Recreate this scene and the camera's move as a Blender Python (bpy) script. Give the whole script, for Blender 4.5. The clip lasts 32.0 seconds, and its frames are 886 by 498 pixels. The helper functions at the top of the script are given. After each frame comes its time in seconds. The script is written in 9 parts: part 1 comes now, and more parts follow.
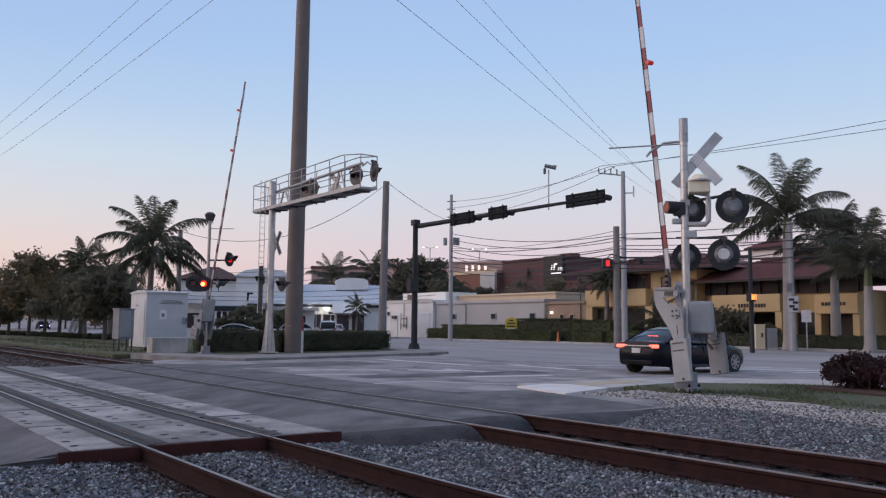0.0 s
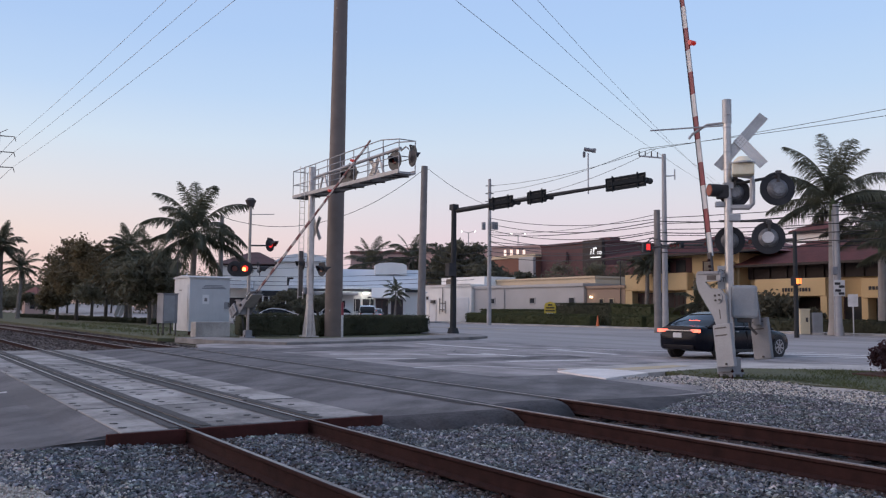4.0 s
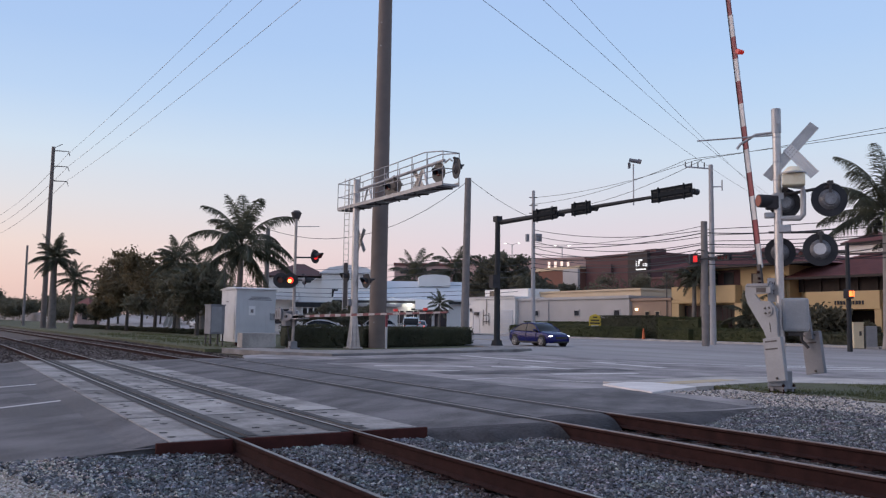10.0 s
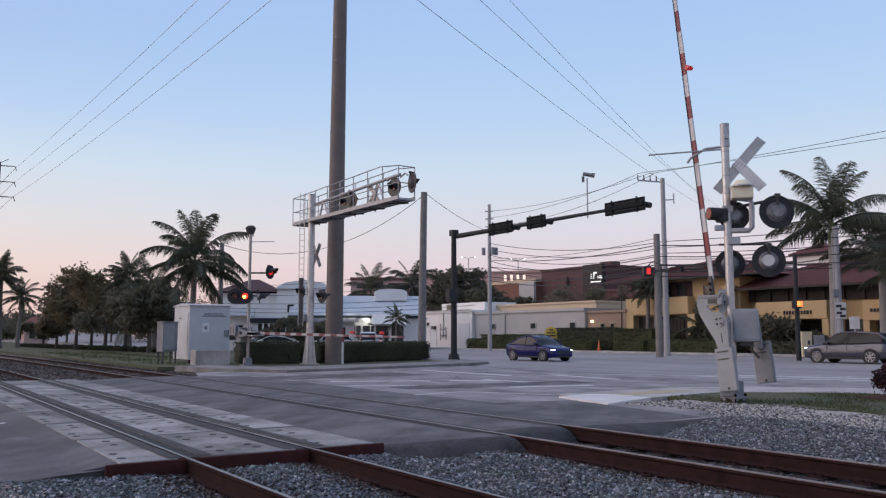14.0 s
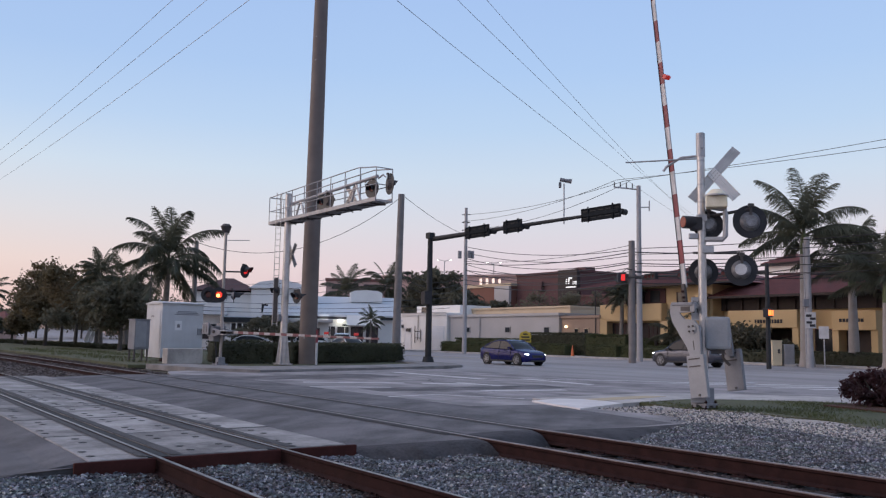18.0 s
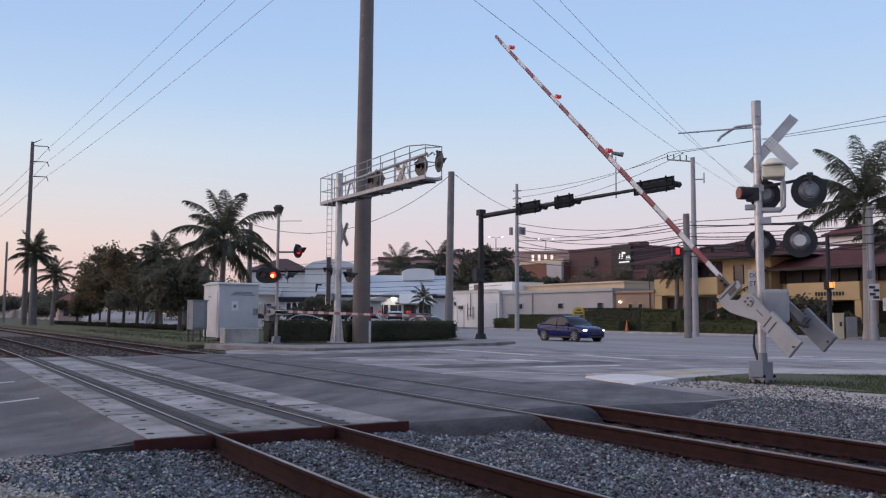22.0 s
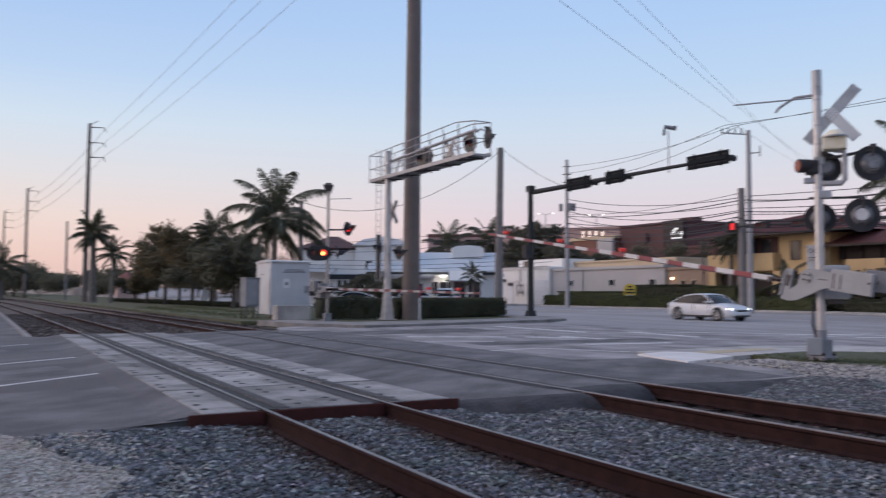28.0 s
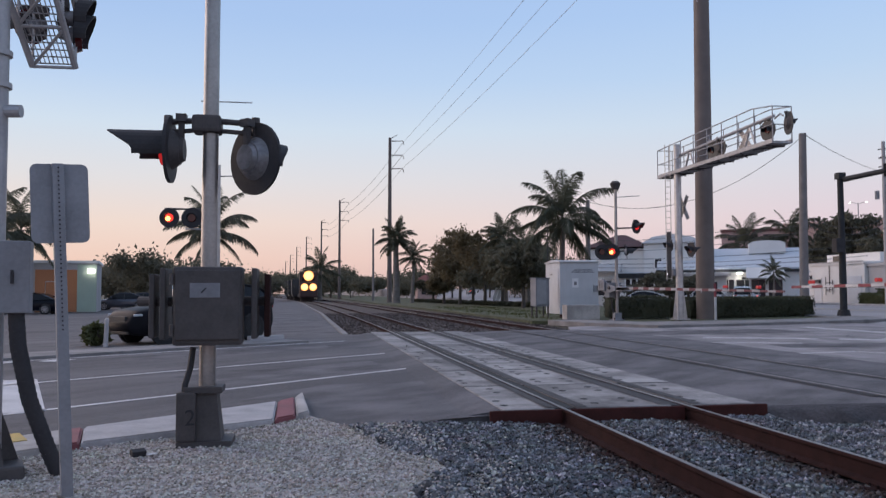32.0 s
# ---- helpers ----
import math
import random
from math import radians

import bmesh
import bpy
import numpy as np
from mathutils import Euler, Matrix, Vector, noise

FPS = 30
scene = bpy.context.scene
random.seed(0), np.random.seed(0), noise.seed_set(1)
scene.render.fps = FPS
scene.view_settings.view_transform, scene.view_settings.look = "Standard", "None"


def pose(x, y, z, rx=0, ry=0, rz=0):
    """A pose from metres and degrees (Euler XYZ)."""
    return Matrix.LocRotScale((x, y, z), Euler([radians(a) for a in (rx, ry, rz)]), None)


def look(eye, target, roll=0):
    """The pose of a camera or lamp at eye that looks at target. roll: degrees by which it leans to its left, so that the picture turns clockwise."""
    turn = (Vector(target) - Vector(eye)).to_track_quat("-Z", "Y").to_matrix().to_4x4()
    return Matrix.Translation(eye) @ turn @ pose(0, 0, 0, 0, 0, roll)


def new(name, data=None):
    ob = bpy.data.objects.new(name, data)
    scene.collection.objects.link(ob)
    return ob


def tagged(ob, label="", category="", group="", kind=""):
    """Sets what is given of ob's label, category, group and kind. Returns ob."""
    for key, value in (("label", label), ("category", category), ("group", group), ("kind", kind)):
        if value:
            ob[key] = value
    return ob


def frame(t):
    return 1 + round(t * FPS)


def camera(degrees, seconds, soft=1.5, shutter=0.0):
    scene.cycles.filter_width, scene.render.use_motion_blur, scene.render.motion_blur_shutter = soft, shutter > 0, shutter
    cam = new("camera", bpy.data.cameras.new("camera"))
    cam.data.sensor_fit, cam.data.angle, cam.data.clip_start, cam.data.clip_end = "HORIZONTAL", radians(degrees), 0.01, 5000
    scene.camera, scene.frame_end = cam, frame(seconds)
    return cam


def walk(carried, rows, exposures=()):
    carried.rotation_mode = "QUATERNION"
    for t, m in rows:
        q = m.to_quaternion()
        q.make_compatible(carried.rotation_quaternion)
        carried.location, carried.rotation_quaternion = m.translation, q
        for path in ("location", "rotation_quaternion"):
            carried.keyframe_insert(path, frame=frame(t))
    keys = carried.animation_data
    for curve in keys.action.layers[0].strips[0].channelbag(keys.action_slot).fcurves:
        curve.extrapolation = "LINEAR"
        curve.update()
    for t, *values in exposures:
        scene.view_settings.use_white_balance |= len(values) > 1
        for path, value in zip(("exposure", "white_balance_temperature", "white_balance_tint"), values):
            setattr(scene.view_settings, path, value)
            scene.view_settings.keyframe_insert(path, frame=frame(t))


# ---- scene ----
# World: x across the railway, y along it, z up. Rail tops lie at z = 0, roads just below.
PATH = [
    (0, -0.020, -0.072, 1.347, 95.288, -0.511, -36.729),
    (0.5, -0.013, -0.042, 1.349, 95.130, -0.605, -36.741),
    (1, -0.022, -0.064, 1.350, 94.735, -0.425, -36.565),
    (1.5, -0.019, -0.037, 1.350, 94.297, -0.333, -36.198),
    (2, -0.017, -0.060, 1.347, 94.167, -0.428, -35.670),
    (2.5, -0.008, -0.033, 1.343, 94.190, -0.536, -35.234),
    (3, -0.018, -0.037, 1.346, 94.114, -0.484, -34.721),
    (3.5, -0.023, -0.044, 1.350, 94.112, -0.488, -34.161),
    (5.5, -0.027, -0.045, 1.344, 94.534, -0.680, -34.332),
    (6, -0.031, -0.050, 1.345, 94.622, -0.748, -34.588),
    (6.5, -0.033, -0.055, 1.348, 94.686, -0.616, -34.525),
    (7, -0.025, -0.037, 1.341, 94.873, -0.479, -33.969),
    (7.5, -0.031, -0.049, 1.344, 95.141, -0.604, -32.622),
    (8, -0.042, -0.031, 1.349, 95.442, -0.930, -30.958),
    (8.5, -0.045, -0.011, 1.347, 95.374, -0.798, -29.659),
    (9, -0.056, -0.018, 1.346, 94.785, -1.133, -30.034),
    (9.5, -0.035, -0.022, 1.347, 94.849, -0.830, -30.739),
    (10, -0.034, -0.031, 1.347, 94.992, -0.731, -31.147),
    (10.5, -0.012, -0.039, 1.350, 94.914, -0.474, -31.666),
    (11, 0.000, -0.021, 1.351, 95.195, -0.130, -31.857),
    (11.5, 0.006, -0.015, 1.351, 95.666, 0.055, -31.937),
    (12, -0.010, -0.031, 1.353, 95.927, -0.086, -32.425),
    (12.5, -0.016, -0.049, 1.355, 96.059, -0.156, -33.099),
    (13, -0.028, -0.044, 1.357, 96.122, -0.157, -33.291),
    (13.5, -0.028, -0.040, 1.357, 96.108, -0.032, -33.475),
    (14, -0.020, -0.034, 1.354, 95.966, -0.016, -34.060),
    (14.5, -0.028, -0.042, 1.358, 96.045, -0.339, -34.441),
    (15, -0.036, -0.050, 1.358, 96.343, -0.795, -34.703),
    (15.5, -0.030, -0.044, 1.351, 96.266, -0.929, -35.433),
    (17.5, -0.026, -0.031, 1.351, 96.080, -1.060, -35.830),
    (18, -0.037, -0.051, 1.355, 96.159, -1.015, -35.799),
    (18.5, -0.026, -0.053, 1.351, 96.433, -0.951, -35.550),
    (19, -0.035, -0.055, 1.357, 96.523, -0.854, -35.323),
    (19.5, -0.028, -0.041, 1.358, 96.487, -0.640, -35.007),
    (20, -0.021, -0.039, 1.354, 96.060, -0.560, -34.648),
    (20.5, -0.021, -0.042, 1.354, 95.728, -0.307, -34.307),
    (21, -0.015, -0.021, 1.355, 95.742, -0.011, -33.693),
    (21.5, 0.003, -0.028, 1.352, 95.376, -0.017, -32.757),
    (22, 0.027, -0.019, 1.344, 94.584, -0.313, -32.194),
    (22.5, 0.035, 0.044, 1.346, 94.330, -0.010, -33.627),
    (23, 0.045, 0.063, 1.340, 93.358, -0.012, -34.483),
    (23.5, 0.077, 0.057, 1.342, 93.428, -0.527, -34.947),
    (24, 0.089, 0.067, 1.347, 93.971, -0.872, -34.682),
    (24.5, 0.090, 0.074, 1.349, 94.017, -0.677, -34.014),
    (25, 0.092, 0.076, 1.345, 93.990, -0.403, -33.699),
    (25.5, 0.094, 0.066, 1.347, 93.902, -0.234, -34.175),
    (27.5, 0.094, 0.054, 1.349, 93.606, -0.474, -33.954),
    (28, 0.079, 0.066, 1.346, 92.999, -0.233, -28.813),
    (28.5, 0.030, 0.077, 1.351, 92.482, -0.097, -20.799),
    (29, 0.027, 0.090, 1.349, 92.053, 0.520, -16.087),
    (29.5, 0.009, 0.110, 1.349, 90.560, 0.651, -13.503),
    (30, 0.044, 0.139, 1.359, 88.512, 0.821, -12.202),
    (30.5, 0.001, 0.149, 1.360, 90.367, -0.067, -8.191),
    (31, 0.027, 0.141, 1.362, 90.053, 0.931, -9.554),
    (31.5, 0.022, 0.136, 1.361, 90.835, 1.106, -9.165),
    (32, 0.019, 0.117, 1.340, 92.982, 0.232, -9.374),
]
cam = camera(55.7, 32.0, soft=1.25, shutter=0.4)
walk(cam, [(t, pose(x, y, z, a, b, c)) for t, x, y, z, a, b, c in PATH], [(0, 0.03), (2, 0.13), (7, 0.12), (13, 0.09), (18, 0.08), (23, 0.07), (25, 0.07), (28, 0.10), (29, 0.12), (32, 0.07)])

# ---- sky and light ----
world = bpy.data.worlds.new("dusk")
scene.world = world
world.use_nodes = True
wn, wl = world.node_tree.nodes, world.node_tree.links
wn.clear()


def sky_ramp(stops):
    r = wn.new("ShaderNodeValToRGB")
    r.color_ramp.interpolation = "LINEAR"
    e = r.color_ramp.elements
    while len(e) < len(stops):
        e.new(0.5)
    for k, (p, c) in zip(e, stops):
        k.position, k.color = p, (c[0], c[1] * 0.985, c[2] * 1.01, 1)
    return r


w_coord = wn.new("ShaderNodeTexCoord")
w_sep = wn.new("ShaderNodeSeparateXYZ")
w_warm = wn.new("ShaderNodeVectorMath")
w_warm.operation = "DOT_PRODUCT"
w_warm.inputs[1].default_value = (-0.55, 0.83, 0.0)
w_fac = wn.new("ShaderNodeMapRange")
w_fac.inputs["From Min"].default_value, w_fac.inputs["From Max"].default_value = 0.35, 1.0
w_mix = wn.new("ShaderNodeMix")
w_mix.data_type = "RGBA"
SKY_COOL = sky_ramp([(0.0, (0.58, 0.45, 0.53)), (0.04, (0.68, 0.53, 0.59)), (0.08, (0.73, 0.62, 0.66)), (0.13, (0.67, 0.67, 0.72)), (0.19, (0.58, 0.69, 0.80)), (0.245, (0.48, 0.64, 0.83)), (0.31, (0.41, 0.585, 0.84)), (0.45, (0.34, 0.50, 0.81)), (1.0, (0.38, 0.46, 0.62))])
SKY_WARM = sky_ramp([(0.0, (0.78, 0.52, 0.40)), (0.04, (0.86, 0.62, 0.49)), (0.08, (0.85, 0.70, 0.59)), (0.13, (0.74, 0.73, 0.72)), (0.19, (0.62, 0.73, 0.82)), (0.245, (0.475, 0.63, 0.84)), (0.31, (0.385, 0.547, 0.81)), (0.45, (0.325, 0.475, 0.775)), (1.0, (0.38, 0.46, 0.62))])
w_bg, w_out = wn.new("ShaderNodeBackground"), wn.new("ShaderNodeOutputWorld")
w_bg.inputs["Strength"].default_value = 1.0
wl.new(w_coord.outputs["Generated"], w_sep.inputs[0])
wl.new(w_coord.outputs["Generated"], w_warm.inputs[0])
wl.new(w_warm.outputs["Value"], w_fac.inputs["Value"])
wl.new(w_sep.outputs["Z"], SKY_COOL.inputs[0])
wl.new(w_sep.outputs["Z"], SKY_WARM.inputs[0])
wl.new(w_fac.outputs[0], w_mix.inputs["Factor"])
wl.new(SKY_COOL.outputs[0], w_mix.inputs["A"])
wl.new(SKY_WARM.outputs[0], w_mix.inputs["B"])
wl.new(w_mix.outputs["Result"], w_bg.inputs["Color"])
wl.new(w_bg.outputs[0], w_out.inputs[0])

sun = new("sun", bpy.data.lights.new("sun", "SUN"))
sun.data.energy, sun.data.angle, sun.data.color = 1.75, radians(60), (1.0, 0.74, 0.60)
sun.matrix_world = look((0, 0, 0), (0.76, -0.54, -0.36))

# ---- timings of what moves: seconds and degrees; seconds, place and heading ----
FAR_ARM, FAR_YAW, FAR_W = 10.5, -80, (130.0, 100.0)
GATE_E_ROWS = [(0, 83.3), (18.0, 83.3), (18.5, 79.4), (19, 75), (20, 61.5), (21, 50.8), (21.5, 47), (22.5, 39.1), (23.5, 32.2), (24.5, 26.2), (25.5, 21), (27.5, 11.4), (28, 8.5), (29.5, 2.0), (30.5, 0), (32, 0)]
GATE_W_ROWS = [(0, 76), (0.5, 72), (1, 67), (1.5, 62), (2, 58), (2.5, 52), (3.4, 41.5), (5.5, 25), (6, 21), (6.5, 17.5), (7, 14), (8, 8.5), (9, 4.5), (10, 1), (11, -1), (32, -1)]
BLACK_ROWS = [(0, 23.15, 17.6, 2), (6.1, 23.32, 17.72, 1), (6.5, 23.95, 17.8, -2), (7.0, 25.75, 17.35, -9), (7.4, 27.1, 17.1, 3), (7.8, 28.75, 17.25, 15), (8.0, 29.95, 17.4, 17), (8.5, 33.3, 18.0, 5), (9.0, 37.0, 17.0, -30), (9.5, 39.8, 13.6, -60), (10.2, 41.2, 8.0, -85), (32, 41.2, -400, -90)]
BLUE_ROWS = [(0, 33, 165, -90), (0.5, 33, 151, -90), (1, 33, 137.5, -90), (1.5, 33, 124.5, -90), (3, 33, 97, -90), (5, 33, 74.5, -90), (7, 33, 58, -90), (8, 33.0, 50.8, -90), (8.5, 33.0, 48.0, -90), (9, 33.0, 45.4, -90), (10, 33.0, 42.8, -90), (11, 33.0, 41.0, -90), (12, 33.0, 39.6, -90), (13, 33.0, 38.6, -90), (21, 33.0, 38.6, -90), (22, 33.0, 38.2, -90), (23, 33.0, 35.4, -89), (24, 33.0, 31.1, -88), (25, 33.2, 25.1, -88), (26, 33.4, 17.5, -89), (28, 33.6, -4, -90), (32, 33.6, -60, -90)]
SUV_ROWS = [(0, 44, 0, 90), (11.5, 44, 22, 90), (12.5, 44, 23.6, 91), (13, 44, 24.4, 92), (14, 44, 25.5, 93), (15.5, 43.9, 27.2, 93), (16.5, 43.8, 29.2, 92), (17.5, 43.8, 32.0, 91), (18.5, 43.8, 37.2, 90), (19, 43.8, 41.0, 90), (19.5, 43.8, 44.9, 90), (21, 43.8, 61.6, 90), (32, 43.8, 220, 90)]
WHITE_ROWS = [(0, 36, 395, -90), (5.5, 36, 243, -90), (6.5, 36, 212, -90), (7, 36, 199, -90), (10, 35.4, 133, -90), (14, 34.9, 86, -90), (17, 34.8, 66, -90), (19, 34.8, 59, -90), (20, 34.8, 58, -90), (22, 34.8, 57.4, -90), (24, 34.8, 56, -90), (25, 34.8, 53, -90), (26.5, 34.8, 45, -90), (27.5, 34.8, 37.4, -90), (28, 34.8, 33.2, -90), (28.5, 34.8, 29.0, -90), (30, 34.8, 15, -90), (32, 34.8, -10, -90)]
NORTH_ROWS = [(0, 44, 255, 90), (1, 44, 276, 90), (3.5, 44, 352, 90), (8, 44, 480, 90), (32, 44, 1150, 90)]
LATE_ROWS = [(0, 36, 900, -90), (23, 36, 250, -90), (24, 36, 220, -90), (25, 36, 192, -90), (26, 36, 166, -90), (28, 36, 116, -90), (30, 36, 70, -90), (32, 36, 30, -90)]
SHRUBS = [(19.9, 10.2, 0.72, 0.72), (20.7, 9.1, 0.9, 0.74), (21.1, 7.7, 0.95, 0.76), (19.7, 8.8, 0.62, 0.6)]

TREES = [(17.9, 96.3, 9.4, 6.2, 1), (19.5, 90, 8.2, 5.6, 1), (17.2, 103.6, 5.4, 3.6, 1), (19.7, 82.6, 7.4, 5.5, 0), (19.2, 72.5, 5.8, 4.5, 0), (18.2, 119, 3.4, 4, 0), (23.6, 86.8, 5.6, 5, 0), (21.4, 106, 8.2, 7, 0), (20.4, 160, 3.2, 7, 0), (16.0, 200, 5, 9, 0), (24, 190, 3.4, 9, 0), (13, 240, 6, 11, 0)]
LOW_CLUMPS = [(16.4 + 0.2 * i, 122 - 2.5 * i) for i in range(20)]

# ---- materials ----
def mat(name, a, b=None, rough=0.7, metal=0.0, scale=3.0, fine=40.0, bump=0.0, bump_scale=60.0, contrast=0.5, emit=None, power=0.0, spread=0.0, spec=0.5, stain=None):
    """Two colours mixed by noise at two scales, with a fine bump; spread varies the value from object to object."""
    m = bpy.data.materials.new(name)
    m.use_nodes = True
    nt = m.node_tree
    n, l = nt.nodes, nt.links
    p = n["Principled BSDF"]
    p.inputs["Roughness"].default_value, p.inputs["Metallic"].default_value = rough, metal
    p.inputs["Specular IOR Level"].default_value = spec
    if b is None:
        b = tuple(min(1, v * 0.8) for v in a)
    co = n.new("ShaderNodeTexCoord")
    n1, n2 = n.new("ShaderNodeTexNoise"), n.new("ShaderNodeTexNoise")
    where = co.outputs["Object"]
    if spread:
        o1, sh = n.new("ShaderNodeObjectInfo"), n.new("ShaderNodeVectorMath")
        sh.operation = "MULTIPLY_ADD"
        sh.inputs[1].default_value = (37.0, 53.0, 11.0)
        l.new(o1.outputs["Random"], sh.inputs[0])
        l.new(co.outputs["Object"], sh.inputs[2])
        where = sh.outputs[0]
    for k, s, d in ((n1, scale, 5), (n2, fine, 3)):
        k.inputs["Scale"].default_value, k.inputs["Detail"].default_value = s, d
        l.new(where, k.inputs["Vector"])
    mx = n.new("ShaderNodeMath")
    mx.operation = "MULTIPLY_ADD"
    mx.inputs[1].default_value, mx.inputs[2].default_value = 0.45, -0.22
    l.new(n2.outputs["Fac"], mx.inputs[0])
    ad = n.new("ShaderNodeMath")
    l.new(n1.outputs["Fac"], ad.inputs[0])
    l.new(mx.outputs[0], ad.inputs[1])
    rp = n.new("ShaderNodeValToRGB")
    e = rp.color_ramp.elements
    e[0].position, e[1].position = 0.5 - 0.5 * (1 - contrast) - 0.02, 0.5 + 0.5 * (1 - contrast) + 0.02
    e[0].color, e[1].color = (*b, 1), (*a, 1)
    l.new(ad.outputs[0], rp.inputs[0])
    out = rp.outputs[0]
    if stain:
        s_scale, s_amount, s_stretch, s_turn = stain
        mp, ns, sr, mu = n.new("ShaderNodeMapping"), n.new("ShaderNodeTexNoise"), n.new("ShaderNodeValToRGB"), n.new("ShaderNodeMix")
        mp.vector_type = "TEXTURE"
        mp.inputs["Rotation"].default_value = (0, 0, radians(s_turn))
        mp.inputs["Scale"].default_value = (s_stretch, 1, 1)
        ns.inputs["Scale"].default_value, ns.inputs["Detail"].default_value, ns.inputs["Roughness"].default_value = s_scale, 8, 0.62
        k = sr.color_ramp.elements
        k[0].position, k[1].position = 0.40, 0.58
        k[0].color, k[1].color = (1 - s_amount, 1 - s_amount, 1 - s_amount, 1), (1, 1, 1, 1)
        mu.data_type, mu.blend_type = "RGBA", "MULTIPLY"
        mu.inputs["Factor"].default_value = 1.0
        l.new(where, mp.inputs["Vector"])
        l.new(mp.outputs[0], ns.inputs["Vector"])
        l.new(ns.outputs["Fac"], sr.inputs[0])
        l.new(out, mu.inputs["A"])
        l.new(sr.outputs[0], mu.inputs["B"])
        out = mu.outputs["Result"]
    if spread:
        oi = n.new("ShaderNodeObjectInfo")
        mr = n.new("ShaderNodeMapRange")
        mr.inputs["To Min"].default_value, mr.inputs["To Max"].default_value = 1 - spread, 1 + spread
        l.new(oi.outputs["Random"], mr.inputs["Value"])
        hs = n.new("ShaderNodeHueSaturation")
        l.new(mr.outputs[0], hs.inputs["Value"])
        l.new(out, hs.inputs["Color"])
        out = hs.outputs[0]
    l.new(out, p.inputs["Base Color"])
    if bump:
        bt = n.new("ShaderNodeTexNoise")
        bt.inputs["Scale"].default_value, bt.inputs["Detail"].default_value = bump_scale, 4
        l.new(co.outputs["Object"], bt.inputs["Vector"])
        bn = n.new("ShaderNodeBump")
        bn.inputs["Strength"].default_value, bn.inputs["Distance"].default_value = bump, 0.02
        l.new(bt.outputs["Fac"], bn.inputs["Height"])
        l.new(bn.outputs[0], p.inputs["Normal"])
    if emit:
        p.inputs["Emission Color"].default_value = (*emit, 1)
        p.inputs["Emission Strength"].default_value = power
    return m


ASPHALT = mat("asphalt", (0.165, 0.152, 0.155), (0.095, 0.088, 0.092), 0.85, 0, 0.25, 18, 0.35, 130, 0.62, stain=(0.8, 0.35, 5.0, 43))
# Paler than ASPHALT; for the avenue between railway and highway.
ASPHALT_PALE = mat("paler_asphalt", (0.37, 0.337, 0.338), (0.20, 0.184, 0.187), 0.85, 0, 0.9, 26, 0.35, 120, 0.72, stain=(0.7, 0.3, 3.0, 90))
ASPHALT_NEW = mat("asphalt_patch", (0.172, 0.159, 0.165), (0.096, 0.089, 0.094), 0.85, 0, 1.1, 28, 0.4, 140, 0.72, stain=(1.1, 0.4, 4.0, 43))
ASPHALT_TAR = mat("black_asphalt_edge", (0.060, 0.054, 0.058), (0.022, 0.020, 0.022), 0.85, 0, 2.2, 25, 1.0, 26, 0.72)
GRIME_DARK = mat("black_grime", (0.062, 0.055, 0.055), (0.032, 0.028, 0.028), 0.8, 0, 1.8, 20, 0.3, 60, 0.6)
HIGHWAY = mat("worn_asphalt", (0.37, 0.342, 0.337), (0.265, 0.245, 0.245), 0.85, 0, 0.12, 6, 0.2, 90, 0.55, stain=(0.35, 0.22, 9.0, 90))
CONCRETE = mat("concrete", (0.41, 0.384, 0.372), (0.22, 0.205, 0.20), 0.85, 0, 0.9, 16, 0.25, 90, 0.6, spread=0.16, stain=(1.6, 0.45, 1.0, 0))
CONCRETE_SLAB = mat("pale_concrete", (0.54, 0.50, 0.475), (0.38, 0.347, 0.327), 0.85, 0, 0.6, 14, 0.2, 70, 0.5, stain=(0.9, 0.3, 1.0, 0))
PALE_RAMP = mat("white_worn_concrete", (0.74, 0.70, 0.68), (0.55, 0.515, 0.50), 0.85, 0, 1.2, 20, 0.2, 70, 0.5)
KERB_WHITE = mat("kerb_white_paint", (0.50, 0.47, 0.47), (0.30, 0.285, 0.285), 0.7, 0, 3, 30, 0.2, 80)
FADED_YELLOW = mat("faded_yellow_paint", (0.48, 0.36, 0.20), (0.40, 0.34, 0.26), 0.8, 0, 3, 30)
KERB_RED = mat("kerb_red_paint", (0.27, 0.075, 0.085), (0.17, 0.06, 0.065), 0.7, 0, 3, 30, 0.2, 80)
YELLOW_PAINT = mat("yellow_paint", (0.62, 0.40, 0.08), (0.45, 0.32, 0.10), 0.7, 0, 3, 30)
LINE_WHITE = mat("worn_line_paint", (0.74, 0.71, 0.70), (0.40, 0.38, 0.38), 0.75, 0, 1.2, 30, 0.1, 90, 0.35)
PALE_GRAVEL = mat("pale_gravel", (0.50, 0.46, 0.43), (0.29, 0.263, 0.245), 0.95, 0, 9, 55, 1.0, 45, 0.65)
BALLAST_BED = mat("ballast_bed", (0.10, 0.092, 0.09), (0.045, 0.038, 0.036), 0.95, 0, 14, 45, 1.0, 30, 0.65)
EARTH = mat("earth_and_grass", (0.115, 0.10, 0.062), (0.065, 0.052, 0.038), 0.95, 0, 0.35, 8, 0.8, 12, 0.6)
GRASS = mat("grass", (0.098, 0.104, 0.046), (0.05, 0.048, 0.026), 0.9, 0, 1.8, 25, 0.7, 40)
MULCH = mat("red_mulch", (0.09, 0.035, 0.025), (0.05, 0.022, 0.018), 0.95, 0, 4, 40, 0.9, 50)
RUST = mat("rusted_steel", (0.041, 0.0187, 0.0175), (0.021, 0.0112, 0.011), 0.95, 0, 6, 50, 0.4, 120, spec=0.12)
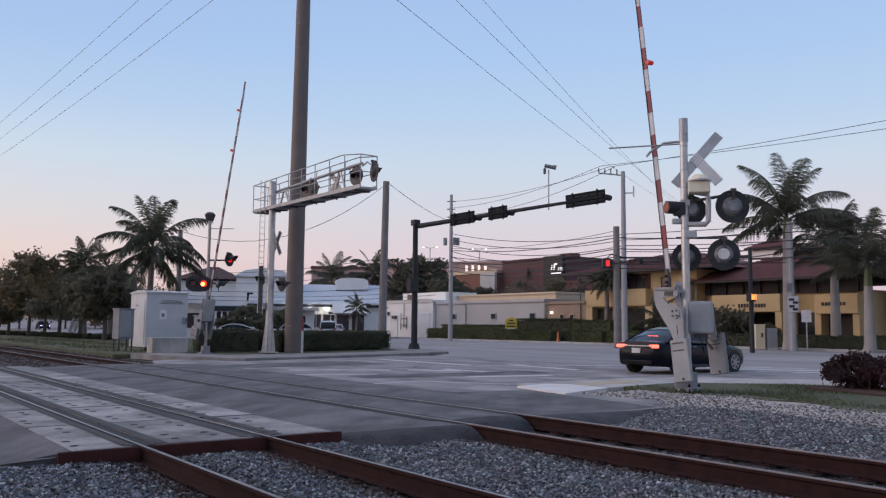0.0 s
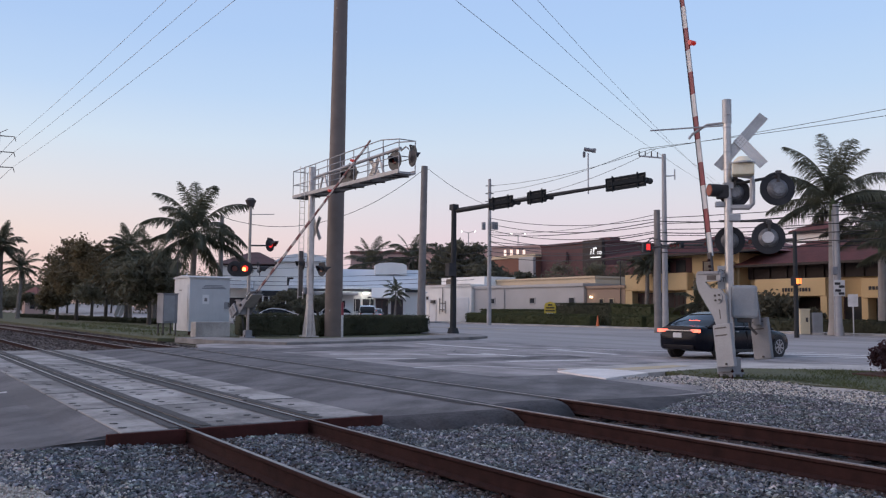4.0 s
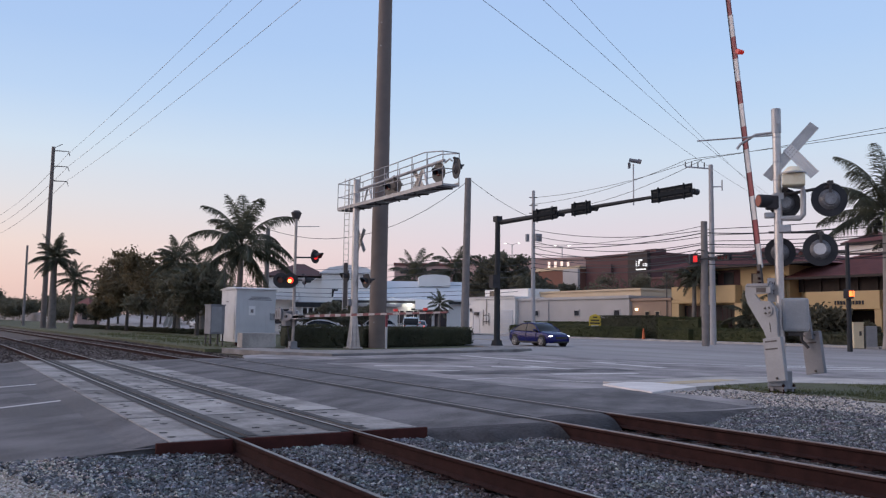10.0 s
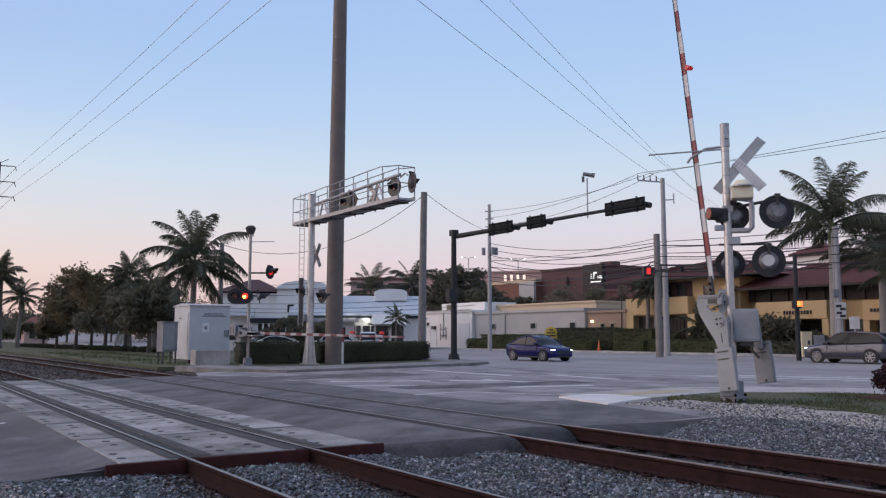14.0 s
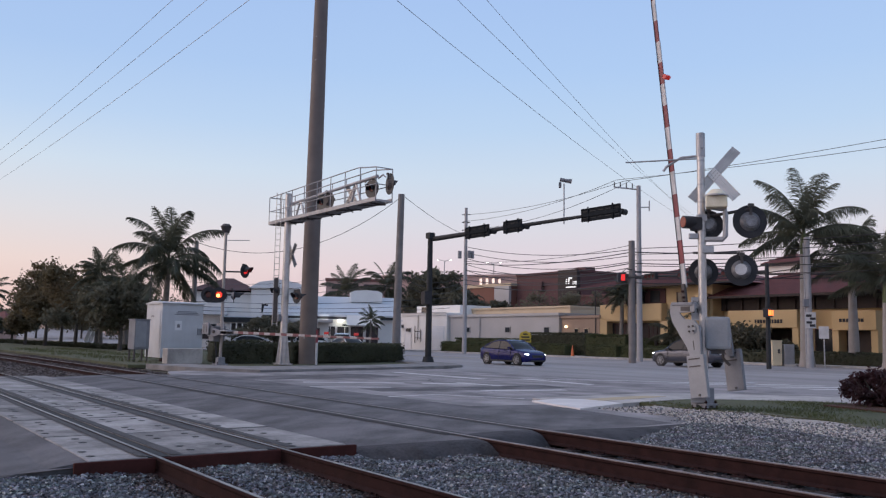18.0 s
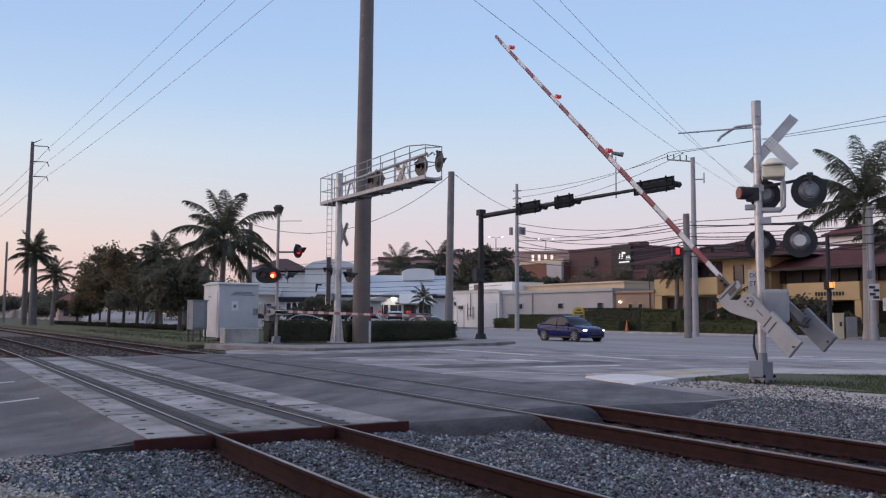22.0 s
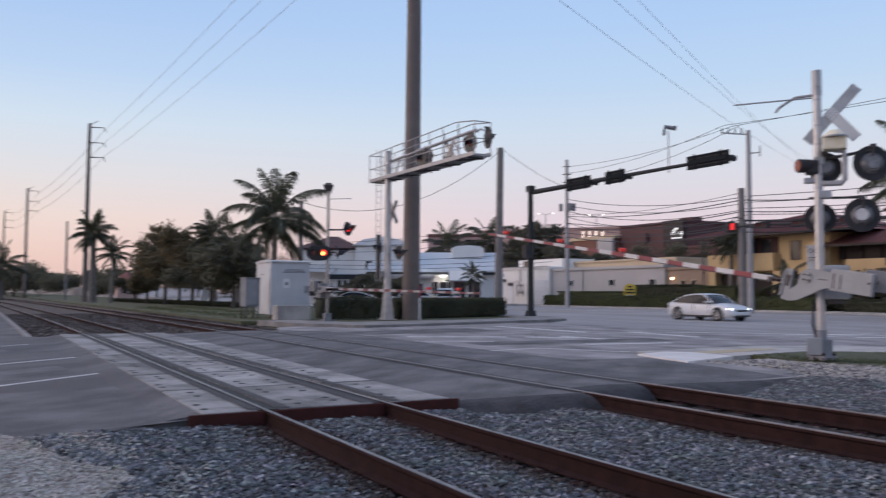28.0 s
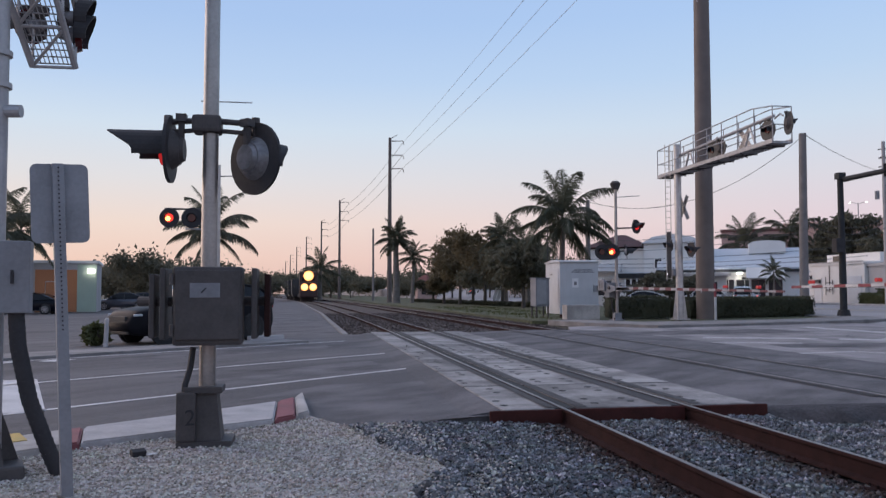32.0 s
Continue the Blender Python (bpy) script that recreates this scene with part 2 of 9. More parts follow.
RAIL_HEAD = mat("worn_rail_head", (0.27, 0.235, 0.225), (0.10, 0.07, 0.062), 0.3, 0.75, 3, 40)
RAIL_DULL = mat("dull_rail_head", (0.30, 0.262, 0.255), (0.15, 0.118, 0.112), 0.5, 0.4, 3, 40)
TIE = mat("weathered_tie", (0.045, 0.031, 0.027), (0.022, 0.015, 0.014), 0.9, 0, 5, 40, 0.5, 50)
GALV = mat("galvanised_steel", (0.46, 0.45, 0.46), (0.33, 0.325, 0.335), 0.5, 0.45, 5, 40, 0.08, 60)
ALU = mat("aluminium", (0.56, 0.535, 0.525), (0.37, 0.352, 0.35), 0.36, 0.6, 4, 30, 0.05, 60)
ALU_DULL = mat("dull_aluminium", (0.40, 0.375, 0.36), (0.24, 0.225, 0.22), 0.36, 0.65, 2.5, 30, 0.06, 60)
POST_STEEL = mat("weathered_post_steel", (0.27, 0.275, 0.30), (0.18, 0.183, 0.20), 0.5, 0.3, 4, 40, 0.06, 60)
GANTRY_STEEL = mat("weathered_gantry_steel", (0.36, 0.355, 0.37), (0.22, 0.218, 0.23), 0.5, 0.35, 3, 30, 0.08, 60)
DARK_PLATE = mat("dark_lamp_plate", (0.034, 0.035, 0.040), (0.019, 0.020, 0.023), 0.5, 0, 5, 30)
DULL_GREY = mat("dull_grey_case", (0.25, 0.25, 0.27), (0.16, 0.16, 0.175), 0.6, 0, 2, 30)
GREY_PAINT = mat("grey_paint", (0.31, 0.312, 0.325), (0.225, 0.228, 0.24), 0.55, 0, 2.5, 30, 0.06, 60)
CABINET_PAINT = mat("pale_grey_paint", (0.58, 0.585, 0.60), (0.48, 0.485, 0.50), 0.5, 0, 1.5, 20, 0.04, 40)
DARK_CAST = mat("dull_grey_cast_iron", (0.085, 0.074, 0.073), (0.05, 0.043, 0.042), 0.65, 0.1, 5, 40, 0.1, 60)
BLACK = mat("black_paint", (0.048, 0.045, 0.049), (0.028, 0.027, 0.030), 0.6, 0, 4, 40, spec=0.25)
DARK_GREEN = mat("dark_paint_and_shade", (0.034, 0.036, 0.039), (0.022, 0.023, 0.026), 0.6, 0, 3, 40, spec=0.25)
RED_SHEET = mat("red_reflective", (0.24, 0.032, 0.045), (0.15, 0.032, 0.042), 0.5, 0, 3, 30)
WHITE_SHEET = mat("white_reflective", (0.62, 0.60, 0.60), (0.42, 0.41, 0.41), 0.5, 0, 3, 30)
# Cream and gold tones put the warm light on the bell into its colour.
BELL_PAINT = mat("warm_lit_cream", (0.82, 0.76, 0.62), (0.66, 0.55, 0.36), 0.5, 0, 3, 30)
LENS_RED = mat("unlit_red_lens", (0.10, 0.008, 0.008), (0.06, 0.006, 0.006), 0.15)
RED_FADED = mat("faded_red_reflective", (0.17, 0.045, 0.055), (0.11, 0.04, 0.048), 0.6, 0, 3, 30)
WHITE_FADED = mat("dull_white_reflective", (0.42, 0.385, 0.39), (0.29, 0.265, 0.27), 0.6, 0, 3, 30)
HEAD_BLACK = mat("blue_black_plate_paint", (0.017, 0.021, 0.026), (0.011, 0.014, 0.017), 0.7, 0, 3, 40, spec=0.12)
PLAIN_WHITE = mat("plain_white", (0.80, 0.79, 0.79), (0.68, 0.67, 0.67), 0.7, 0, 3, 30)
LENS_GREY = mat("lamp_back_plate", (0.27, 0.265, 0.28), (0.09, 0.088, 0.095), 0.35, 0.3, 7, 30)
GATE_GLOW = mat("lit_gate_lamp", (0.30, 0.02, 0.02), None, 0.3, emit=(1.0, 0.05, 0.04), power=0.2)
LIT_RED = mat("lit_red_lens", (0.8, 0.05, 0.03), None, 0.3, emit=(1.0, 0.045, 0.03), power=1.3)
LIT_BULB = mat("lit_bulb", (0.9, 0.5, 0.1), None, 0.3, emit=(1.0, 0.50, 0.10), power=5.0)
LIT_DIM = mat("faintly_lit_orange_lens", (0.22, 0.045, 0.02), None, 0.2, emit=(1.0, 0.14, 0.03), power=0.035)
LIT_LOW = mat("dimly_lit_red_lens", (0.3, 0.015, 0.015), None, 0.25, emit=(1.0, 0.03, 0.03), power=0.35)
LIT_DEEP = mat("lit_deep_red_lens", (0.5, 0.02, 0.02), None, 0.2, emit=(1.0, 0.03, 0.03), power=0.7)
LIT_AMBER = mat("lit_orange_lens", (0.9, 0.3, 0.05), None, 0.3, emit=(1.0, 0.16, 0.035), power=2.8)
# Strong emission, set to brighten the white wall under the eaves.
LIT_CANOPY = mat("canopy_fill_glow", (0.9, 0.9, 0.9), None, 0.3, emit=(1.0, 0.95, 0.88), power=22.0)
LIT_WHITE = mat("lit_white_lamp", (0.9, 0.9, 0.9), None, 0.3, emit=(1.0, 0.95, 0.9), power=5.0)
LIT_ROOM = mat("lit_room", (0.8, 0.7, 0.6), None, 0.5, emit=(1.0, 0.74, 0.62), power=0.9)
LIT_WARM = mat("lit_warm_lamp", (0.9, 0.8, 0.6), None, 0.3, emit=(1.0, 0.72, 0.42), power=4.0)
RUST_RED = mat("rusty_red_plate", (0.085, 0.028, 0.024), (0.042, 0.018, 0.016), 0.95, 0, 4, 40, 0.3, 80, spec=0.12)
SIGN_YELLOW = mat("sign_yellow", (0.62, 0.46, 0.05), (0.5, 0.38, 0.05), 0.6)
ORANGE = mat("orange_plastic", (0.62, 0.14, 0.04), (0.5, 0.12, 0.04), 0.5)
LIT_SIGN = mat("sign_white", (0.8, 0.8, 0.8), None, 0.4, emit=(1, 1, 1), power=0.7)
LIT_TRAIN = mat("train_headlight", (1, 0.9, 0.7), None, 0.3, emit=(1.0, 0.52, 0.13), power=2.2)
# Orange emission that paints the glare round the train headlights.
LIT_GLARE = mat("headlight_glare", (1, 0.8, 0.5), None, 0.3, emit=(1.0, 0.36, 0.06), power=1.3)
WEATHERED_STEEL = mat("weathering_steel", (0.185, 0.150, 0.135), (0.135, 0.110, 0.10), 0.75, 0.1, 1.5, 25, 0.15, 40)
WOOD_POLE = mat("weathered_pole_wood", (0.24, 0.215, 0.205), (0.15, 0.135, 0.13), 0.85, 0, 2, 30, 0.3, 40)
PAVE_GREY = mat("worn_grey_pavement", (0.32, 0.295, 0.286), (0.215, 0.20, 0.194), 0.9, 0, 0.7, 14, 0.2, 70, 0.5, stain=(0.9, 0.3, 1.0, 0))
CONC_POLE = mat("concrete_pole", (0.40, 0.38, 0.385), (0.31, 0.30, 0.30), 0.8, 0, 2, 30, 0.15, 50)
WIRE = mat("cable", (0.03, 0.03, 0.034), None, 0.6)
WIRE_FAR = mat("aluminium_conductor", (0.24, 0.25, 0.27), None, 0.5, 0.3)
RUBBER = mat("tyre_rubber", (0.02, 0.02, 0.021), None, 0.8)
GLASS_DARK = mat("dark_glass", (0.008, 0.009, 0.011), (0.012, 0.013, 0.015), 0.1, 0, 1, 5, spec=0.22)
PLATE = mat("plate", (0.55, 0.55, 0.56), None, 0.5)


def paint(name, c, rough=0.25, metal=0.3):
    m = mat(name, c, tuple(v * 0.85 for v in c), rough, metal, 2, 30)
    m.node_tree.nodes["Principled BSDF"].inputs["Coat Weight"].default_value = 0.3
    return m



def island_mat(name, stops, rough=0.9, noise=30.0):
    """Loose stones: every stone takes its own colour from the ramp."""
    m = bpy.data.materials.new(name)
    m.use_nodes = True
    n, l = m.node_tree.nodes, m.node_tree.links
    p = n["Principled BSDF"]
    p.inputs["Roughness"].default_value = rough
    g, r = n.new("ShaderNodeNewGeometry"), n.new("ShaderNodeValToRGB")
    e = r.color_ramp.elements
    while len(e) < len(stops):
        e.new(0.5)
    for k, (q, c) in zip(e, stops):
        k.position, k.color = q, (*c, 1)
    t = n.new("ShaderNodeTexNoise")
    t.inputs["Scale"].default_value = noise
    h = n.new("ShaderNodeMix")
    h.data_type, h.blend_type = "RGBA", "MULTIPLY"
    h.inputs["Factor"].default_value = 0.5
    l.new(g.outputs["Random Per Island"], r.inputs[0])
    l.new(r.outputs[0], h.inputs["A"])
    l.new(t.outputs["Color"], h.inputs["B"])
    l.new(h.outputs["Result"], p.inputs["Base Color"])
    return m


BALLAST_STONE = island_mat("ballast_stone", [(0.0, (0.06, 0.059, 0.062)), (0.35, (0.115, 0.119, 0.132)), (0.72, (0.205, 0.212, 0.235)), (0.93, (0.36, 0.362, 0.38)), (1.0, (0.62, 0.605, 0.60))])
BALLAST_BROWN = mat("brown_ballast_bed", (0.12, 0.092, 0.08), (0.055, 0.04, 0.035), 0.95, 0, 10, 40, 1.0, 30, 0.65)
BALLAST_RUSTY = island_mat("rust_stained_ballast", [(0.0, (0.028, 0.018, 0.016)), (0.6, (0.07, 0.048, 0.043)), (1.0, (0.20, 0.17, 0.16))])
LIME_STONE = island_mat("limestone_chip", [(0.0, (0.30, 0.255, 0.22)), (0.5, (0.56, 0.495, 0.445)), (1.0, (0.86, 0.80, 0.74))])

# ---- mesh helpers ----
UP = Vector((0, 0, 1))


def box(bm, c, s, rz=0.0, m=None, bevel=0.0):
    ob = bmesh.ops.create_cube(bm, size=1.0)
    t = Matrix.Translation(c) @ Matrix.Rotation(radians(rz), 4, "Z") @ (m or Matrix()) @ Matrix.Diagonal((*s, 1))
    bmesh.ops.transform(bm, matrix=t, verts=ob["verts"])
    if bevel:
        ed = list({e for v in ob["verts"] for e in v.link_edges})
        bmesh.ops.bevel(bm, geom=ed, offset=bevel, segments=2, affect="EDGES", profile=0.6)
    return bm


def tube(bm, a, b, r0, r1=None, seg=12, caps=True):
    a, b = Vector(a), Vector(b)
    d = b - a
    q = d.to_track_quat("Z", "Y").to_matrix().to_4x4()
    g = bmesh.ops.create_cone(bm, cap_ends=caps, segments=seg, radius1=r0, radius2=r0 if r1 is None else r1, depth=d.length)
    bmesh.ops.transform(bm, matrix=Matrix.Translation((a + b) / 2) @ q, verts=g["verts"])
    return bm


def pipe(bm, pts, r, seg=8):
    pts = [Vector(p) for p in pts]
    rings = []
    for i, p in enumerate(pts):
        d = (pts[min(i + 1, len(pts) - 1)] - pts[max(i - 1, 0)]).normalized()
        q = UP.rotation_difference(d).to_matrix()
        rr = r[i] if isinstance(r, (list, tuple)) else r
        rings.append([bm.verts.new(p + q @ Vector((rr * math.cos(k * math.tau / seg), rr * math.sin(k * math.tau / seg), 0))) for k in range(seg)])
    for a, b in zip(rings, rings[1:]):
        for k in range(seg):
            bm.faces.new((a[k], a[(k + 1) % seg], b[(k + 1) % seg], b[k]))
    bm.faces.new(list(reversed(rings[0])))
    bm.faces.new(rings[-1])
    return bm


def prism(bm, outline, z0, z1, m=None):
    """A closed outline of (x, y) drawn up from z0 to z1."""
    lo = [bm.verts.new((x, y, z0)) for x, y in outline]
    hi = [bm.verts.new((x, y, z1)) for x, y in outline]
    k = len(outline)
    bm.faces.new(list(reversed(lo)))
    bm.faces.new(hi)
    for i in range(k):
        bm.faces.new((lo[i], lo[(i + 1) % k], hi[(i + 1) % k], hi[i]))
    if m:
        bmesh.ops.transform(bm, matrix=m, verts=lo + hi)
    bmesh.ops.recalc_face_normals(bm, faces=bm.faces)
    return bm


def disc(bm, c, axis, r, depth, seg=24, r2=None):
    c, axis = Vector(c), Vector(axis).normalized()
    return tube(bm, c - axis * depth / 2, c + axis * depth / 2, r, r if r2 is None else r2, seg)


def part(name, bm, material, parent=None, label="", smooth=False):
    me = bpy.data.meshes.new(name)
    if smooth:
        for f in bm.faces:
            f.smooth = True
    bm.to_mesh(me)
    bm.free()
    if material:
        me.materials.append(material)
    ob = new(name, me)
    if parent:
        ob.parent = parent
    if smooth and len(me.polygons):
        me.set_sharp_from_angle(angle=radians(40))
    if label:
        tagged(ob, label)
    return ob


def thing(name, m, label, category, group="", kind=""):
    ob = new(name)
    ob.empty_display_size = 0.2
    ob.matrix_world = m
    return tagged(ob, label, category, group, kind)


def N():
    return bmesh.new()


def structure(name, bm, material, label="", category="", smooth=False):
    return tagged(part(name, bm, material, None, "", smooth), label, category, "", "structure")


def flat(bm, outline, z):
    f = bm.faces.new([bm.verts.new((x, y, z)) for x, y in outline])
    f.normal_update()
    if f.normal.z < 0:
        f.normal_flip()
    return bm


def raw(name, verts, faces, material, parent=None):
    me = bpy.data.meshes.new(name)
    me.from_pydata(verts, [], faces)
    me.materials.append(material)
    ob = new(name, me)
    if parent:
        ob.parent = parent
    return ob

# ---- ground, roads, kerbs ----
ZR = -0.07


def bend(y):
    """The railway leaves its straight line gently beyond the crossing."""
    near = 0.0 if y < 26 else -0.012 * (y - 26) ** 2 / 30 if y < 56 else -0.36 - 0.024 * (y - 56)
    return near - 0.00034 * max(0.0, min(y, 160) - 100) ** 2 - 0.04 * max(0.0, y - 160)


bm = N()
flat(bm, [(-2500, -2500), (2500, -2500), (2500, 2500), (-2500, 2500)], -0.24)
structure("ground", bm, EARTH, "dark sandy earth with thin grass reaching the horizon", "ground")

bm = N()
prism(bm, [(2.25, 9.62), (1.7, 9.5), (0.9, 9.0), (0.3, 9.0), (0.05, 9.7), (-0.5, 9.6), (-2.4, 8.0), (-26, -16), (-44, -4), (-7.4, 22.4), (-0.7, 28), (-0.6, 29), (2.25, 29.0)], -0.23, ZR)
structure("road_west", bm, ASPHALT, "worn dark asphalt avenue approaching the level crossing", "road")
bm = N()
flat(bm, [(0.25, 9.05), (2.2, 9.6), (2.2, 13.6), (0.3, 13.2), (-1.2, 11.0), (0.1, 10.6)], ZR + 0.004)
structure("asphalt_patch", bm, ASPHALT_NEW, "dark new asphalt patch beside the concrete crossing panels", "road")
bm = N()
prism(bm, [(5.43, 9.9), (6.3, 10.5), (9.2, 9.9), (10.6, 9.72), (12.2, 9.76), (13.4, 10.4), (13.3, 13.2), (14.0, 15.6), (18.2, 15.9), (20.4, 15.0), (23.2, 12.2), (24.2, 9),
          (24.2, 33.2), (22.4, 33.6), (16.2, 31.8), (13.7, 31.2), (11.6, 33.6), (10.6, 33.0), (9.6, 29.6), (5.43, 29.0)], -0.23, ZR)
structure("road_crossing", bm, ASPHALT_PALE, "worn grey asphalt of the avenue between railway and highway", "road")
def climb(y):
    """The highway rises gently north of the crossing."""
    return 0.0 if y < 90 else 5e-5 * (min(y, 330) - 90) ** 2 + 0.006 * max(0.0, y - 330)


bm = N()
flat(bm, [(24.2, 9), (24.2, -500), (54.5, -500), (54.5, 90), (29.5, 90), (29.5, 44), (28.6, 38.2), (26.9, 35.4), (24.2, 33.2)], ZR)
hw = []
for y in (90, 110, 130, 150, 175, 200, 230, 260, 295, 330, 450, 700, 1500):
    z = ZR + climb(y)
    hw.append([bm.verts.new(p) for p in ((29.0, y, -0.24), (29.5, y, z), (54.5, y, z), (70.0, y, z - 0.1), (95.0, y, -0.24))])
for a, b in zip(hw, hw[1:]):
    for i in range(4):
        bm.faces.new((a[i], a[i + 1], b[i + 1], b[i]))
structure("highway", bm, HIGHWAY, "wide pale worn asphalt highway beside the railway", "road")
bm = N()
flat(bm, [(-2.6, 30), (1.4, 29.0), (1.2, 60), (-14.0, 700), (-22, 700), (-3.4, 60)], -0.12)
structure("track_lane", bm, ASPHALT_NEW, "dark asphalt service lane beside the railway", "road")
bm = N()
for (xa, ya), (xb, yb) in (((1.32, 29.2), (1.12, 60)), ((1.12, 60), (-0.9, 142))):
    prism(bm, [(xa, ya), (xa + 0.2, ya), (xb + 0.2, yb), (xb, yb)], -0.2, -0.07)
structure("lane_kerb", bm, PAVE_GREY, "pale concrete edging between lane and ballast", "kerb")


def slab(name, outline, z0, z1, material, label, category="pavement"):
    return structure(name, prism(N(), outline, z0, z1), material, label, category)


slab("pavement_far", [(54.5, -300), (58.0, -300), (58.0, 92), (54.5, 92)], -0.2, 0.05, CONCRETE_SLAB, "pale concrete pavement along the far kerb of the highway")
slab("pavement_island", [(11.4, 38.6), (11.9, 34.8), (13.7, 31.3), (16.2, 31.9), (22.4, 33.7), (26.9, 35.5), (28.5, 38.2), (29.4, 44), (29.4, 80), (28.2, 80), (28.0, 45), (26.4, 38.6), (21.5, 36.2), (14.6, 35.2), (13.2, 38.8)], -0.2, 0.03, PAVE_GREY, "worn concrete kerb and pavement round the signal island")
slab("verge", [(11.0, 40.0), (13.2, 38.8), (14.6, 35.2), (21.5, 36.2), (26.4, 38.6), (28.0, 45), (28.2, 80), (28.2, 900), (6, 900), (9.8, 120), (11.0, 60)], -0.2, -0.05, GRASS, "rough grass verge between railway and highway", "verge")
slab("pavement_corner", [(13.3, 13.2), (14.0, 15.6), (18.2, 15.9), (20.4, 15.0), (23.2, 12.2), (24.2, 9), (24.2, -60), (21.6, -60), (21.6, 9), (20.2, 12.0), (18.0, 13.9), (15.6, 13.6)], -0.2, -0.04, CONCRETE_SLAB, "pale concrete pavement round the corner island")
GRASS_EDGE = [(15.0 + 0.16 * math.sin(2.3 * y) + 0.10 * math.sin(5.1 * y + 1), y) for y in np.arange(-8, 8.1, 0.35)]
GRASS_EDGE += [(15.35 + 0.12 * math.sin(3.7 * y) + 0.25 * (y - 8.1) / 2.3, y) for y in np.arange(8.2, 10.5, 0.25)]
slab("grass_corner", [(15.6, 13.6), (18.0, 13.9), (20.2, 12.0), (21.6, 9), (21.6, -60), (15.0, -60)] + GRASS_EDGE + [(15.5, 11.2), (15.3, 12.0), (15.45, 12.9)], -0.2, -0.05, GRASS, "thin dry grass on the corner island", "verge")
slab("kerb_ramp", [(13.35, 14.9), (12.78, 12.75), (14.8, 13.4), (15.0, 14.15), (14.9, 14.85), (14.5, 15.2)], -0.12, -0.034, PALE_RAMP, "white worn concrete kerb ramp at the pavement corner")
slab("yellow_ramp", [(14.9, 14.2), (16.5, 14.4), (17.9, 14.7), (17.6, 15.1), (16.3, 15.0), (14.95, 14.8)], -0.05, -0.034, FADED_YELLOW, "faded yellow tactile strip on the pavement corner")
slab("mulch_bed", [(18.9, 10.9), (20.4, 10.9), (21.5, 9.0), (21.5, 3), (18.2, 3), (18.2, 8.6)], -0.1, -0.012, MULCH, "red mulch bed under the shrubs", "bed")
bm = N()
bm2 = [(-3.4, -20), (1.5, -20), (1.45, 4.4), (1.2, 5.0), (0.8, 5.5), (0.75, 6.0), (1.12, 6.7), (1.1, 7.2), (0.72, 7.6), (0.62, 8.5), (0.3, 9.2), (0.06, 9.8), (-0.4, 9.35), (-2.0, 8.2), (-9, 1.2)]
prism(bm, bm2, -0.24, -0.03)
structure("gravel_bed_west", bm, PALE_GRAVEL, "pale crushed limestone gravel round the crossing signal", "gravel")
slab("gravel_bed_east", [(12.3, 10.1), (13.4, 10.5), (13.3, 12.9), (15.6, 12.95), (16.1, 10.4), (15.6, 8.1), (15.6, -40), (12.9, -40)] + [(12.9 + 0.12 * math.sin(3.1 * y), y) for y in np.arange(-6, 9.6, 0.4)], -0.24, -0.075, PALE_GRAVEL, "pale gravel strip beside the ballast", "gravel")
slab("pavement_west", [(0.15, 24.55), (-2.15, 22.75), (-16.1, 11.0), (-17.1, 12.05), (-3.15, 23.85), (-0.9, 25.65)], -0.2, -0.01, PAVE_GREY, "worn grey pavement between avenue and car park")
slab("car_park", [(-0.92, 25.66), (-2.8, 30.6), (-6, 160), (-60, 160), (-90, 60), (-30, 0), (-17.12, 12.06), (-3.17, 23.86)], -0.2, -0.05, ASPHALT, "worn asphalt car park beyond the avenue", "road")

for y0, y1, material in ((9.62, 12.9, ASPHALT_NEW), (12.9, 29.0, ASPHALT)):
    bm = N()
    a = [bm.verts.new(v) for v in ((1.85, y0, ZR + 0.002), (2.262, y0, -0.014), (2.262, y0, ZR - 0.02))]
    b = [bm.verts.new(v) for v in ((1.85, y1, ZR + 0.002), (2.262, y1, -0.014), (2.262, y1, ZR - 0.02))]
    bm.faces.new((a[0], a[1], b[1], b[0]))
    bm.faces.new((a[0], a[2], a[1]))
    bm.faces.new((b[0], b[1], b[2]))
    bmesh.ops.recalc_face_normals(bm, faces=bm.faces)
    structure("asphalt_shoulder", bm, material, "asphalt dressed up to the edge of the crossing panels", "road")

# ---- painted median nose by the west signal ----
kerb = thing("painted_kerb", pose(0, 0, 0), "low concrete median nose painted white with red ends", "kerb")
for name, outline, material in (("concrete_end", [(0.08, 9.65), (0.0, 11.58), (-0.09, 11.02), (-0.06, 9.4)], CONCRETE_SLAB),
                                ("red_block", [(-0.07, 9.39), (-0.10, 11.0), (-0.29, 10.62), (-0.28, 9.14)], KERB_RED),
                                ("white_block", [(-0.29, 9.13), (-0.30, 10.60), (-2.12, 8.94), (-1.93, 8.05)], KERB_WHITE),
                                ("red_block", [(-1.94, 8.04), (-2.13, 8.93), (-2.24, 8.84), (-2.05, 7.95)], KERB_RED),
                                ("plain_block", [(-2.06, 7.94), (-2.25, 8.83), (-10.5, 0.9), (-10.0, 0.2)], CONCRETE_SLAB)):
    bm = N()
    prism(bm, outline, -0.15, 0.035)
    bmesh.ops.bevel(bm, geom=[e for e in bm.edges if min(v.co.z for v in e.verts) > 0], offset=0.018, segments=2, affect="EDGES")
    part(name, bm, material, kerb)
slab("yellow_curb_mark", [(-2.72, 7.95), (-2.42, 8.2), (-2.62, 8.62), (-2.95, 8.32)], 0.03, 0.042, YELLOW_PAINT, "yellow painted patch on the median")

# ---- road markings ----


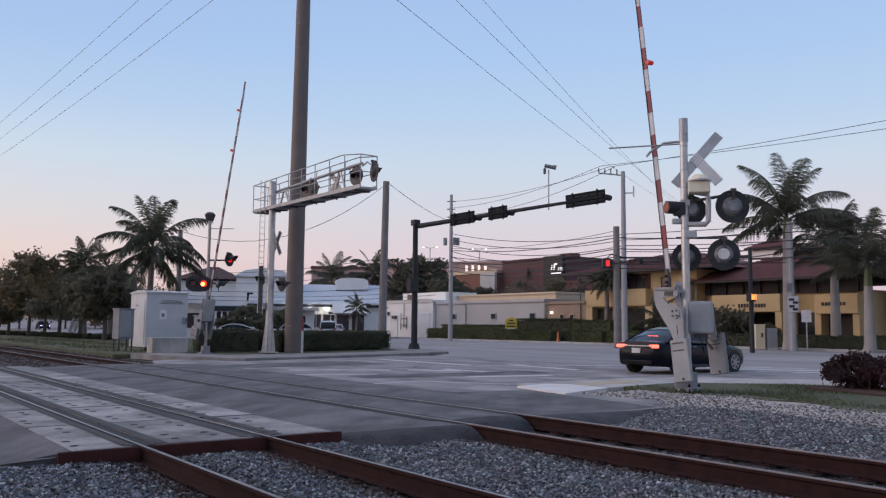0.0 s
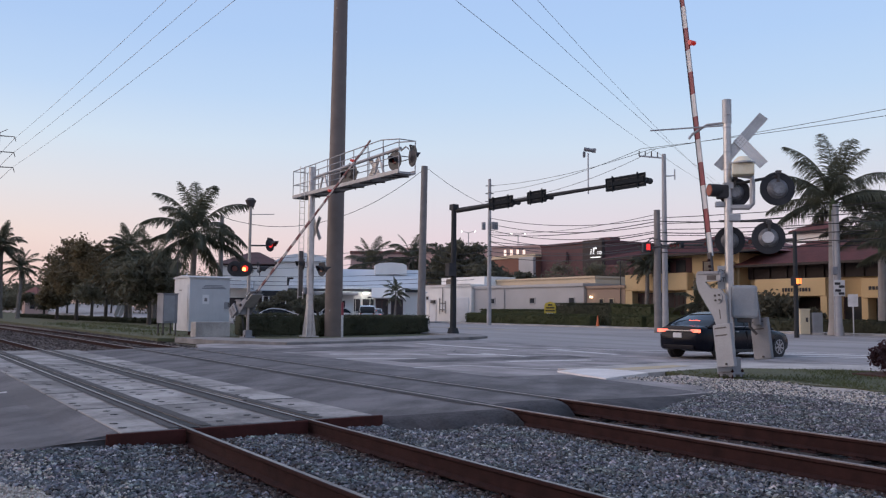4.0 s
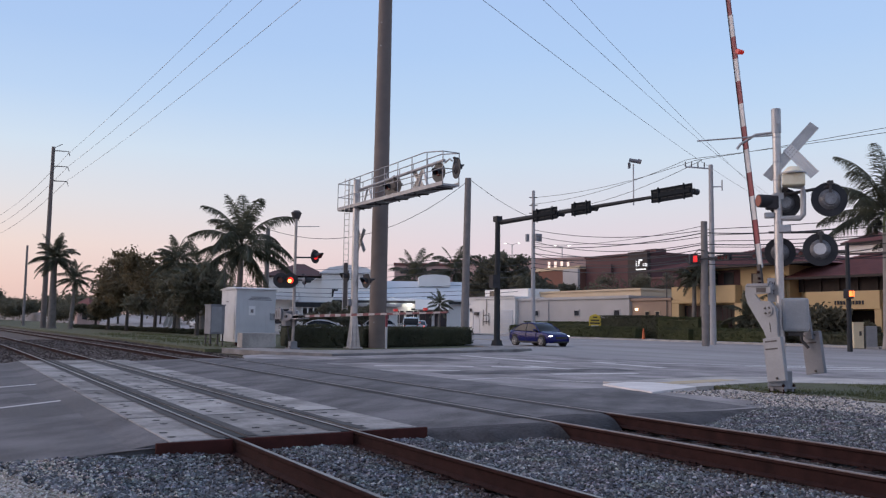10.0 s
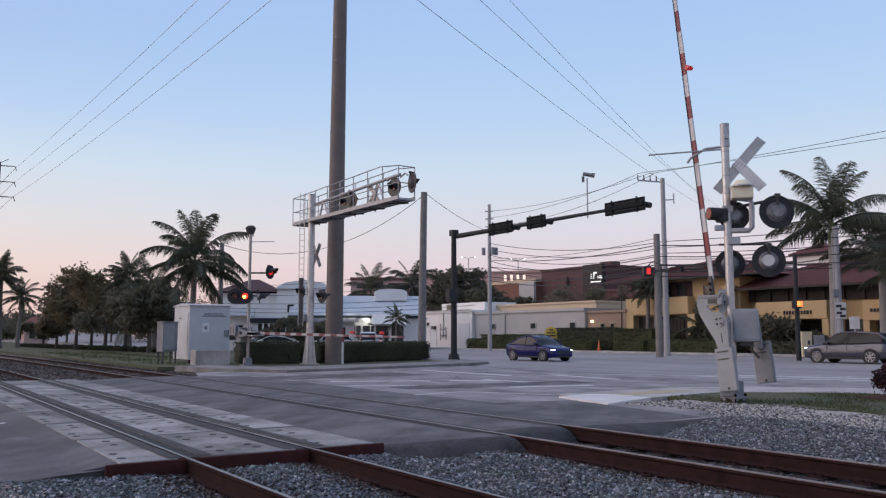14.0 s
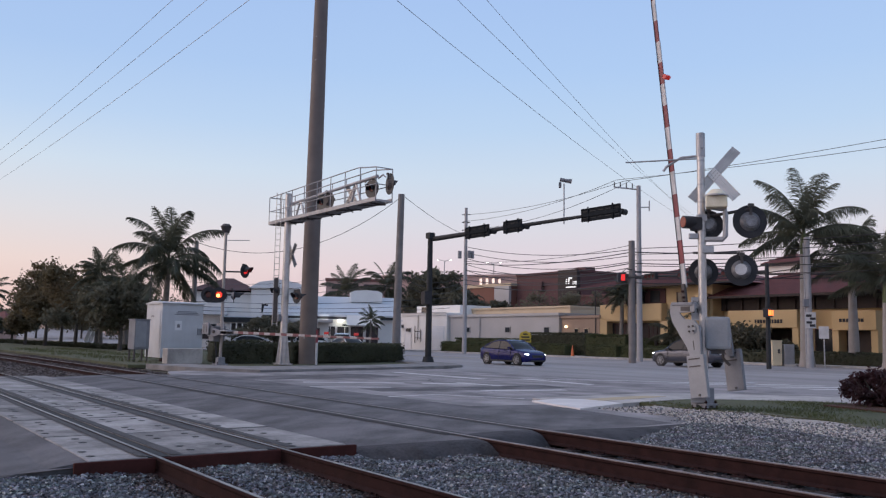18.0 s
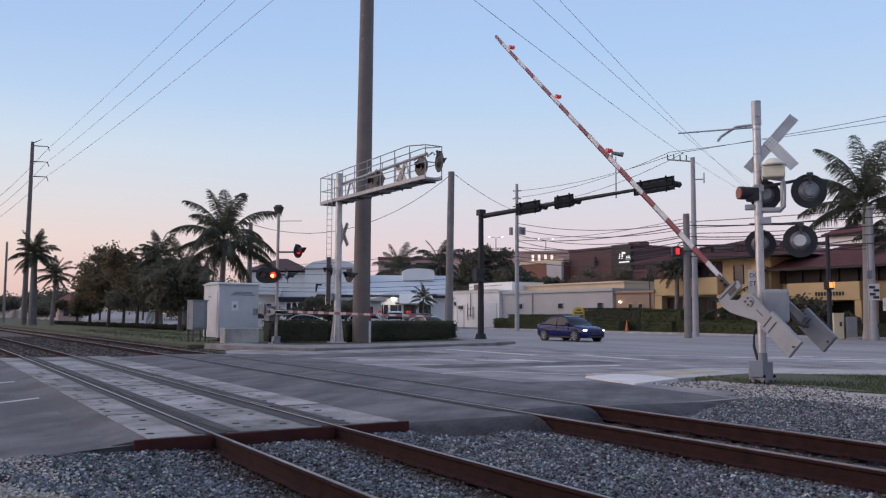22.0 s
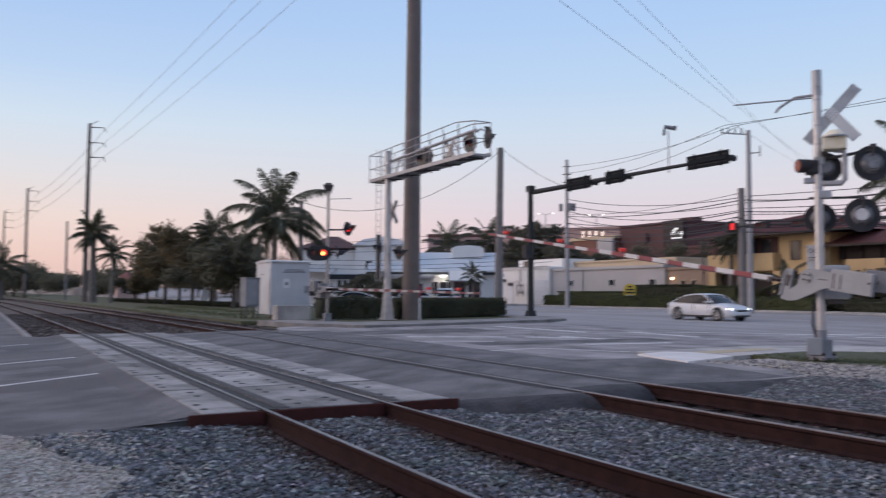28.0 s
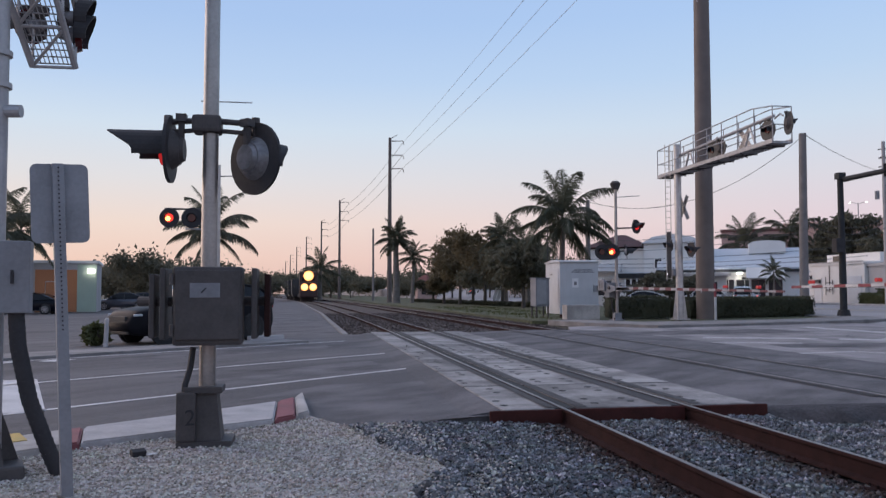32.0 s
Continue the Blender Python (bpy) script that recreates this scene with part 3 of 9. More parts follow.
def line(name, pts, w, material, label, z=ZR + 0.006):
    bm = N()
    for a, b in zip(pts, pts[1:]):
        a, b = Vector((*a, 0)), Vector((*b, 0))
        d = (b - a).normalized()
        k = Vector((-d.y, d.x, 0)) * w / 2
        flat(bm, [(q.x, q.y) for q in (a - k, b - k, b + k, a + k)], z)
    return tagged(part(name, bm, material), label, "marking", "road markings", "structure")


LBL = "worn white line painted on the asphalt"
line("lane_line", [(2.1, 15.9), (-1.0, 13.0), (-9, 5.6)], 0.12, LINE_WHITE, LBL)
line("lane_line", [(2.1, 19.9), (-1.4, 16.9), (-12, 7.6)], 0.12, LINE_WHITE, LBL)
line("lane_line", [(1.2, 25.0), (-2.0, 22.4), (-16, 10.6)], 0.12, LINE_WHITE, LBL)
for x, y in ((-6.03, 18.95), (-5.17, 19.20)):
    line("crosswalk_bar", [(x - 0.16, y - 0.30), (x + 0.16, y + 0.30)], 0.42, LINE_WHITE, "short worn white bar on the avenue")
line("stop_bar", [(-4.6, 15.0), (-3.3, 10.9)], 0.5, LINE_WHITE, "wide white stop bar on the avenue")
line("lane_line", [(10.98, 17.6), (12.7, 17.9), (13.9, 15.8)], 0.14, LINE_WHITE, LBL)
line("lane_line", [(11.2, 22.05), (13.3, 21.0)], 0.2, LINE_WHITE, LBL)
line("lane_line", [(12.1, 24.3), (15.0, 22.9)], 0.35, LINE_WHITE, LBL)
line("stop_line", [(19.4, 30.4), (19.4, 24.3)], 0.42, LINE_WHITE, "wide white stop line across the avenue")
line("stop_line", [(21.1, 24.0), (20.7, 20.1)], 0.35, LINE_WHITE, "wide white stop line across the avenue")
line("turn_arrow", [(15.5, 22.6), (16.9, 21.6)], 0.5, LINE_WHITE, "worn white turn arrow on the asphalt")
line("turn_arrow", [(16.9, 22.6), (17.1, 20.5)], 0.32, LINE_WHITE, "worn white arrow head on the asphalt")
line("turn_arrow", [(14.9, 18.7), (17.6, 18.2)], 0.42, LINE_WHITE, "worn white arrow shaft on the asphalt")
line("lane_line", [(21.0, 24.0), (24.5, 21.5), (27.5, 17.5)], 0.2, LINE_WHITE, LBL)
for i in range(6):
    line("crosswalk_bar", [(24.6 + 0.35 * i, 20.0 - 1.15 * i), (28.2 + 0.35 * i, 19.0 - 1.15 * i)], 0.4, LINE_WHITE, "worn white crosswalk bar on the highway")
for x in (33.5, 37.2, 44.0, 47.7):
    for i in range(3):
        y = 54 + i * 12
        line("lane_dash", [(x, y), (x, y + 3)], 0.15, LINE_WHITE, "worn white lane dash on the highway")
line("centre_line", [(40.5, 50), (40.5, 89)], 0.25, YELLOW_PAINT, "worn yellow centre line on the highway")
line("lane_line", [(24.6, -20), (24.6, 8)], 0.15, LINE_WHITE, LBL)

# ---- railway ----
RAILS = (2.99, 4.495, 7.37, 8.875)


def ballast_z(x, y):
    """Height of the ballast: low beside the rails, higher at the shoulders."""
    x, y = np.asarray(x, float), np.asarray(y, float)
    near = np.min([np.abs(x - q) for q in RAILS], axis=0)
    z = -0.205 + 0.02 * np.sin(x * 2.1) * np.sin(y * 1.7)
    z = z - 0.035 * np.clip(1.15 - near / 0.42, 0, 1)
    z = z - 0.03 * (np.abs(x - 8.12) < 0.75)
    z = z + 0.10 * np.clip((2.3 - x) / 1.2, 0, 1) * (y > 4) + 0.13 * np.clip((x - 10.0) / 2.6, 0, 1)
    return z + 0.025 + 0.03 * np.clip((y - 7.9) / 1.3, 0, 1) * (x < 5.6)


bm = N()
prism(bm, [(1.0, -60), (12.4, -60), (12.4, -3.9), (1.0, -3.9)], -0.6, -0.22)
structure("ballast_bed_near", bm, BALLAST_BED, "grey crushed stone ballast under the tracks", "ballast")
gx, gy = np.linspace(0.8, 12.6, 96), np.linspace(-4, 10.6, 74)
verts, faces = [], []
for a in gy:
    for b, z in zip(gx, ballast_z(gx, np.full(len(gx), a))):
        low = 0.25 * max(0.0, min(1.0, (a - 9.3) / 0.25)) * (b < 5.6)
        verts.append((b, a, float(z) - 0.022 - low))
for r in range(len(gy) - 1):
    for q in range(len(gx) - 1):
        k = r * len(gx) + q
        faces.append((k, k + 1, k + 1 + len(gx), k + len(gx)))
tagged(raw("ballast_surface", verts, faces, BALLAST_BED), "grey crushed stone ballast that dips beside the rails", "ballast", "", "structure")
# dark asphalt that slopes from the road down to the ballast
for pairs in ([((5.44, 9.75), (5.5, 9.25)), ((6.3, 9.5), (6.2, 8.95)), ((7.325, 9.25), (7.30, 8.75))], [((7.475, 9.8), (7.5, 9.3)), ((8.77, 9.8), (8.77, 9.3))], [((8.925, 9.6), (9.0, 9.2)), ((9.8, 9.6), (9.8, 8.8)), ((11.0, 9.7), (11.2, 9.0)), ((12.3, 9.75), (12.7, 9.4))]):
    rs = random.Random(int(pairs[0][0][0] * 10))
    top, low = np.array([p[0] for p in pairs]), np.array([p[1] for p in pairs])
    n = max(6, int((top[-1][0] - top[0][0]) / 0.13))
    grid = []
    for i in range(n + 1):
        k = i / n
        xa, xb = top[0][0] + (top[-1][0] - top[0][0]) * k, low[0][0] + (low[-1][0] - low[0][0]) * k
        ya, yb = float(np.interp(xa, top[:, 0], top[:, 1])), float(np.interp(xb, low[:, 0], low[:, 1])) + rs.uniform(-0.09, 0.07)
        za = float(np.interp(xa, [5.44, 6.5, 7.325, 7.4, 8.12, 8.77, 8.93, 9.9, 11.2], [ZR + 0.003, -0.028, -0.006, -0.006, 0.006, -0.006, -0.006, -0.03, ZR + 0.003])) + 0.003 * (0 < i < n)
        grid.append([(xa + (xb - xa) * q, ya + (yb - ya) * q + (rs.uniform(-0.03, 0.03) if 0 < q < 1 else 0), za - (za + 0.30) * f + (rs.uniform(-0.008, 0.008) if 0 < q < 1 else 0)) for q, f in ((0, 0), (0.28, 0.05), (0.52, 0.18), (0.74, 0.46), (1, 1))])
    bm = N()
    vs = [[bm.verts.new(p) for p in col] for col in grid]
    for a, b in zip(vs, vs[1:]):
        for q in range(4):
            bm.faces.new((a[q], a[q + 1], b[q + 1], b[q]))
    bmesh.ops.recalc_face_normals(bm, faces=bm.faces)
    structure("asphalt_ramp", bm, ASPHALT_TAR, "black asphalt edge sloping down to the ballast", "road", True)
ys = [29.05, 34, 40, 48, 56, 75, 100, 150, 220, 320, 500, 800]
bm = N()
vs = []
for y in ys:
    vs.append([bm.verts.new((x + bend(y), y, z)) for x, z in ((1.0, -0.22), (1.9, -0.13), (9.9, -0.13), (10.9, -0.22))])
for a, b in zip(vs, vs[1:]):
    for i in range(3):
        bm.faces.new((a[i], a[i + 1], b[i + 1], b[i]))
structure("ballast_bed_far", bm, BALLAST_BROWN, "brown-grey ballast under the tracks beyond the crossing", "ballast")
RAIL_Y = [-40, -10, 0, 5, 9.4, 12, 16, 20, 26, 30, 35, 40, 48, 56, 70, 100, 150, 220, 320, 500, 800]
BODY = [(-0.075, -0.186), (0.075, -0.186), (0.075, -0.172), (0.017, -0.15), (0.015, -0.045), (0.036, -0.03), (0.036, -0.008), (0.029, -0.003), (-0.029, -0.003), (-0.036, -0.008), (-0.036, -0.03), (-0.015, -0.045), (-0.017, -0.15), (-0.075, -0.172)]
HEADP = [(-0.022, -0.012), (0.022, -0.012), (0.022, -0.001), (0.018, 0.0), (-0.018, 0.0), (-0.022, -0.001)]


def sweep(profile, x0, ysq):
    bm = N()
    rings = [[bm.verts.new((x0 + bend(y) + px, y, pz)) for px, pz in profile] for y in ysq]
    k = len(profile)
    for a, b in zip(rings, rings[1:]):
        for i in range(k):
            bm.faces.new((a[i], a[(i + 1) % k], b[(i + 1) % k], b[i]))
    bm.faces.new(rings[0]), bm.faces.new(rings[-1])
    bmesh.ops.recalc_face_normals(bm, faces=bm.faces)
    return bm


for x in RAILS:
    r = thing("rail", pose(0, 0, 0), "rusty brown steel rail with a worn bright head", "rail", "rails of the two tracks")
    part("rail_body", sweep(BODY, x, RAIL_Y), RUST, r)
    part("rail_head", sweep(HEADP if x < 6 else [(q * 1.25, h + 0.008) for q, h in HEADP], x, RAIL_Y), RAIL_HEAD if x < 6 else RAIL_DULL, r, "worn bright rail head" if x < 6 else "dull brown rail head")
# asphalt raised to the rail heads of the second track, with flangeway grooves
for k, prof in enumerate(([(5.44, ZR + 0.003), (6.5, -0.028), (7.325, -0.006)], [(7.475, -0.006), (8.12, 0.006), (8.77, -0.006)], [(8.925, -0.006), (9.9, -0.03), (11.2, ZR + 0.003)])):
    bm = N()
    ya = [10.2, 14, 18, 22, 26, 29.2]
    rows = [[bm.verts.new((x, y if y > 10.3 else float(np.interp(x, [5.44, 6.3, 7.33, 7.47, 8.8, 8.92, 9.8, 11.0], [9.73, 9.48, 9.23, 9.78, 9.78, 9.58, 9.58, 9.68])), z)) for x, z in prof] for y in ya]
    for a, b in zip(rows, rows[1:]):
        for q in range(2):
            bm.faces.new((a[q], a[q + 1], b[q + 1], b[q]))
    r0 = rows[0]
    low = [bm.verts.new((v.co.x, v.co.y - 0.25, -0.19)) for v in r0]
    for q in range(2):
        bm.faces.new((low[q], low[q + 1], r0[q + 1], r0[q]))
    bmesh.ops.recalc_face_normals(bm, faces=bm.faces)
    structure("asphalt_apron", bm, ASPHALT_NEW, "dark asphalt brought up to the rail heads", "road")
# Flat black strips paint the dark of the flangeway grooves beside the rails.
for x, y in ((7.305, 9.3), (7.452, 9.8), (8.812, 9.8), (8.945, 9.65)):
    line("groove_strip", [(x, y), (x, 29.2)], 0.07, RUBBER, "black strip that paints the dark flangeway groove beside the rail", 0.0035)
# worn and patched places in the asphalt
PATCHES = [[(11.1, 9.85), (12.3, 9.9), (12.7, 12.6), (13.2, 13.4), (11.2, 13.0)], [(9.4, 12.0), (12.6, 11.6), (13.0, 14.2), (9.6, 14.8)], [(-3.0, 18.5), (0.9, 22.0), (0.2, 24.2), (-4.6, 19.8)], [(12.0, 19.4), (18.5, 19.0), (18.8, 20.4), (12.1, 20.9)], [(-1.2, 13.6), (1.6, 15.6), (1.4, 17.6), (-2.2, 15.0)], [(10.4, 26.0), (17.4, 26.6), (17.2, 29.2), (10.8, 28.4)]]
for k, o in enumerate(PATCHES):
    structure("asphalt_patch", flat(N(), o, ZR + (0.0065 if k == 0 else 0.0035)), ASPHALT_NEW, "darker patched asphalt on the avenue", "road")
# long tar-sealed cracks
for k in range(14):
    rs = random.Random(k)
    x, y = (rs.uniform(-6, 1.5), rs.uniform(14, 24)) if k % 2 else (rs.uniform(10, 19), rs.uniform(17, 29))
    a = rs.uniform(0.2, 1.1)
    pts = [(x, y)]
    for q in range(6):
        a += rs.uniform(-0.5, 0.5)
        pts.append((pts[-1][0] + 0.6 * math.cos(a), pts[-1][1] + 0.6 * math.sin(a)))
    line("tar_seam", pts, 0.035, RUBBER, "dark tar seam in the asphalt", ZR + 0.005)
# sleepers, half sunk in the ballast
bm = box(N(), (0, 0, 0), (2.55, 0.22, 0.14), bevel=0.012)
tie_mesh = None
for x in (3.74, 8.12):
    for i in range(24):
        y = 8.9 - 0.56 * i
        if tie_mesh is None:
            t_ob = part("sleeper", bm, TIE)
            tie_mesh = t_ob.data
        else:
            t_ob = new("sleeper", tie_mesh)
        t_ob.matrix_world = pose(x, y, -0.268, 0, 0, random.uniform(-0.6, 0.6))
        tagged(t_ob, "weathered sleeper half sunk in the ballast", "sleeper", "sleepers under the tracks")

# tie plates beside the rails
bm = N()
box(bm, (0, 0, 0.006), (0.36, 0.18, 0.012))
for sx in (-0.1, 0.1):
    for sy in (-0.05, 0.05):
        box(bm, (sx, sy, 0.022), (0.022, 0.022, 0.03))
plate_mesh = None
for x in RAILS:
    for i in range(24):
        if plate_mesh is None:
            p_ob = part("tie_plate", bm, RUST)
            plate_mesh = p_ob.data
        else:
            p_ob = new("tie_plate", plate_mesh)
        p_ob.matrix_world = pose(x, 8.9 - 0.56 * i, -0.198)
        tagged(p_ob, "rusty tie plate with spikes under the rail", "tie plate", "tie plates under the rails")


# ---- signals ----
def lamp_head(parent, name, c, yaw, lit=None, r=0.3, hood=0.34, label="black round signal lamp with a hood", plate=None):
    """A round backboard with a hooded lens that faces the yaw (degrees, 0 looks along +y)."""
    a = radians(yaw)
    d = Vector((-math.sin(a), math.cos(a), 0))
    c = Vector(c)
    side = Vector((d.y, -d.x, 0))
    h = part(name, disc(N(), c, d, r, 0.03, 28), plate or BLACK, parent, label)
    bm = N()
    disc(bm, c - d * 0.055, d, r * 0.44, 0.08, 24, r * 0.60)
    disc(bm, c - d * 0.11, d, r * 0.34, 0.04, 24, r * 0.40)
    back = part("lamp_back", bm, LENS_GREY if lit is None and not plate else DARK_CAST, h, smooth=True)
    bm = N()
    box(bm, c - d * 0.10 + UP * r * 0.55, (0.05, 0.05, r * 0.8), yaw)
    box(bm, c - d * 0.10 + UP * r * 0.95, (0.11, 0.09, 0.07), yaw)
    part("mount_bracket", bm, DARK_CAST, h)
    part("lens", disc(N(), c + d * 0.03, d, 0.15, 0.05, 20, 0.13), lit or LENS_RED, h, "glowing red lens" if lit else "")
    if lit not in (None, LENS_RED, LIT_DEEP):
        part("bulb", disc(N(), c + d * 0.06 + side * 0.035 - UP * 0.03, d, 0.085, 0.03, 16, 0.075), LIT_BULB, h, "glaring yellow bulb behind the lens")
    bm = N()
    rings = []
    for t in range(17):
        w = math.pi * (-0.12 + 1.24 * t / 16)
        off = side * math.cos(w) * 0.165 + UP * math.sin(w) * 0.165
        ln = hood * (0.55 + 0.45 * max(0, math.sin(w)))
        rings.append([bm.verts.new(c + off), bm.verts.new(c + off + d * ln), bm.verts.new(c + off * 1.07 + d * ln), bm.verts.new(c + off * 1.07)])
    for p, q in zip(rings, rings[1:]):
        for i in range(4):
            bm.faces.new((p[i], p[(i + 1) % 4], q[(i + 1) % 4], q[i]))
    bmesh.ops.recalc_face_normals(bm, faces=bm.faces)
    part("hood", bm, BLACK, h)
    return h


def crossbuck(parent, c, yaw, size=1.22, lean=50, blades=((1, 0.012, 0.0, 1.0), (-1, -0.012, 0.0, 1.0)), back=ALU, second=ALU):
    a = radians(yaw)
    d = Vector((-math.sin(a), math.cos(a), 0))
    for s, off, shift, k in blades:
        m = Matrix.Translation(Vector(c) + d * off) @ Matrix.Rotation(a, 4, "Z") @ Matrix.Rotation(radians(s * lean), 4, "Y")
        bm = N()
        box(bm, (size * shift, 0, 0), (size * k, 0.006, 0.23), bevel=0.002)
        for z in (-0.10, -0.035, 0.035, 0.10):
            box(bm, (size * shift, -0.016, z), (size * k * 0.985, 0.028, 0.018))
        bmesh.ops.transform(bm, matrix=m, verts=bm.verts)
        part("crossbuck_blade", bm, back if off > 0 else second, parent, "bare aluminium back of a crossbuck blade" if back is second or off > 0 else "crossbuck blade made white for the sky it reflects")


def gate_arm(parent, x0, length, lights=(0.35, 0.62, 0.97), stripe=0.41, z0=0.0, slim=1.0, red=RED_SHEET, white=WHITE_SHEET):
    """A striped arm along local +x from x0."""
    n = int(length / stripe)
    for i in range(n):
        a, b = x0 + length * i / n, x0 + length * (i + 1) / n
        h = 0.068 if i < n * 0.5 else 0.052 - 0.022 * (i / n - 0.5)
        part("stripe", box(N(), ((a + b) / 2, 0, z0), (b - a, 0.035, h * 1.9 * slim)), red if i % 2 else white, parent)
    for k in lights:
        q = x0 + length * k
        bm = N()
        box(bm, (q, 0, z0 + 0.11), (0.09, 0.07, 0.05))
        disc(bm, (q, 0.055, z0 + 0.14), (0, 1, 0), 0.055, 0.06, 14)
        disc(bm, (q, -0.055, z0 + 0.14), (0, 1, 0), 0.055, 0.06, 14)
        part("gate_lamp", bm, GATE_GLOW, parent, "small lit red lamp on the gate arm")
    bm = N()
    tube(bm, (x0, 0.03, z0 - 0.05), (x0 + length * 0.97, 0.03, z0 - 0.045), 0.008, seg=6)
    part("lamp_cable", bm, WIRE, parent)


# east crossing signal with the long gate
E0 = (15.53, 11.70)
sig = thing("crossing_signal", pose(*E0, -0.02, -0.35, 0.5, 0), "silver crossing signal mast with round lamps, crossbuck and long gate", "signal", "crossing signals")
bm = N()
tube(bm, (0, 0, 0.3), (0, 0, 5.75), 0.09, 0.086, 20)
part("mast", bm, ALU, sig, "bare aluminium mast", smooth=True)
bm = N()
tube(bm, (0, 0, 5.60), (0, 0, 6.14), 0.10, 0.10, 20)
box(bm, (-0.06, -0.08, 5.88), (0.07, 0.05, 0.2), -50)
part("mast_cap", bm, GALV, sig, smooth=True)
bm = N()
for sx, sy in ((1, 1), (1, -1), (-1, 1), (-1, -1)):
    box(bm, (0.13 * sx, 0.13 * sy, 0.03), (0.1, 0.1, 0.06))
prism(bm, [(-0.2, -0.2), (0.2, -0.2), (0.2, 0.2), (-0.2, 0.2)], 0.05, 0.09)
prism(bm, [(-0.15, -0.15), (0.15, -0.15), (0.15, 0.15), (-0.15, 0.15)], 0.09, 0.42)
part("base_casting", bm, DULL_GREY, sig)
bm = N()
for sx in (-0.17, 0.17):
    for sy in (-0.17, 0.17):
        tube(bm, (sx, sy, -0.12), (sx, sy, 0.16), 0.016, seg=8)
        disc(bm, (sx, sy, 0.12), (0, 0, 1), 0.035, 0.03, 6)
part("anchor_bolts", bm, RUST, sig)
# lamp heads, two pairs: RV runs across the view of the road, DV along it
RV, DV = Vector((0.6, -0.8, 0)), Vector((0.8, 0.6, 0))


def at_mast(u, v, z):
    return RV * u + DV * v + UP * z


part("crossarm", tube(N(), at_mast(-0.35, 0.15, 4.17), at_mast(1.05, 0.0, 4.37), 0.035, seg=10), DARK_CAST, sig)
part("lower_crossarm", tube(N(), at_mast(-0.2, 0.1, 3.42), at_mast(0.88, 0.12, 3.40), 0.026, seg=10), DARK_CAST, sig)
part("junction_box", box(N(), at_mast(0.12, 0, 3.47), (0.26, 0.22, 0.16), -50, bevel=0.02), GALV, sig)
part("crossarm_clamp", box(N(), at_mast(0, 0, 4.19), (0.2, 0.2, 0.14), -40), GALV, sig)
lamp_head(sig, "lamp_head", at_mast(0.14, 0.12, 4.05), -48, None, 0.33, label="black round lamp head on the mast")
lamp_head(sig, "lamp_head", at_mast(1.02, 0.02, 4.09), -40, None, 0.37)
lamp_head(sig, "lamp_head", at_mast(0.02, 0.35, 3.0), -48, None, 0.325)
lamp_head(sig, "lamp_head", at_mast(0.82, 0.05, 3.02), -44, None, 0.355)
part("bright_cap", disc(N(), at_mast(0.81, -0.11, 3.02), DV, 0.125, 0.03, 20), WHITE_SHEET, sig, "pale cap on the back of a lamp")
part("side_housing", box(N(), at_mast(-0.12, 0.0, 4.06), (0.26, 0.28, 0.30), -45, bevel=0.05), BLACK, sig, "black housing of a side lamp")
part("side_hood", disc(N(), at_mast(-0.28, -0.09, 4.09), at_mast(-0.85, -0.5, 0), 0.145, 0.26, 20), BLACK, sig, "black hood of a side lamp", smooth=True)
part("side_lens", disc(N(), at_mast(-0.375, -0.145, 4.09), at_mast(-0.85, -0.5, 0), 0.12, 0.06, 20), LIT_DIM, sig, "faintly lit orange lens in its hood")
part("small_lamp", box(N(), at_mast(-0.18, -0.02, 3.78), (0.2, 0.14, 0.12), -45, bevel=0.02), GALV, sig)
# The second blade is coloured white to stand for reflected sky.
crossbuck(sig, at_mast(0.285, 0.08, 5.19), -50, 1.5, 49, ((-1, 0.012, 0.0, 1.0), (1, -0.014, 0.2, 0.56)), second=PLAIN_WHITE)
part("bell_box", box(N(), at_mast(0.32, -0.26, 4.50), (0.46, 0.3, 0.26), -53, bevel=0.03), BELL_PAINT, sig, "bell housing with warm light held in its cream colour")
bl = part("bell", disc(N(), at_mast(0.32, -0.26, 4.71), UP, 0.25, 0.14, 20, 0.11), BELL_PAINT, sig, "domed bell with warm light held in its cream colour", smooth=True)
part("bell_rim", disc(N(), at_mast(0.32, -0.26, 4.64), UP, 0.26, 0.03, 20), GALV, bl)
part("conduit_loop", pipe(N(), [at_mast(0.2, -0.05, 4.43), at_mast(0.5, -0.1, 4.36), at_mast(0.51, -0.1, 4.21), at_mast(0.5, -0.1, 3.76), at_mast(0.44, -0.1, 3.69), at_mast(0.0, 0, 3.71)], 0.06, 10), GALV, sig)
bm = N()
pipe(bm, [(0, 0, 5.62), (-0.25, 0.35, 5.60), (-0.45, 0.6, 5.40), (-0.5, 0.65, 5.30)], 0.03)
tube(bm, (0, 0, 5.56), (-1.05, 1.3, 5.53), 0.018, seg=8)
part("sign_bracket", bm, GALV, sig)
for z in (5.5, 4.95, 4.55, 3.9, 3.62):
    part("clamp_band", tube(N(), (0, 0, z - 0.02), (0, 0, z + 0.02), 0.09, seg=16), GALV, sig)
plate_s = part("instruction_plate", box(N(), at_mast(-0.10, 0.12, 2.16), (0.30, 0.012, 0.52), -53, bevel=0.004), WHITE_SHEET, sig, "white instruction plate behind the mast")
for body, z in (("DO", 2.25), ("ST", 2.07)):
    tx = bpy.data.curves.new("plate_lettering", "FONT")
    tx.body, tx.size, tx.extrude = body, 0.135, 0.002
    tx.materials.append(BLACK)
    ob = new("plate_lettering", tx)
    ob.parent = plate_s
    ob.matrix_basis = Matrix.Translation(at_mast(-0.225, 0.108, z)) @ pose(0, 0, 0, 90, 0, -53)
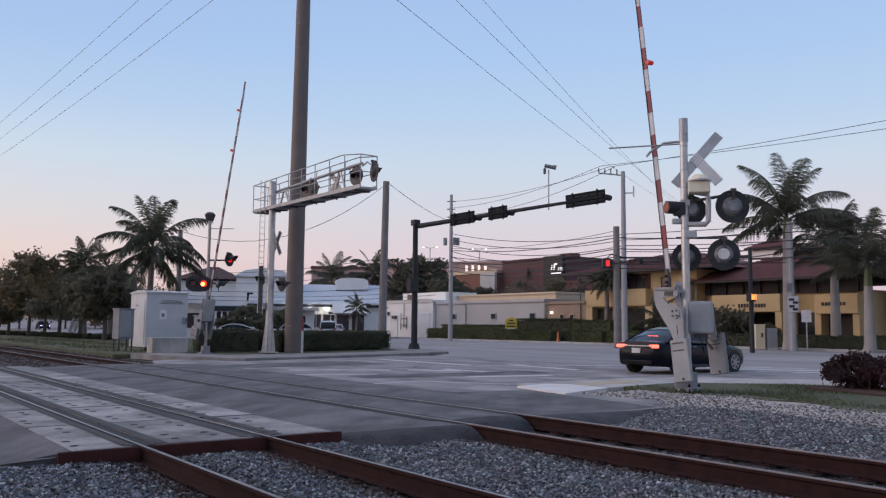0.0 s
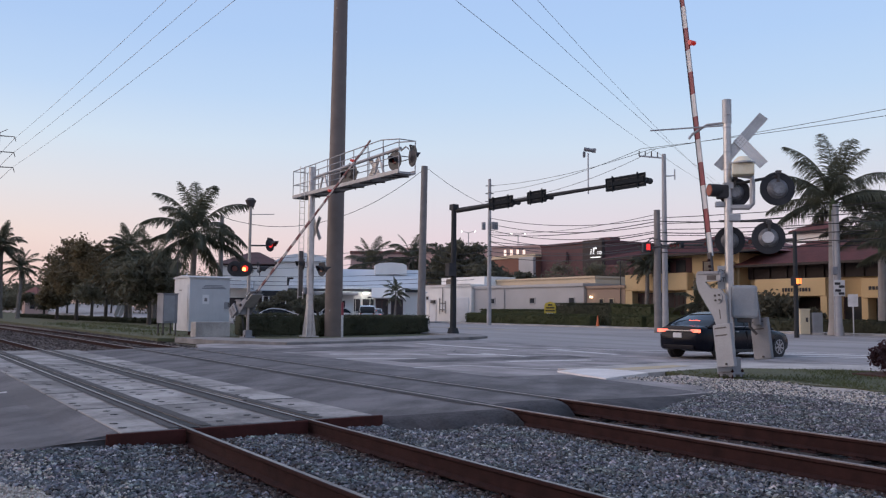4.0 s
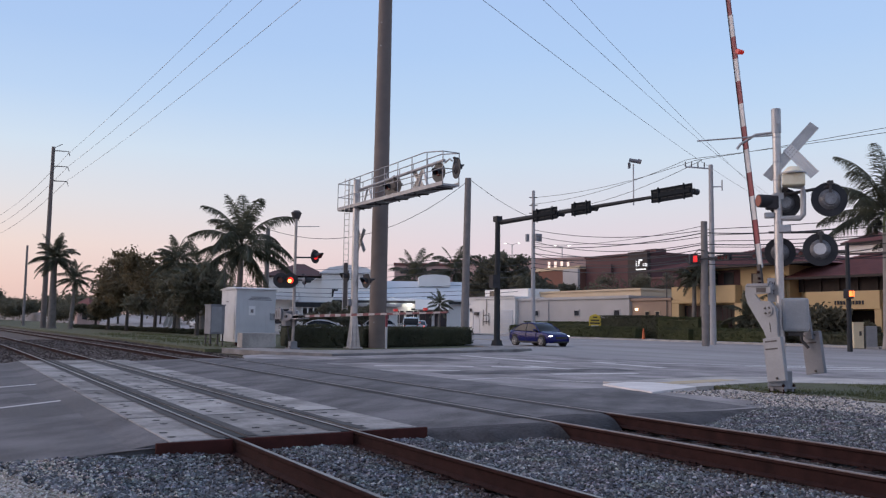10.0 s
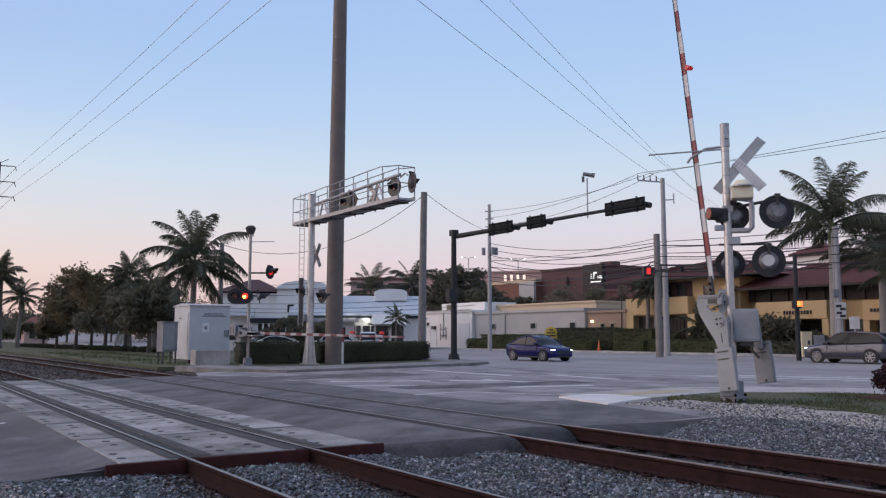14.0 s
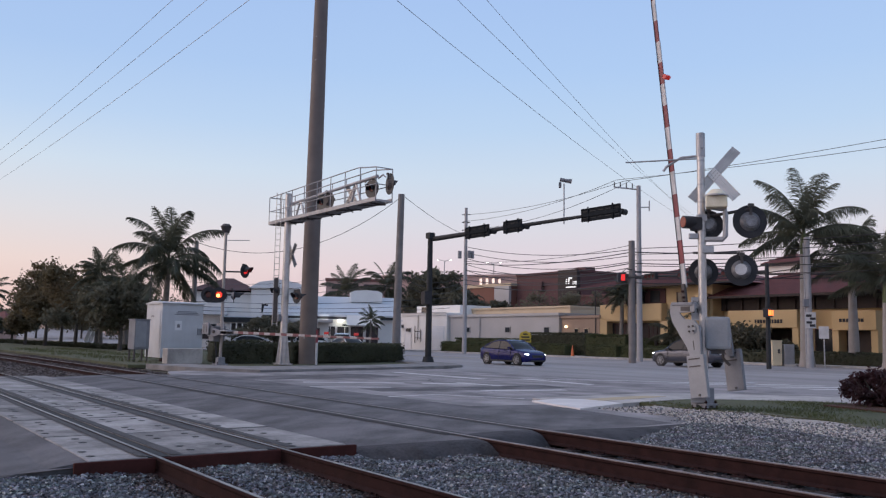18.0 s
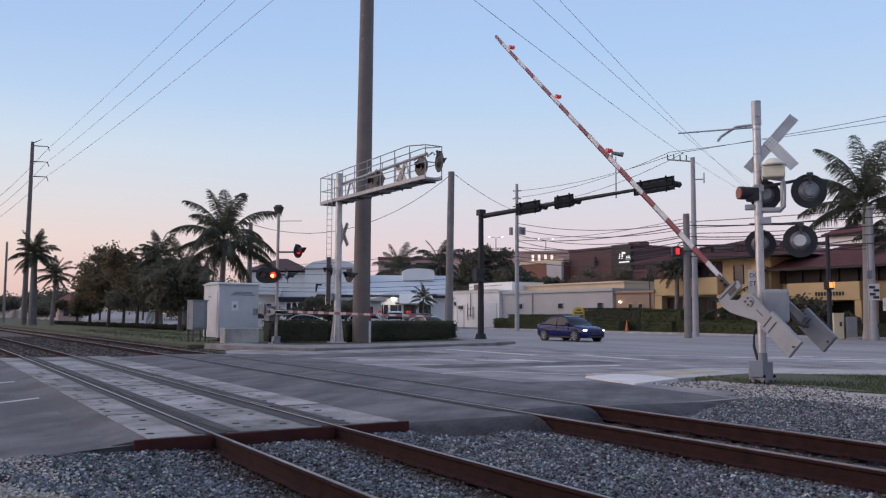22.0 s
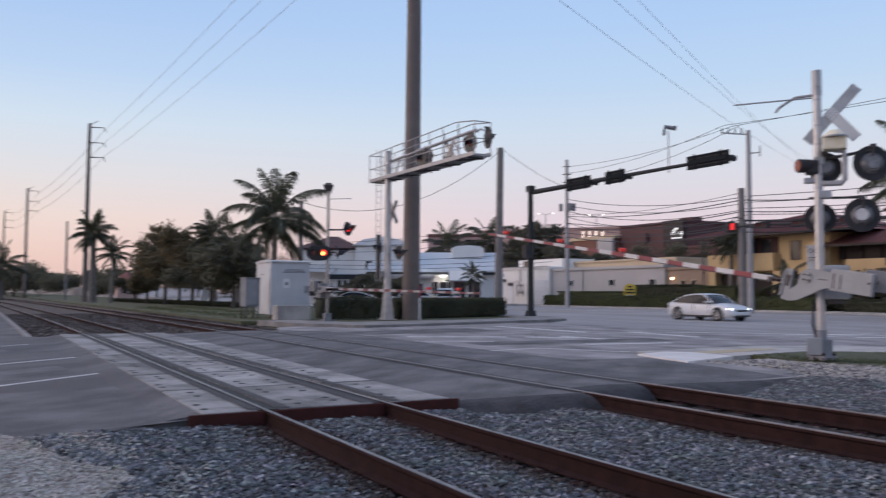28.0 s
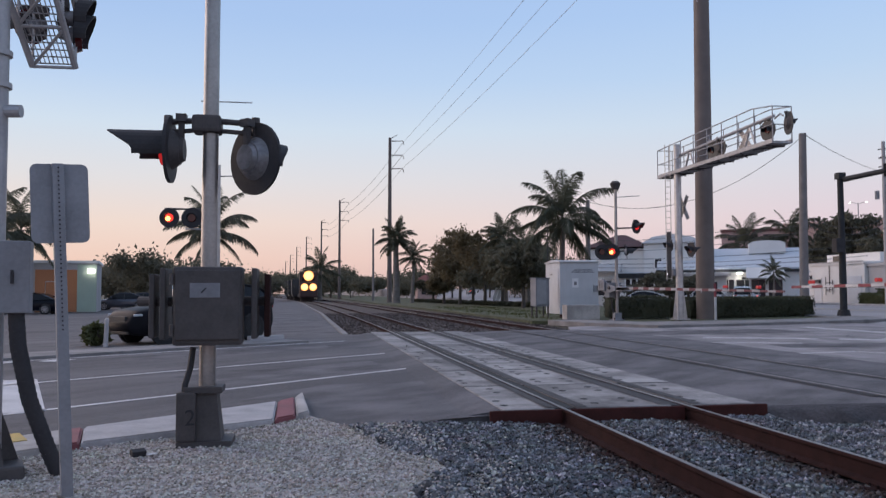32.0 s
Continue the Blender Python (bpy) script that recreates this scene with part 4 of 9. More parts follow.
# gate machine
bm = N()
box(bm, at_mast(0.30, 0.1, 1.62), (0.54, 0.46, 0.72), -53, bevel=0.07)
part("gate_machine", bm, GREY_PAINT, sig, "grey gate machine housing")
bm = N()
tube(bm, (0.1, -0.1, 1.70), (-0.22, 0.18, 1.70), 0.07, seg=14)
part("main_shaft", bm, GALV, sig)
bm = N()
pipe(bm, [at_mast(-0.02, 0.05, 1.3), at_mast(-0.15, 0, 1.08), at_mast(-0.16, -0.02, 0.75), at_mast(-0.10, -0.04, 0.5), at_mast(-0.07, -0.05, 0.4)], 0.03)
part("cable_conduit", bm, BLACK, sig)
part("base_box", box(N(), at_mast(-0.13, -0.10, 0.28), (0.30, 0.26, 0.36), -53, bevel=0.02), GREY_PAINT, sig, "pale grey splice box at the foot of the mast")
part("machine_foot", box(N(), at_mast(0.30, 0.1, 1.22), (0.30, 0.3, 0.10), -53, bevel=0.02), DARK_CAST, sig)
part("mast_collar", tube(N(), (0, 0, 0.40), (0, 0, 0.62), 0.115, 0.10, 16), DULL_GREY, sig, smooth=True)

# moving gate: its local x runs up the arm
SIDE = [(0.63, -0.50), (0.54, 0.16), (0.36, 0.13), (0.39, -0.28), (0.24, -0.16), (0.18, 0.10), (0.04, 0.20), (-0.16, 0.21), (-0.64, 0.18), (-0.62, -0.11), (-0.40, -0.17), (-0.20, -0.28), (0.04, -0.41), (0.22, -0.50), (0.44, -0.54)]
RX = Matrix.Rotation(radians(90), 4, "X")
bm = N()
prism(bm, SIDE, -0.10, -0.04, RX)
bmesh.ops.bevel(bm, geom=list(bm.edges), offset=0.01, segments=2, affect="EDGES")
GATE_E = part("gate", bm, GREY_PAINT, sig, "curved grey gate support with a striped arm")
gate_arm(GATE_E, 0.95, 11.9, (0.42, 0.657, 0.912), 0.54, -0.13)
part("arm_root", box(N(), (0.78, 0.03, -0.13), (0.5, 0.07, 0.09), bevel=0.01), DARK_CAST, GATE_E, "dark bolted arm adapter")
for q in (0.62, 0.72, 0.86):
    part("bolt", disc(N(), (q, 0.08, -0.13), (0, 1, 0), 0.028, 0.05, 8), RUST, GATE_E)
part("mount_flange", box(N(), (0.58, 0.03, -0.17), (0.07, 0.20, 0.56), 0, Matrix.Rotation(radians(-8), 4, "Y"), 0.012), DULL_GREY, GATE_E, "grey flange that holds the arm")
part("flange_recess", box(N(), (0.46, 0.102, -0.10), (0.10, 0.012, 0.24), 0, Matrix.Rotation(radians(-8), 4, "Y")), DARK_CAST, GATE_E)
bm = N()
prism(bm, [(0.1, -0.05), (0.1, 0.12), (-0.60, 0.14), (-0.60, -0.03)], 1.10, 1.16, RX)
part("far_support", bm, DULL_GREY, GATE_E, "grey support behind the machine")
for y, cx, mm in ((0.10, -1.04, GREY_PAINT), (-1.22, -0.90, DULL_GREY)):
    bm = N()
    box(bm, (cx, y, 0.05), (0.92, 0.10, 0.45), bevel=0.02)
    cw = part("counterweight", bm, mm, GATE_E, "flat grey counterweight plate")
    for q in (cx + 0.38, cx + 0.22):
        part("slot", box(N(), (q, y + 0.052, 0.03), (0.03, 0.008, 0.30)), DARK_CAST, cw)
    part("bolt", disc(N(), (cx - 0.40, y + 0.06, 0.08), (0, 1, 0), 0.025, 0.03, 8), DARK_CAST, cw)
part("slot", box(N(), (-0.36, 0.102, 0.02), (0.20, 0.008, 0.02)), DARK_CAST, GATE_E)
part("hub", tube(N(), (0, 0.08, 0), (0, -1.15, 0), 0.06, seg=14), GALV, GATE_E)
part("link_rod", pipe(N(), [(-0.30, -0.95, 0.02), (-0.62, -1.0, -0.06), (-0.80, -1.08, 0.04)], 0.035, 8), DARK_CAST, GATE_E, "dark link rod to the rear weight")
hb = part("hub_plate", disc(N(), (0, 0.11, 0.02), (0, 1, 0), 0.12, 0.03, 20), GREY_PAINT, GATE_E)
for k in range(4):
    a = radians(45 + 90 * k)
    part("bolt", disc(N(), (0.075 * math.cos(a), 0.135, 0.02 + 0.075 * math.sin(a)), (0, 1, 0), 0.022, 0.03, 6), DARK_CAST, hb)

# west crossing signal: mast with one lamp pair and a junction case
wsig = thing("crossing_signal", pose(-0.88, 8.13, -0.03), "old dull crossing signal with two black lamps and a junction case", "signal", "crossing signals")
bm = N()
tube(bm, (0.02, 0, 0.4), (0.04, 0, 4.8), 0.075, 0.07, 20)
part("mast", bm, ALU_DULL, wsig, smooth=True)
bm = N()
prism(bm, [(-0.22, -0.22), (0.26, -0.22), (0.26, 0.22), (-0.22, 0.22)], 0.0, 0.05)
r0, r1 = 0.165, 0.115
lo = [bm.verts.new((r0 * x, r0 * y, 0.05)) for x, y in ((-1, -1), (1, -1), (1, 1), (-1, 1))]
hi = [bm.verts.new((r1 * x, r1 * y, 0.50)) for x, y in ((-1, -1), (1, -1), (1, 1), (-1, 1))]
for i in range(4):
    bm.faces.new((lo[i], lo[(i + 1) % 4], hi[(i + 1) % 4], hi[i]))
bm.faces.new(hi)
box(bm, (0, 0, 0.5), (0.34, 0.34, 0.06), bevel=0.01)
base = part("base_casting", bm, DARK_CAST, wsig, "dark cast-iron base")
wl = lamp_head(wsig, "lamp_head", (-0.33, -0.02, 2.70), 88, LENS_RED, 0.31, 0.56, "black round lamp head with a long hood")
part("domed_lens", disc(N(), (-0.385, -0.02, 2.69), (-1, 0.03, 0), 0.158, 0.05, 20, 0.13), LIT_LOW, wl, "deep red lit domed lens")
lamp_head(wsig, "lamp_head", (0.44, -0.02, 2.63), -46, None, 0.34)
bm = N()
box(bm, (0, 0, 2.94), (0.26, 0.26, 0.16), bevel=0.03)
part("crossarm_hub", bm, DARK_CAST, wsig)
for sx in (-0.8, 1):
    bm = N()
    tube(bm, (0.1 * sx, 0, 2.98), (0.44 * sx, 0.0, 2.96), 0.028, seg=10)
    tube(bm, (0.1 * sx, 0, 2.89), (0.40 * sx, 0.0, 2.87), 0.022, seg=10)
    tube(bm, (0.44 * sx, 0, 2.82), (0.44 * sx, 0, 3.02), 0.04, seg=10)
    part("crossarm", bm, DARK_CAST, wsig)
bm = N()
box(bm, (0.05, -0.16, 1.26), (0.60, 0.3, 0.70), bevel=0.025)
box(bm, (0.05, -0.32, 1.27), (0.56, 0.03, 0.62), bevel=0.012)
for hz in (1.05, 1.5):
    tube(bm, (-0.255, -0.33, hz - 0.05), (-0.255, -0.33, hz + 0.05), 0.018, seg=8)
jc = part("junction_case", bm, DARK_CAST, wsig, "dull grey cast junction case")
part("case_label", box(N(), (0.03, -0.34, 1.40), (0.26, 0.006, 0.13)), DULL_GREY, jc)
bm = N()
tube(bm, (0, -0.345, 1.38), (0.04, -0.345, 1.42), 0.006, seg=6)
part("key_mark", bm, BLACK, jc)
for sx in (-1, 1):
    for j, w in ((0, 0.04), (1, 0.035)):
        bm = N()
        box(bm, (0.05 + sx * (0.40 + 0.11 * j), -0.02 + 0.1 * j, 1.28 - 0.02 * j), (0.05, 0.40, 0.64 - 0.06 * j), bevel=0.01)
        part("counterweight", bm, RUST if (j and sx > 0) else DARK_CAST, wsig, "flat gate counterweight seen edge-on")
    tube_bm = N()
    tube(tube_bm, (0.28 * sx, -0.05, 1.3), (0.6 * sx, 0.08, 1.3), 0.045, seg=10)
    part("hub", tube_bm, DARK_CAST, wsig)
bm = N()
pipe(bm, [(-0.1, -0.05, 0.88), (-0.12, -0.08, 0.7), (-0.16, -0.12, 0.55), (-0.18, -0.14, 0.3)], 0.028)
part("cable", bm, BLACK, wsig)
bm = N()
box(bm, (-0.14, -0.14, 0.27), (0.17, 0.16, 0.44), 0, bevel=0.02)
part("splice_box", bm, DARK_CAST, wsig)
two = bpy.data.curves.new("digit_two", "FONT")
two.body, two.size, two.extrude, two.align_x = "2", 0.2, 0.002, "CENTER"
two.materials.append(BLACK)
d2 = new("digit_two", two)
d2.parent = wsig
d2.matrix_basis = pose(-0.10, -0.224, 0.2, 90, 0, 0)
bm = N()
box(bm, (0.12, 0.6, 3.3), (0.5, 0.01, 0.01))
tube(bm, (0.06, 0.12, 0.4), (0.06, 0.12, 2.6), 0.02, seg=8)
part("riser_conduit", bm, GALV, wsig)

# cantilever mast at the very edge, with a switch box and hose
lm = thing("cantilever_mast", pose(-2.34, 6.98, -0.05), "galvanised signal mast with a small cabinet and black hose", "mast")
bm = N()
tube(bm, (0, 0, 0.1), (0, 0, 7.5), 0.10, 0.09, 20)
part("mast", bm, GALV, lm, smooth=True)
bm = N()
box(bm, (0, 0, 0.06), (0.5, 0.5, 0.12), 20, bevel=0.02)
for k in range(4):
    a = radians(45 + 90 * k)
    prism(bm, [(0, 0), (0.26, 0), (0.26, 0.05), (0.06, 0.62), (0, 0.62)], -0.015, 0.015, Matrix.Rotation(a, 4, "Z") @ Matrix.Rotation(radians(90), 4, "X"))
part("base_plate", bm, DARK_CAST, lm)
bm = N()
box(bm, (0.21, -0.1, 1.52), (0.22, 0.2, 0.54), 10, bevel=0.012)
lmb = part("switch_box", bm, DULL_GREY, lm, "small grey switch box")
bm = N()
box(bm, (0.22, -0.21, 1.52), (0.02, 0.02, 0.1), 10)
part("latch", bm, BLACK, lmb)
bm = N()
pipe(bm, [(0.22, -0.1, 1.26), (0.24, -0.1, 1.0), (0.32, -0.08, 0.6), (0.44, -0.05, 0.25), (0.53, -0.02, 0.0)], 0.058, 12)
for k in range(22):
    q = 1.18 - k * 0.05
    x = float(np.interp(q, [0, 0.25, 0.6, 1.0, 1.26], [0.53, 0.44, 0.32, 0.24, 0.22]))
    disc(bm, (x, float(np.interp(q, [0, 0.25, 0.6, 1.0], [-0.02, -0.05, -0.08, -0.1])), q), (-0.25, 0, 1), 0.0605, 0.025, 14)
part("hose", bm, BLACK, lm, "thick black corrugated hose", smooth=True)
bm = N()
tube(bm, (0, 0, 2.80), (0.2, -0.02, 2.80), 0.05, seg=12)
part("pipe_stub", bm, GALV, lm)
for z in (3.0, 3.25):
    part("clamp_band", tube(N(), (0, 0, z - 0.02), (0, 0, z + 0.02), 0.12, seg=16), GALV, lm)
# truss arm of the cantilever
bm = N()
TA, TB = Vector((0.10, 0.55, 3.30)), Vector((-0.22, -1.1, 5.2))
for sx in (0.0, 0.34):
    for sz in (0.0, 0.5):
        tube(bm, TA + Vector((sx, 0, sz)), TB + Vector((sx * 1.3, 0, sz)), 0.028, seg=8)
for k in range(7):
    p, q = TA.lerp(TB, k / 7), TA.lerp(TB, (k + 1) / 7)
    tube(bm, p, q + Vector((0.36, 0, 0)), 0.014, seg=6)
    tube(bm, p, p + Vector((0.34, 0, 0)), 0.014, seg=6)
    tube(bm, p, p + Vector((0, 0, 0.5)), 0.012, seg=6)
    tube(bm, p + Vector((0.34, 0, 0)), p + Vector((0.34, 0, 0.5)), 0.012, seg=6)
part("truss_arm", bm, GALV, lm, "galvanised walkway truss seen from below")
bm = N()
for k in range(40):
    p = TA.lerp(TB, k / 40)
    tube(bm, p + Vector((0.02, 0, 0.03)), p + Vector((0.36, 0, 0.03)), 0.006, seg=4)
for k in range(9):
    tube(bm, TA + Vector((0.03 + 0.036 * k, 0, 0.03)), TB + Vector((0.03 + 0.046 * k, 0, 0.03)), 0.005, seg=4)
tagged(part("walkway_mesh", bm, GANTRY_STEEL, lm), "", "", "", "stuff")
lamp_head(lm, "lamp_head", (0.42, 0.62, 3.74), -80, None, 0.12, 0.16)
lamp_head(lm, "lamp_head", (0.42, 0.62, 3.60), -80, None, 0.12, 0.16)
lamp_head(lm, "lamp_head", (0.06, 0.62, 3.66), 60, None, 0.13, 0.14)

# rear of a road sign on a perforated post
bs = thing("road_sign", pose(-1.56, 6.22, -0.1, 0, -2.6, 0), "grey metal back of a road sign on a perforated post", "sign")
bm = N()
box(bm, (0, 0, 1.16), (0.075, 0.06, 2.36), 22, bevel=0.004)
post = part("post", bm, POST_STEEL, bs)
bm = N()
for i in range(38):
    disc(bm, (0.013, -0.031, 1.2 + i * 0.03), (0.37, -0.93, 0), 0.006, 0.008, 8)
tagged(part("punched_hole", bm, BLACK, post), "", "", "", "stuff")
bm = N()
rr, ww, hh = 0.045, 0.185, 0.275
outline = []
for cx, cz, a0 in ((ww - rr, hh - rr, 0), (-ww + rr, hh - rr, 90), (-ww + rr, -hh + rr, 180), (ww - rr, -hh + rr, 270)):
    for k in range(5):
        a = radians(a0 + 22.5 * k)
        outline.append((cx + rr * math.cos(a), cz + rr * math.sin(a)))
prism(bm, outline, -0.002, 0.002, Matrix.Translation((0, 0.036, 2.07)) @ Matrix.Rotation(radians(18), 4, "Z") @ Matrix.Rotation(radians(90), 4, "X"))
part("sign_panel", bm, POST_STEEL, bs, "plain metal back of the sign panel")

# ---- overhead gantry with walkway ----
gan = thing("signal_gantry", pose(18.0, 38.47, -0.02), "galvanised cantilever gantry with walkway, railings and round lamps", "gantry")
bm = N()
tube(bm, (0, 0, 0.0), (0, 0, 8.55), 0.185, 0.165, 24)
part("post", bm, ALU, gan, smooth=True)
for k in range(4):
    bm = prism(N(), [(0.15, 0), (0.36, 0), (0.36, 0.05), (0.19, 1.5), (0.15, 1.5)], -0.02, 0.02, Matrix.Rotation(radians(45 + 90 * k), 4, "Z") @ Matrix.Rotation(radians(90), 4, "X"))
    part("base_gusset", bm, ALU, gan)
part("base_plate", box(N(), (0, 0, 0.03), (0.72, 0.72, 0.06)), ALU, gan)
bm = N()
for sx in (-0.09, 0.09):
    tube(bm, (-0.40 + sx, 0.25 - sx, 1.9), (-0.40 + sx, 0.25 - sx, 8.6), 0.02, seg=8)
for i in range(22):
    tube(bm, (-0.49, 0.34, 2.0 + i * 0.3), (-0.31, 0.16, 2.0 + i * 0.3), 0.014, seg=6)
part("ladder", bm, ALU, gan, "thin access ladder")
part("ladder_guard", box(N(), (-0.41, 0.22, 3.2), (0.20, 0.03, 2.2), -45, bevel=0.008), DARK_CAST, gan, "dark climbing guard on the ladder")
part("gantry_junction_box", box(N(), (-0.26, 0.05, 2.3), (0.16, 0.16, 0.34), bevel=0.02), DULL_GREY, gan)
GY0, GY1 = 1.75, -8.9


def rise(y):
    """The walkway sags a little towards its free end."""
    return 7.17 - 0.04 * (GY0 - y) / (GY0 - GY1)


GM = Matrix.Rotation(math.atan2(0.04, GY0 - GY1), 4, "X")
gmid, glen = (GY0 + GY1) / 2, math.hypot(GY0 - GY1, 0.04)
bm = N()
box(bm, (0.15, gmid, rise(gmid)), (0.62, glen, 0.03), 0, GM)
for i in range(24):
    y = GY0 - (GY0 - GY1) * i / 23
    box(bm, (0.15, y, rise(y) - 0.05), (0.74, 0.03, 0.05))
part("walkway_grating", bm, GALV, gan, "dark walkway grating seen from below")
for sx in (-0.25, 0.55):
    part("walkway_beam", box(N(), (sx, gmid, rise(gmid) + 0.02), (0.06, glen, 0.16), 0, GM), GANTRY_STEEL, gan)
    top = [(sx, GY0, rise(GY0) + 1.36), (sx, GY1 + 1.5, rise(GY1 + 1.5) + 1.55), (sx, GY1, rise(GY1) + 1.36)]
    part("top_rail", pipe(N(), top, 0.026, 8), GANTRY_STEEL, gan)
    part("middle_rail", tube(N(), (sx, GY0, rise(GY0) + 0.62), (sx, GY1, rise(GY1) + 0.66), 0.022, seg=8), GANTRY_STEEL, gan)
    for i in range(9):
        y = GY0 + (GY1 - GY0) * i / 8
        zt = 1.36 + 0.19 * max(0, min(1, (GY0 - y) / (GY0 - GY1 - 1.5))) if y > GY1 + 0.1 else 1.36
        part("rail_post", tube(N(), (sx, y, rise(y)), (sx, y, rise(y) + zt), 0.022, seg=8), GANTRY_STEEL, gan)
for y in (GY0, GY1):
    for dz in (0.65, 1.36):
        part("end_rail", tube(N(), (-0.25, y, rise(y) + dz), (0.55, y, rise(y) + dz), 0.022, seg=8), GANTRY_STEEL, gan)
for i in range(11):
    y = GY0 - 0.5 - (GY0 - GY1 - 1.0) * i / 10
    part("floor_brace", tube(N(), (-0.25, y, rise(y) - 0.10), (0.55, y - (0.9 if i % 2 else -0.9) * (0 < i < 10), rise(y) - 0.10), 0.03, seg=6), DARK_CAST, gan)
part("truss_beam", tube(N(), (0.12, 0.1, 8.02), (0.12, GY1 + 0.5, 8.22), 0.07, seg=12), GANTRY_STEEL, gan)
for y in (-0.6, -6.1):
    for s in (0.0, -1.0):
        part("truss_strut", tube(N(), (0.12, y + s, rise(y) + 0.05), (0.12, y - 0.5, rise(y) + 0.95), 0.05, seg=8), ALU, gan)
lamp_head(gan, "lamp_head", (0.15, -3.3, 7.72), 100, None, 0.38, plate=DARK_PLATE)
lamp_head(gan, "lamp_head", (0.15, -4.0, 7.70), -80, None, 0.40, plate=DARK_PLATE)
lamp_head(gan, "lamp_head", (0.15, -7.9, 7.75), 100, None, 0.42, plate=DARK_PLATE)
lamp_head(gan, "lamp_head", (0.3, -9.1, 7.80), -100, None, 0.45, plate=DARK_PLATE)
# the back of a crossbuck on the walkway, beside the outer lamps
crossbuck(gan, (0.3, -5.9, 7.75), -80, 1.15, 52)
for y in (-3.3, -4.0, -7.9, -9.0):
    part("lamp_arm", pipe(N(), [(0.12, y + 0.55, 8.1), (0.14, y + 0.2, 8.22), (0.15, y, 8.1)], 0.035, 8), GANTRY_STEEL, gan)
for i in range(14):
    y = GY0 - 0.4 - i * 0.75
    part("floor_bearer", box(N(), (0.15, y, rise(y) - 0.05), (0.72, 0.06, 0.05)), GANTRY_STEEL, gan)
crossbuck(gan, (0.3, 0.0, 5.45), -80, 1.3, 60)
lamp_head(gan, "lamp_head", (0.5, -0.25, 3.35), -112, None, 0.34, 0.5)
lamp_head(gan, "lamp_head", (0.2, -0.9, 3.35), 100, None, 0.34)
lamp_head(gan, "lamp_head", (-0.35, 0.3, 3.6), 100, None, 0.3)

# ---- far gate signal beside the cabinet ----
fsig = thing("crossing_signal", pose(14.73, 38.3, -0.02), "crossing signal with lit orange lamp, bell and lowered gate", "signal", "crossing signals")
bm = N()
tube(bm, (0, 0, 0.2), (0, 0, 6.3), 0.075, 0.07, 16)
part("mast", bm, ALU_DULL, fsig, smooth=True)
bm = N()
disc(bm, (0, 0, 6.42), (0, 0, 1), 0.16, 0.3, 20, 0.26)
disc(bm, (0, 0, 6.62), (0, 0, 1), 0.26, 0.12, 20, 0.14)
part("bell", bm, DARK_CAST, fsig, "dark round bell", smooth=True)
bm = N()
tube(bm, (0, 0, 5.9), (0.9, -0.75, 5.9), 0.018, seg=8)
part("sign_bracket", bm, GALV, fsig)
bm = N()
tube(bm, (-0.6, 0.3, 3.3), (0.5, -0.4, 3.3), 0.04, seg=8)
part("crossarm", bm, DARK_CAST, fsig)
part("upper_crossarm", tube(N(), (0, 0, 4.4), (0.75, -0.55, 4.4), 0.04, seg=8), DARK_CAST, fsig)
lamp_head(fsig, "lamp_head", (-0.22, -0.06, 3.28), 150, LIT_RED, 0.36, 0.3, "round lamp head glowing red and yellow")
lamp_head(fsig, "lamp_head", (-0.62, 0.22, 3.28), 150, None, 0.36)
lamp_head(fsig, "lamp_head", (0.85, -0.45, 4.45), -150, LIT_DEEP, 0.33, 0.46, "black lamp head with a deep red lit lens")
lamp_head(fsig, "lamp_head", (0.42, -0.3, 3.25), -112, None, 0.34, 0.5)
part("gate_machine", box(N(), (-0.12, 0.26, 1.42), (0.62, 0.46, 0.66), 10, bevel=0.06), DULL_GREY, fsig, "grey gate machine housing")
part("machine_lid", box(N(), (-0.12, 0.26, 1.78), (0.68, 0.52, 0.06), 10, bevel=0.015), DULL_GREY, fsig)
bm = N()
box(bm, (0, 0, 0.03), (0.56, 0.56, 0.06), 0, bevel=0.01)
box(bm, (0, 0, 0.20), (0.34, 0.34, 0.34), 0, bevel=0.03)
part("base_casting", bm, DULL_GREY, fsig)
for sx in (-0.22, 0.22):
    for sy in (-0.22, 0.22):
        part("anchor_bolt", tube(N(), (sx, sy, 0.0), (sx, sy, 0.14), 0.02, seg=6), RUST, fsig)
part("cable_conduit", pipe(N(), [(-0.2, 0.2, 1.1), (-0.22, 0.1, 0.8), (-0.16, 0.05, 0.4), (-0.14, 0.0, 0.3)], 0.035), BLACK, fsig)
# moving gate of the far signal: two side castings, bracket plates, flat weights
HOOK = [(0.50, -0.12), (0.52, 0.06), (0.16, 0.13), (-0.12, 0.16), (-0.42, 0.34), (-0.70, 0.46), (-0.86, 0.30), (-0.84, -0.02), (-0.62, -0.20), (-0.30, -0.24), (0.10, -0.20)]
bm = N()
prism(bm, HOOK, 0.26, 0.32, Matrix.Rotation(radians(90), 4, "X"))
bmesh.ops.bevel(bm, geom=list(bm.edges), offset=0.012, segments=2, affect="EDGES")
GATE_W = part("gate", bm, DULL_GREY, fsig, "grey gate casting with a striped arm")
bm = N()
prism(bm, HOOK, -0.34, -0.28, Matrix.Rotation(radians(90), 4, "X"))
part("far_casting", bm, DULL_GREY, GATE_W)
for dz in (-0.12, 0.05):
    part("bracket_plate", box(N(), (0.52, 0.0, dz), (1.05, 0.60, 0.035), bevel=0.008), GALV, GATE_W, "flat bracket plate that holds the arm")
part("pivot_shaft", tube(N(), (0, -0.40, 0), (0, 0.40, 0), 0.07, seg=14), DARK_CAST, GATE_W)
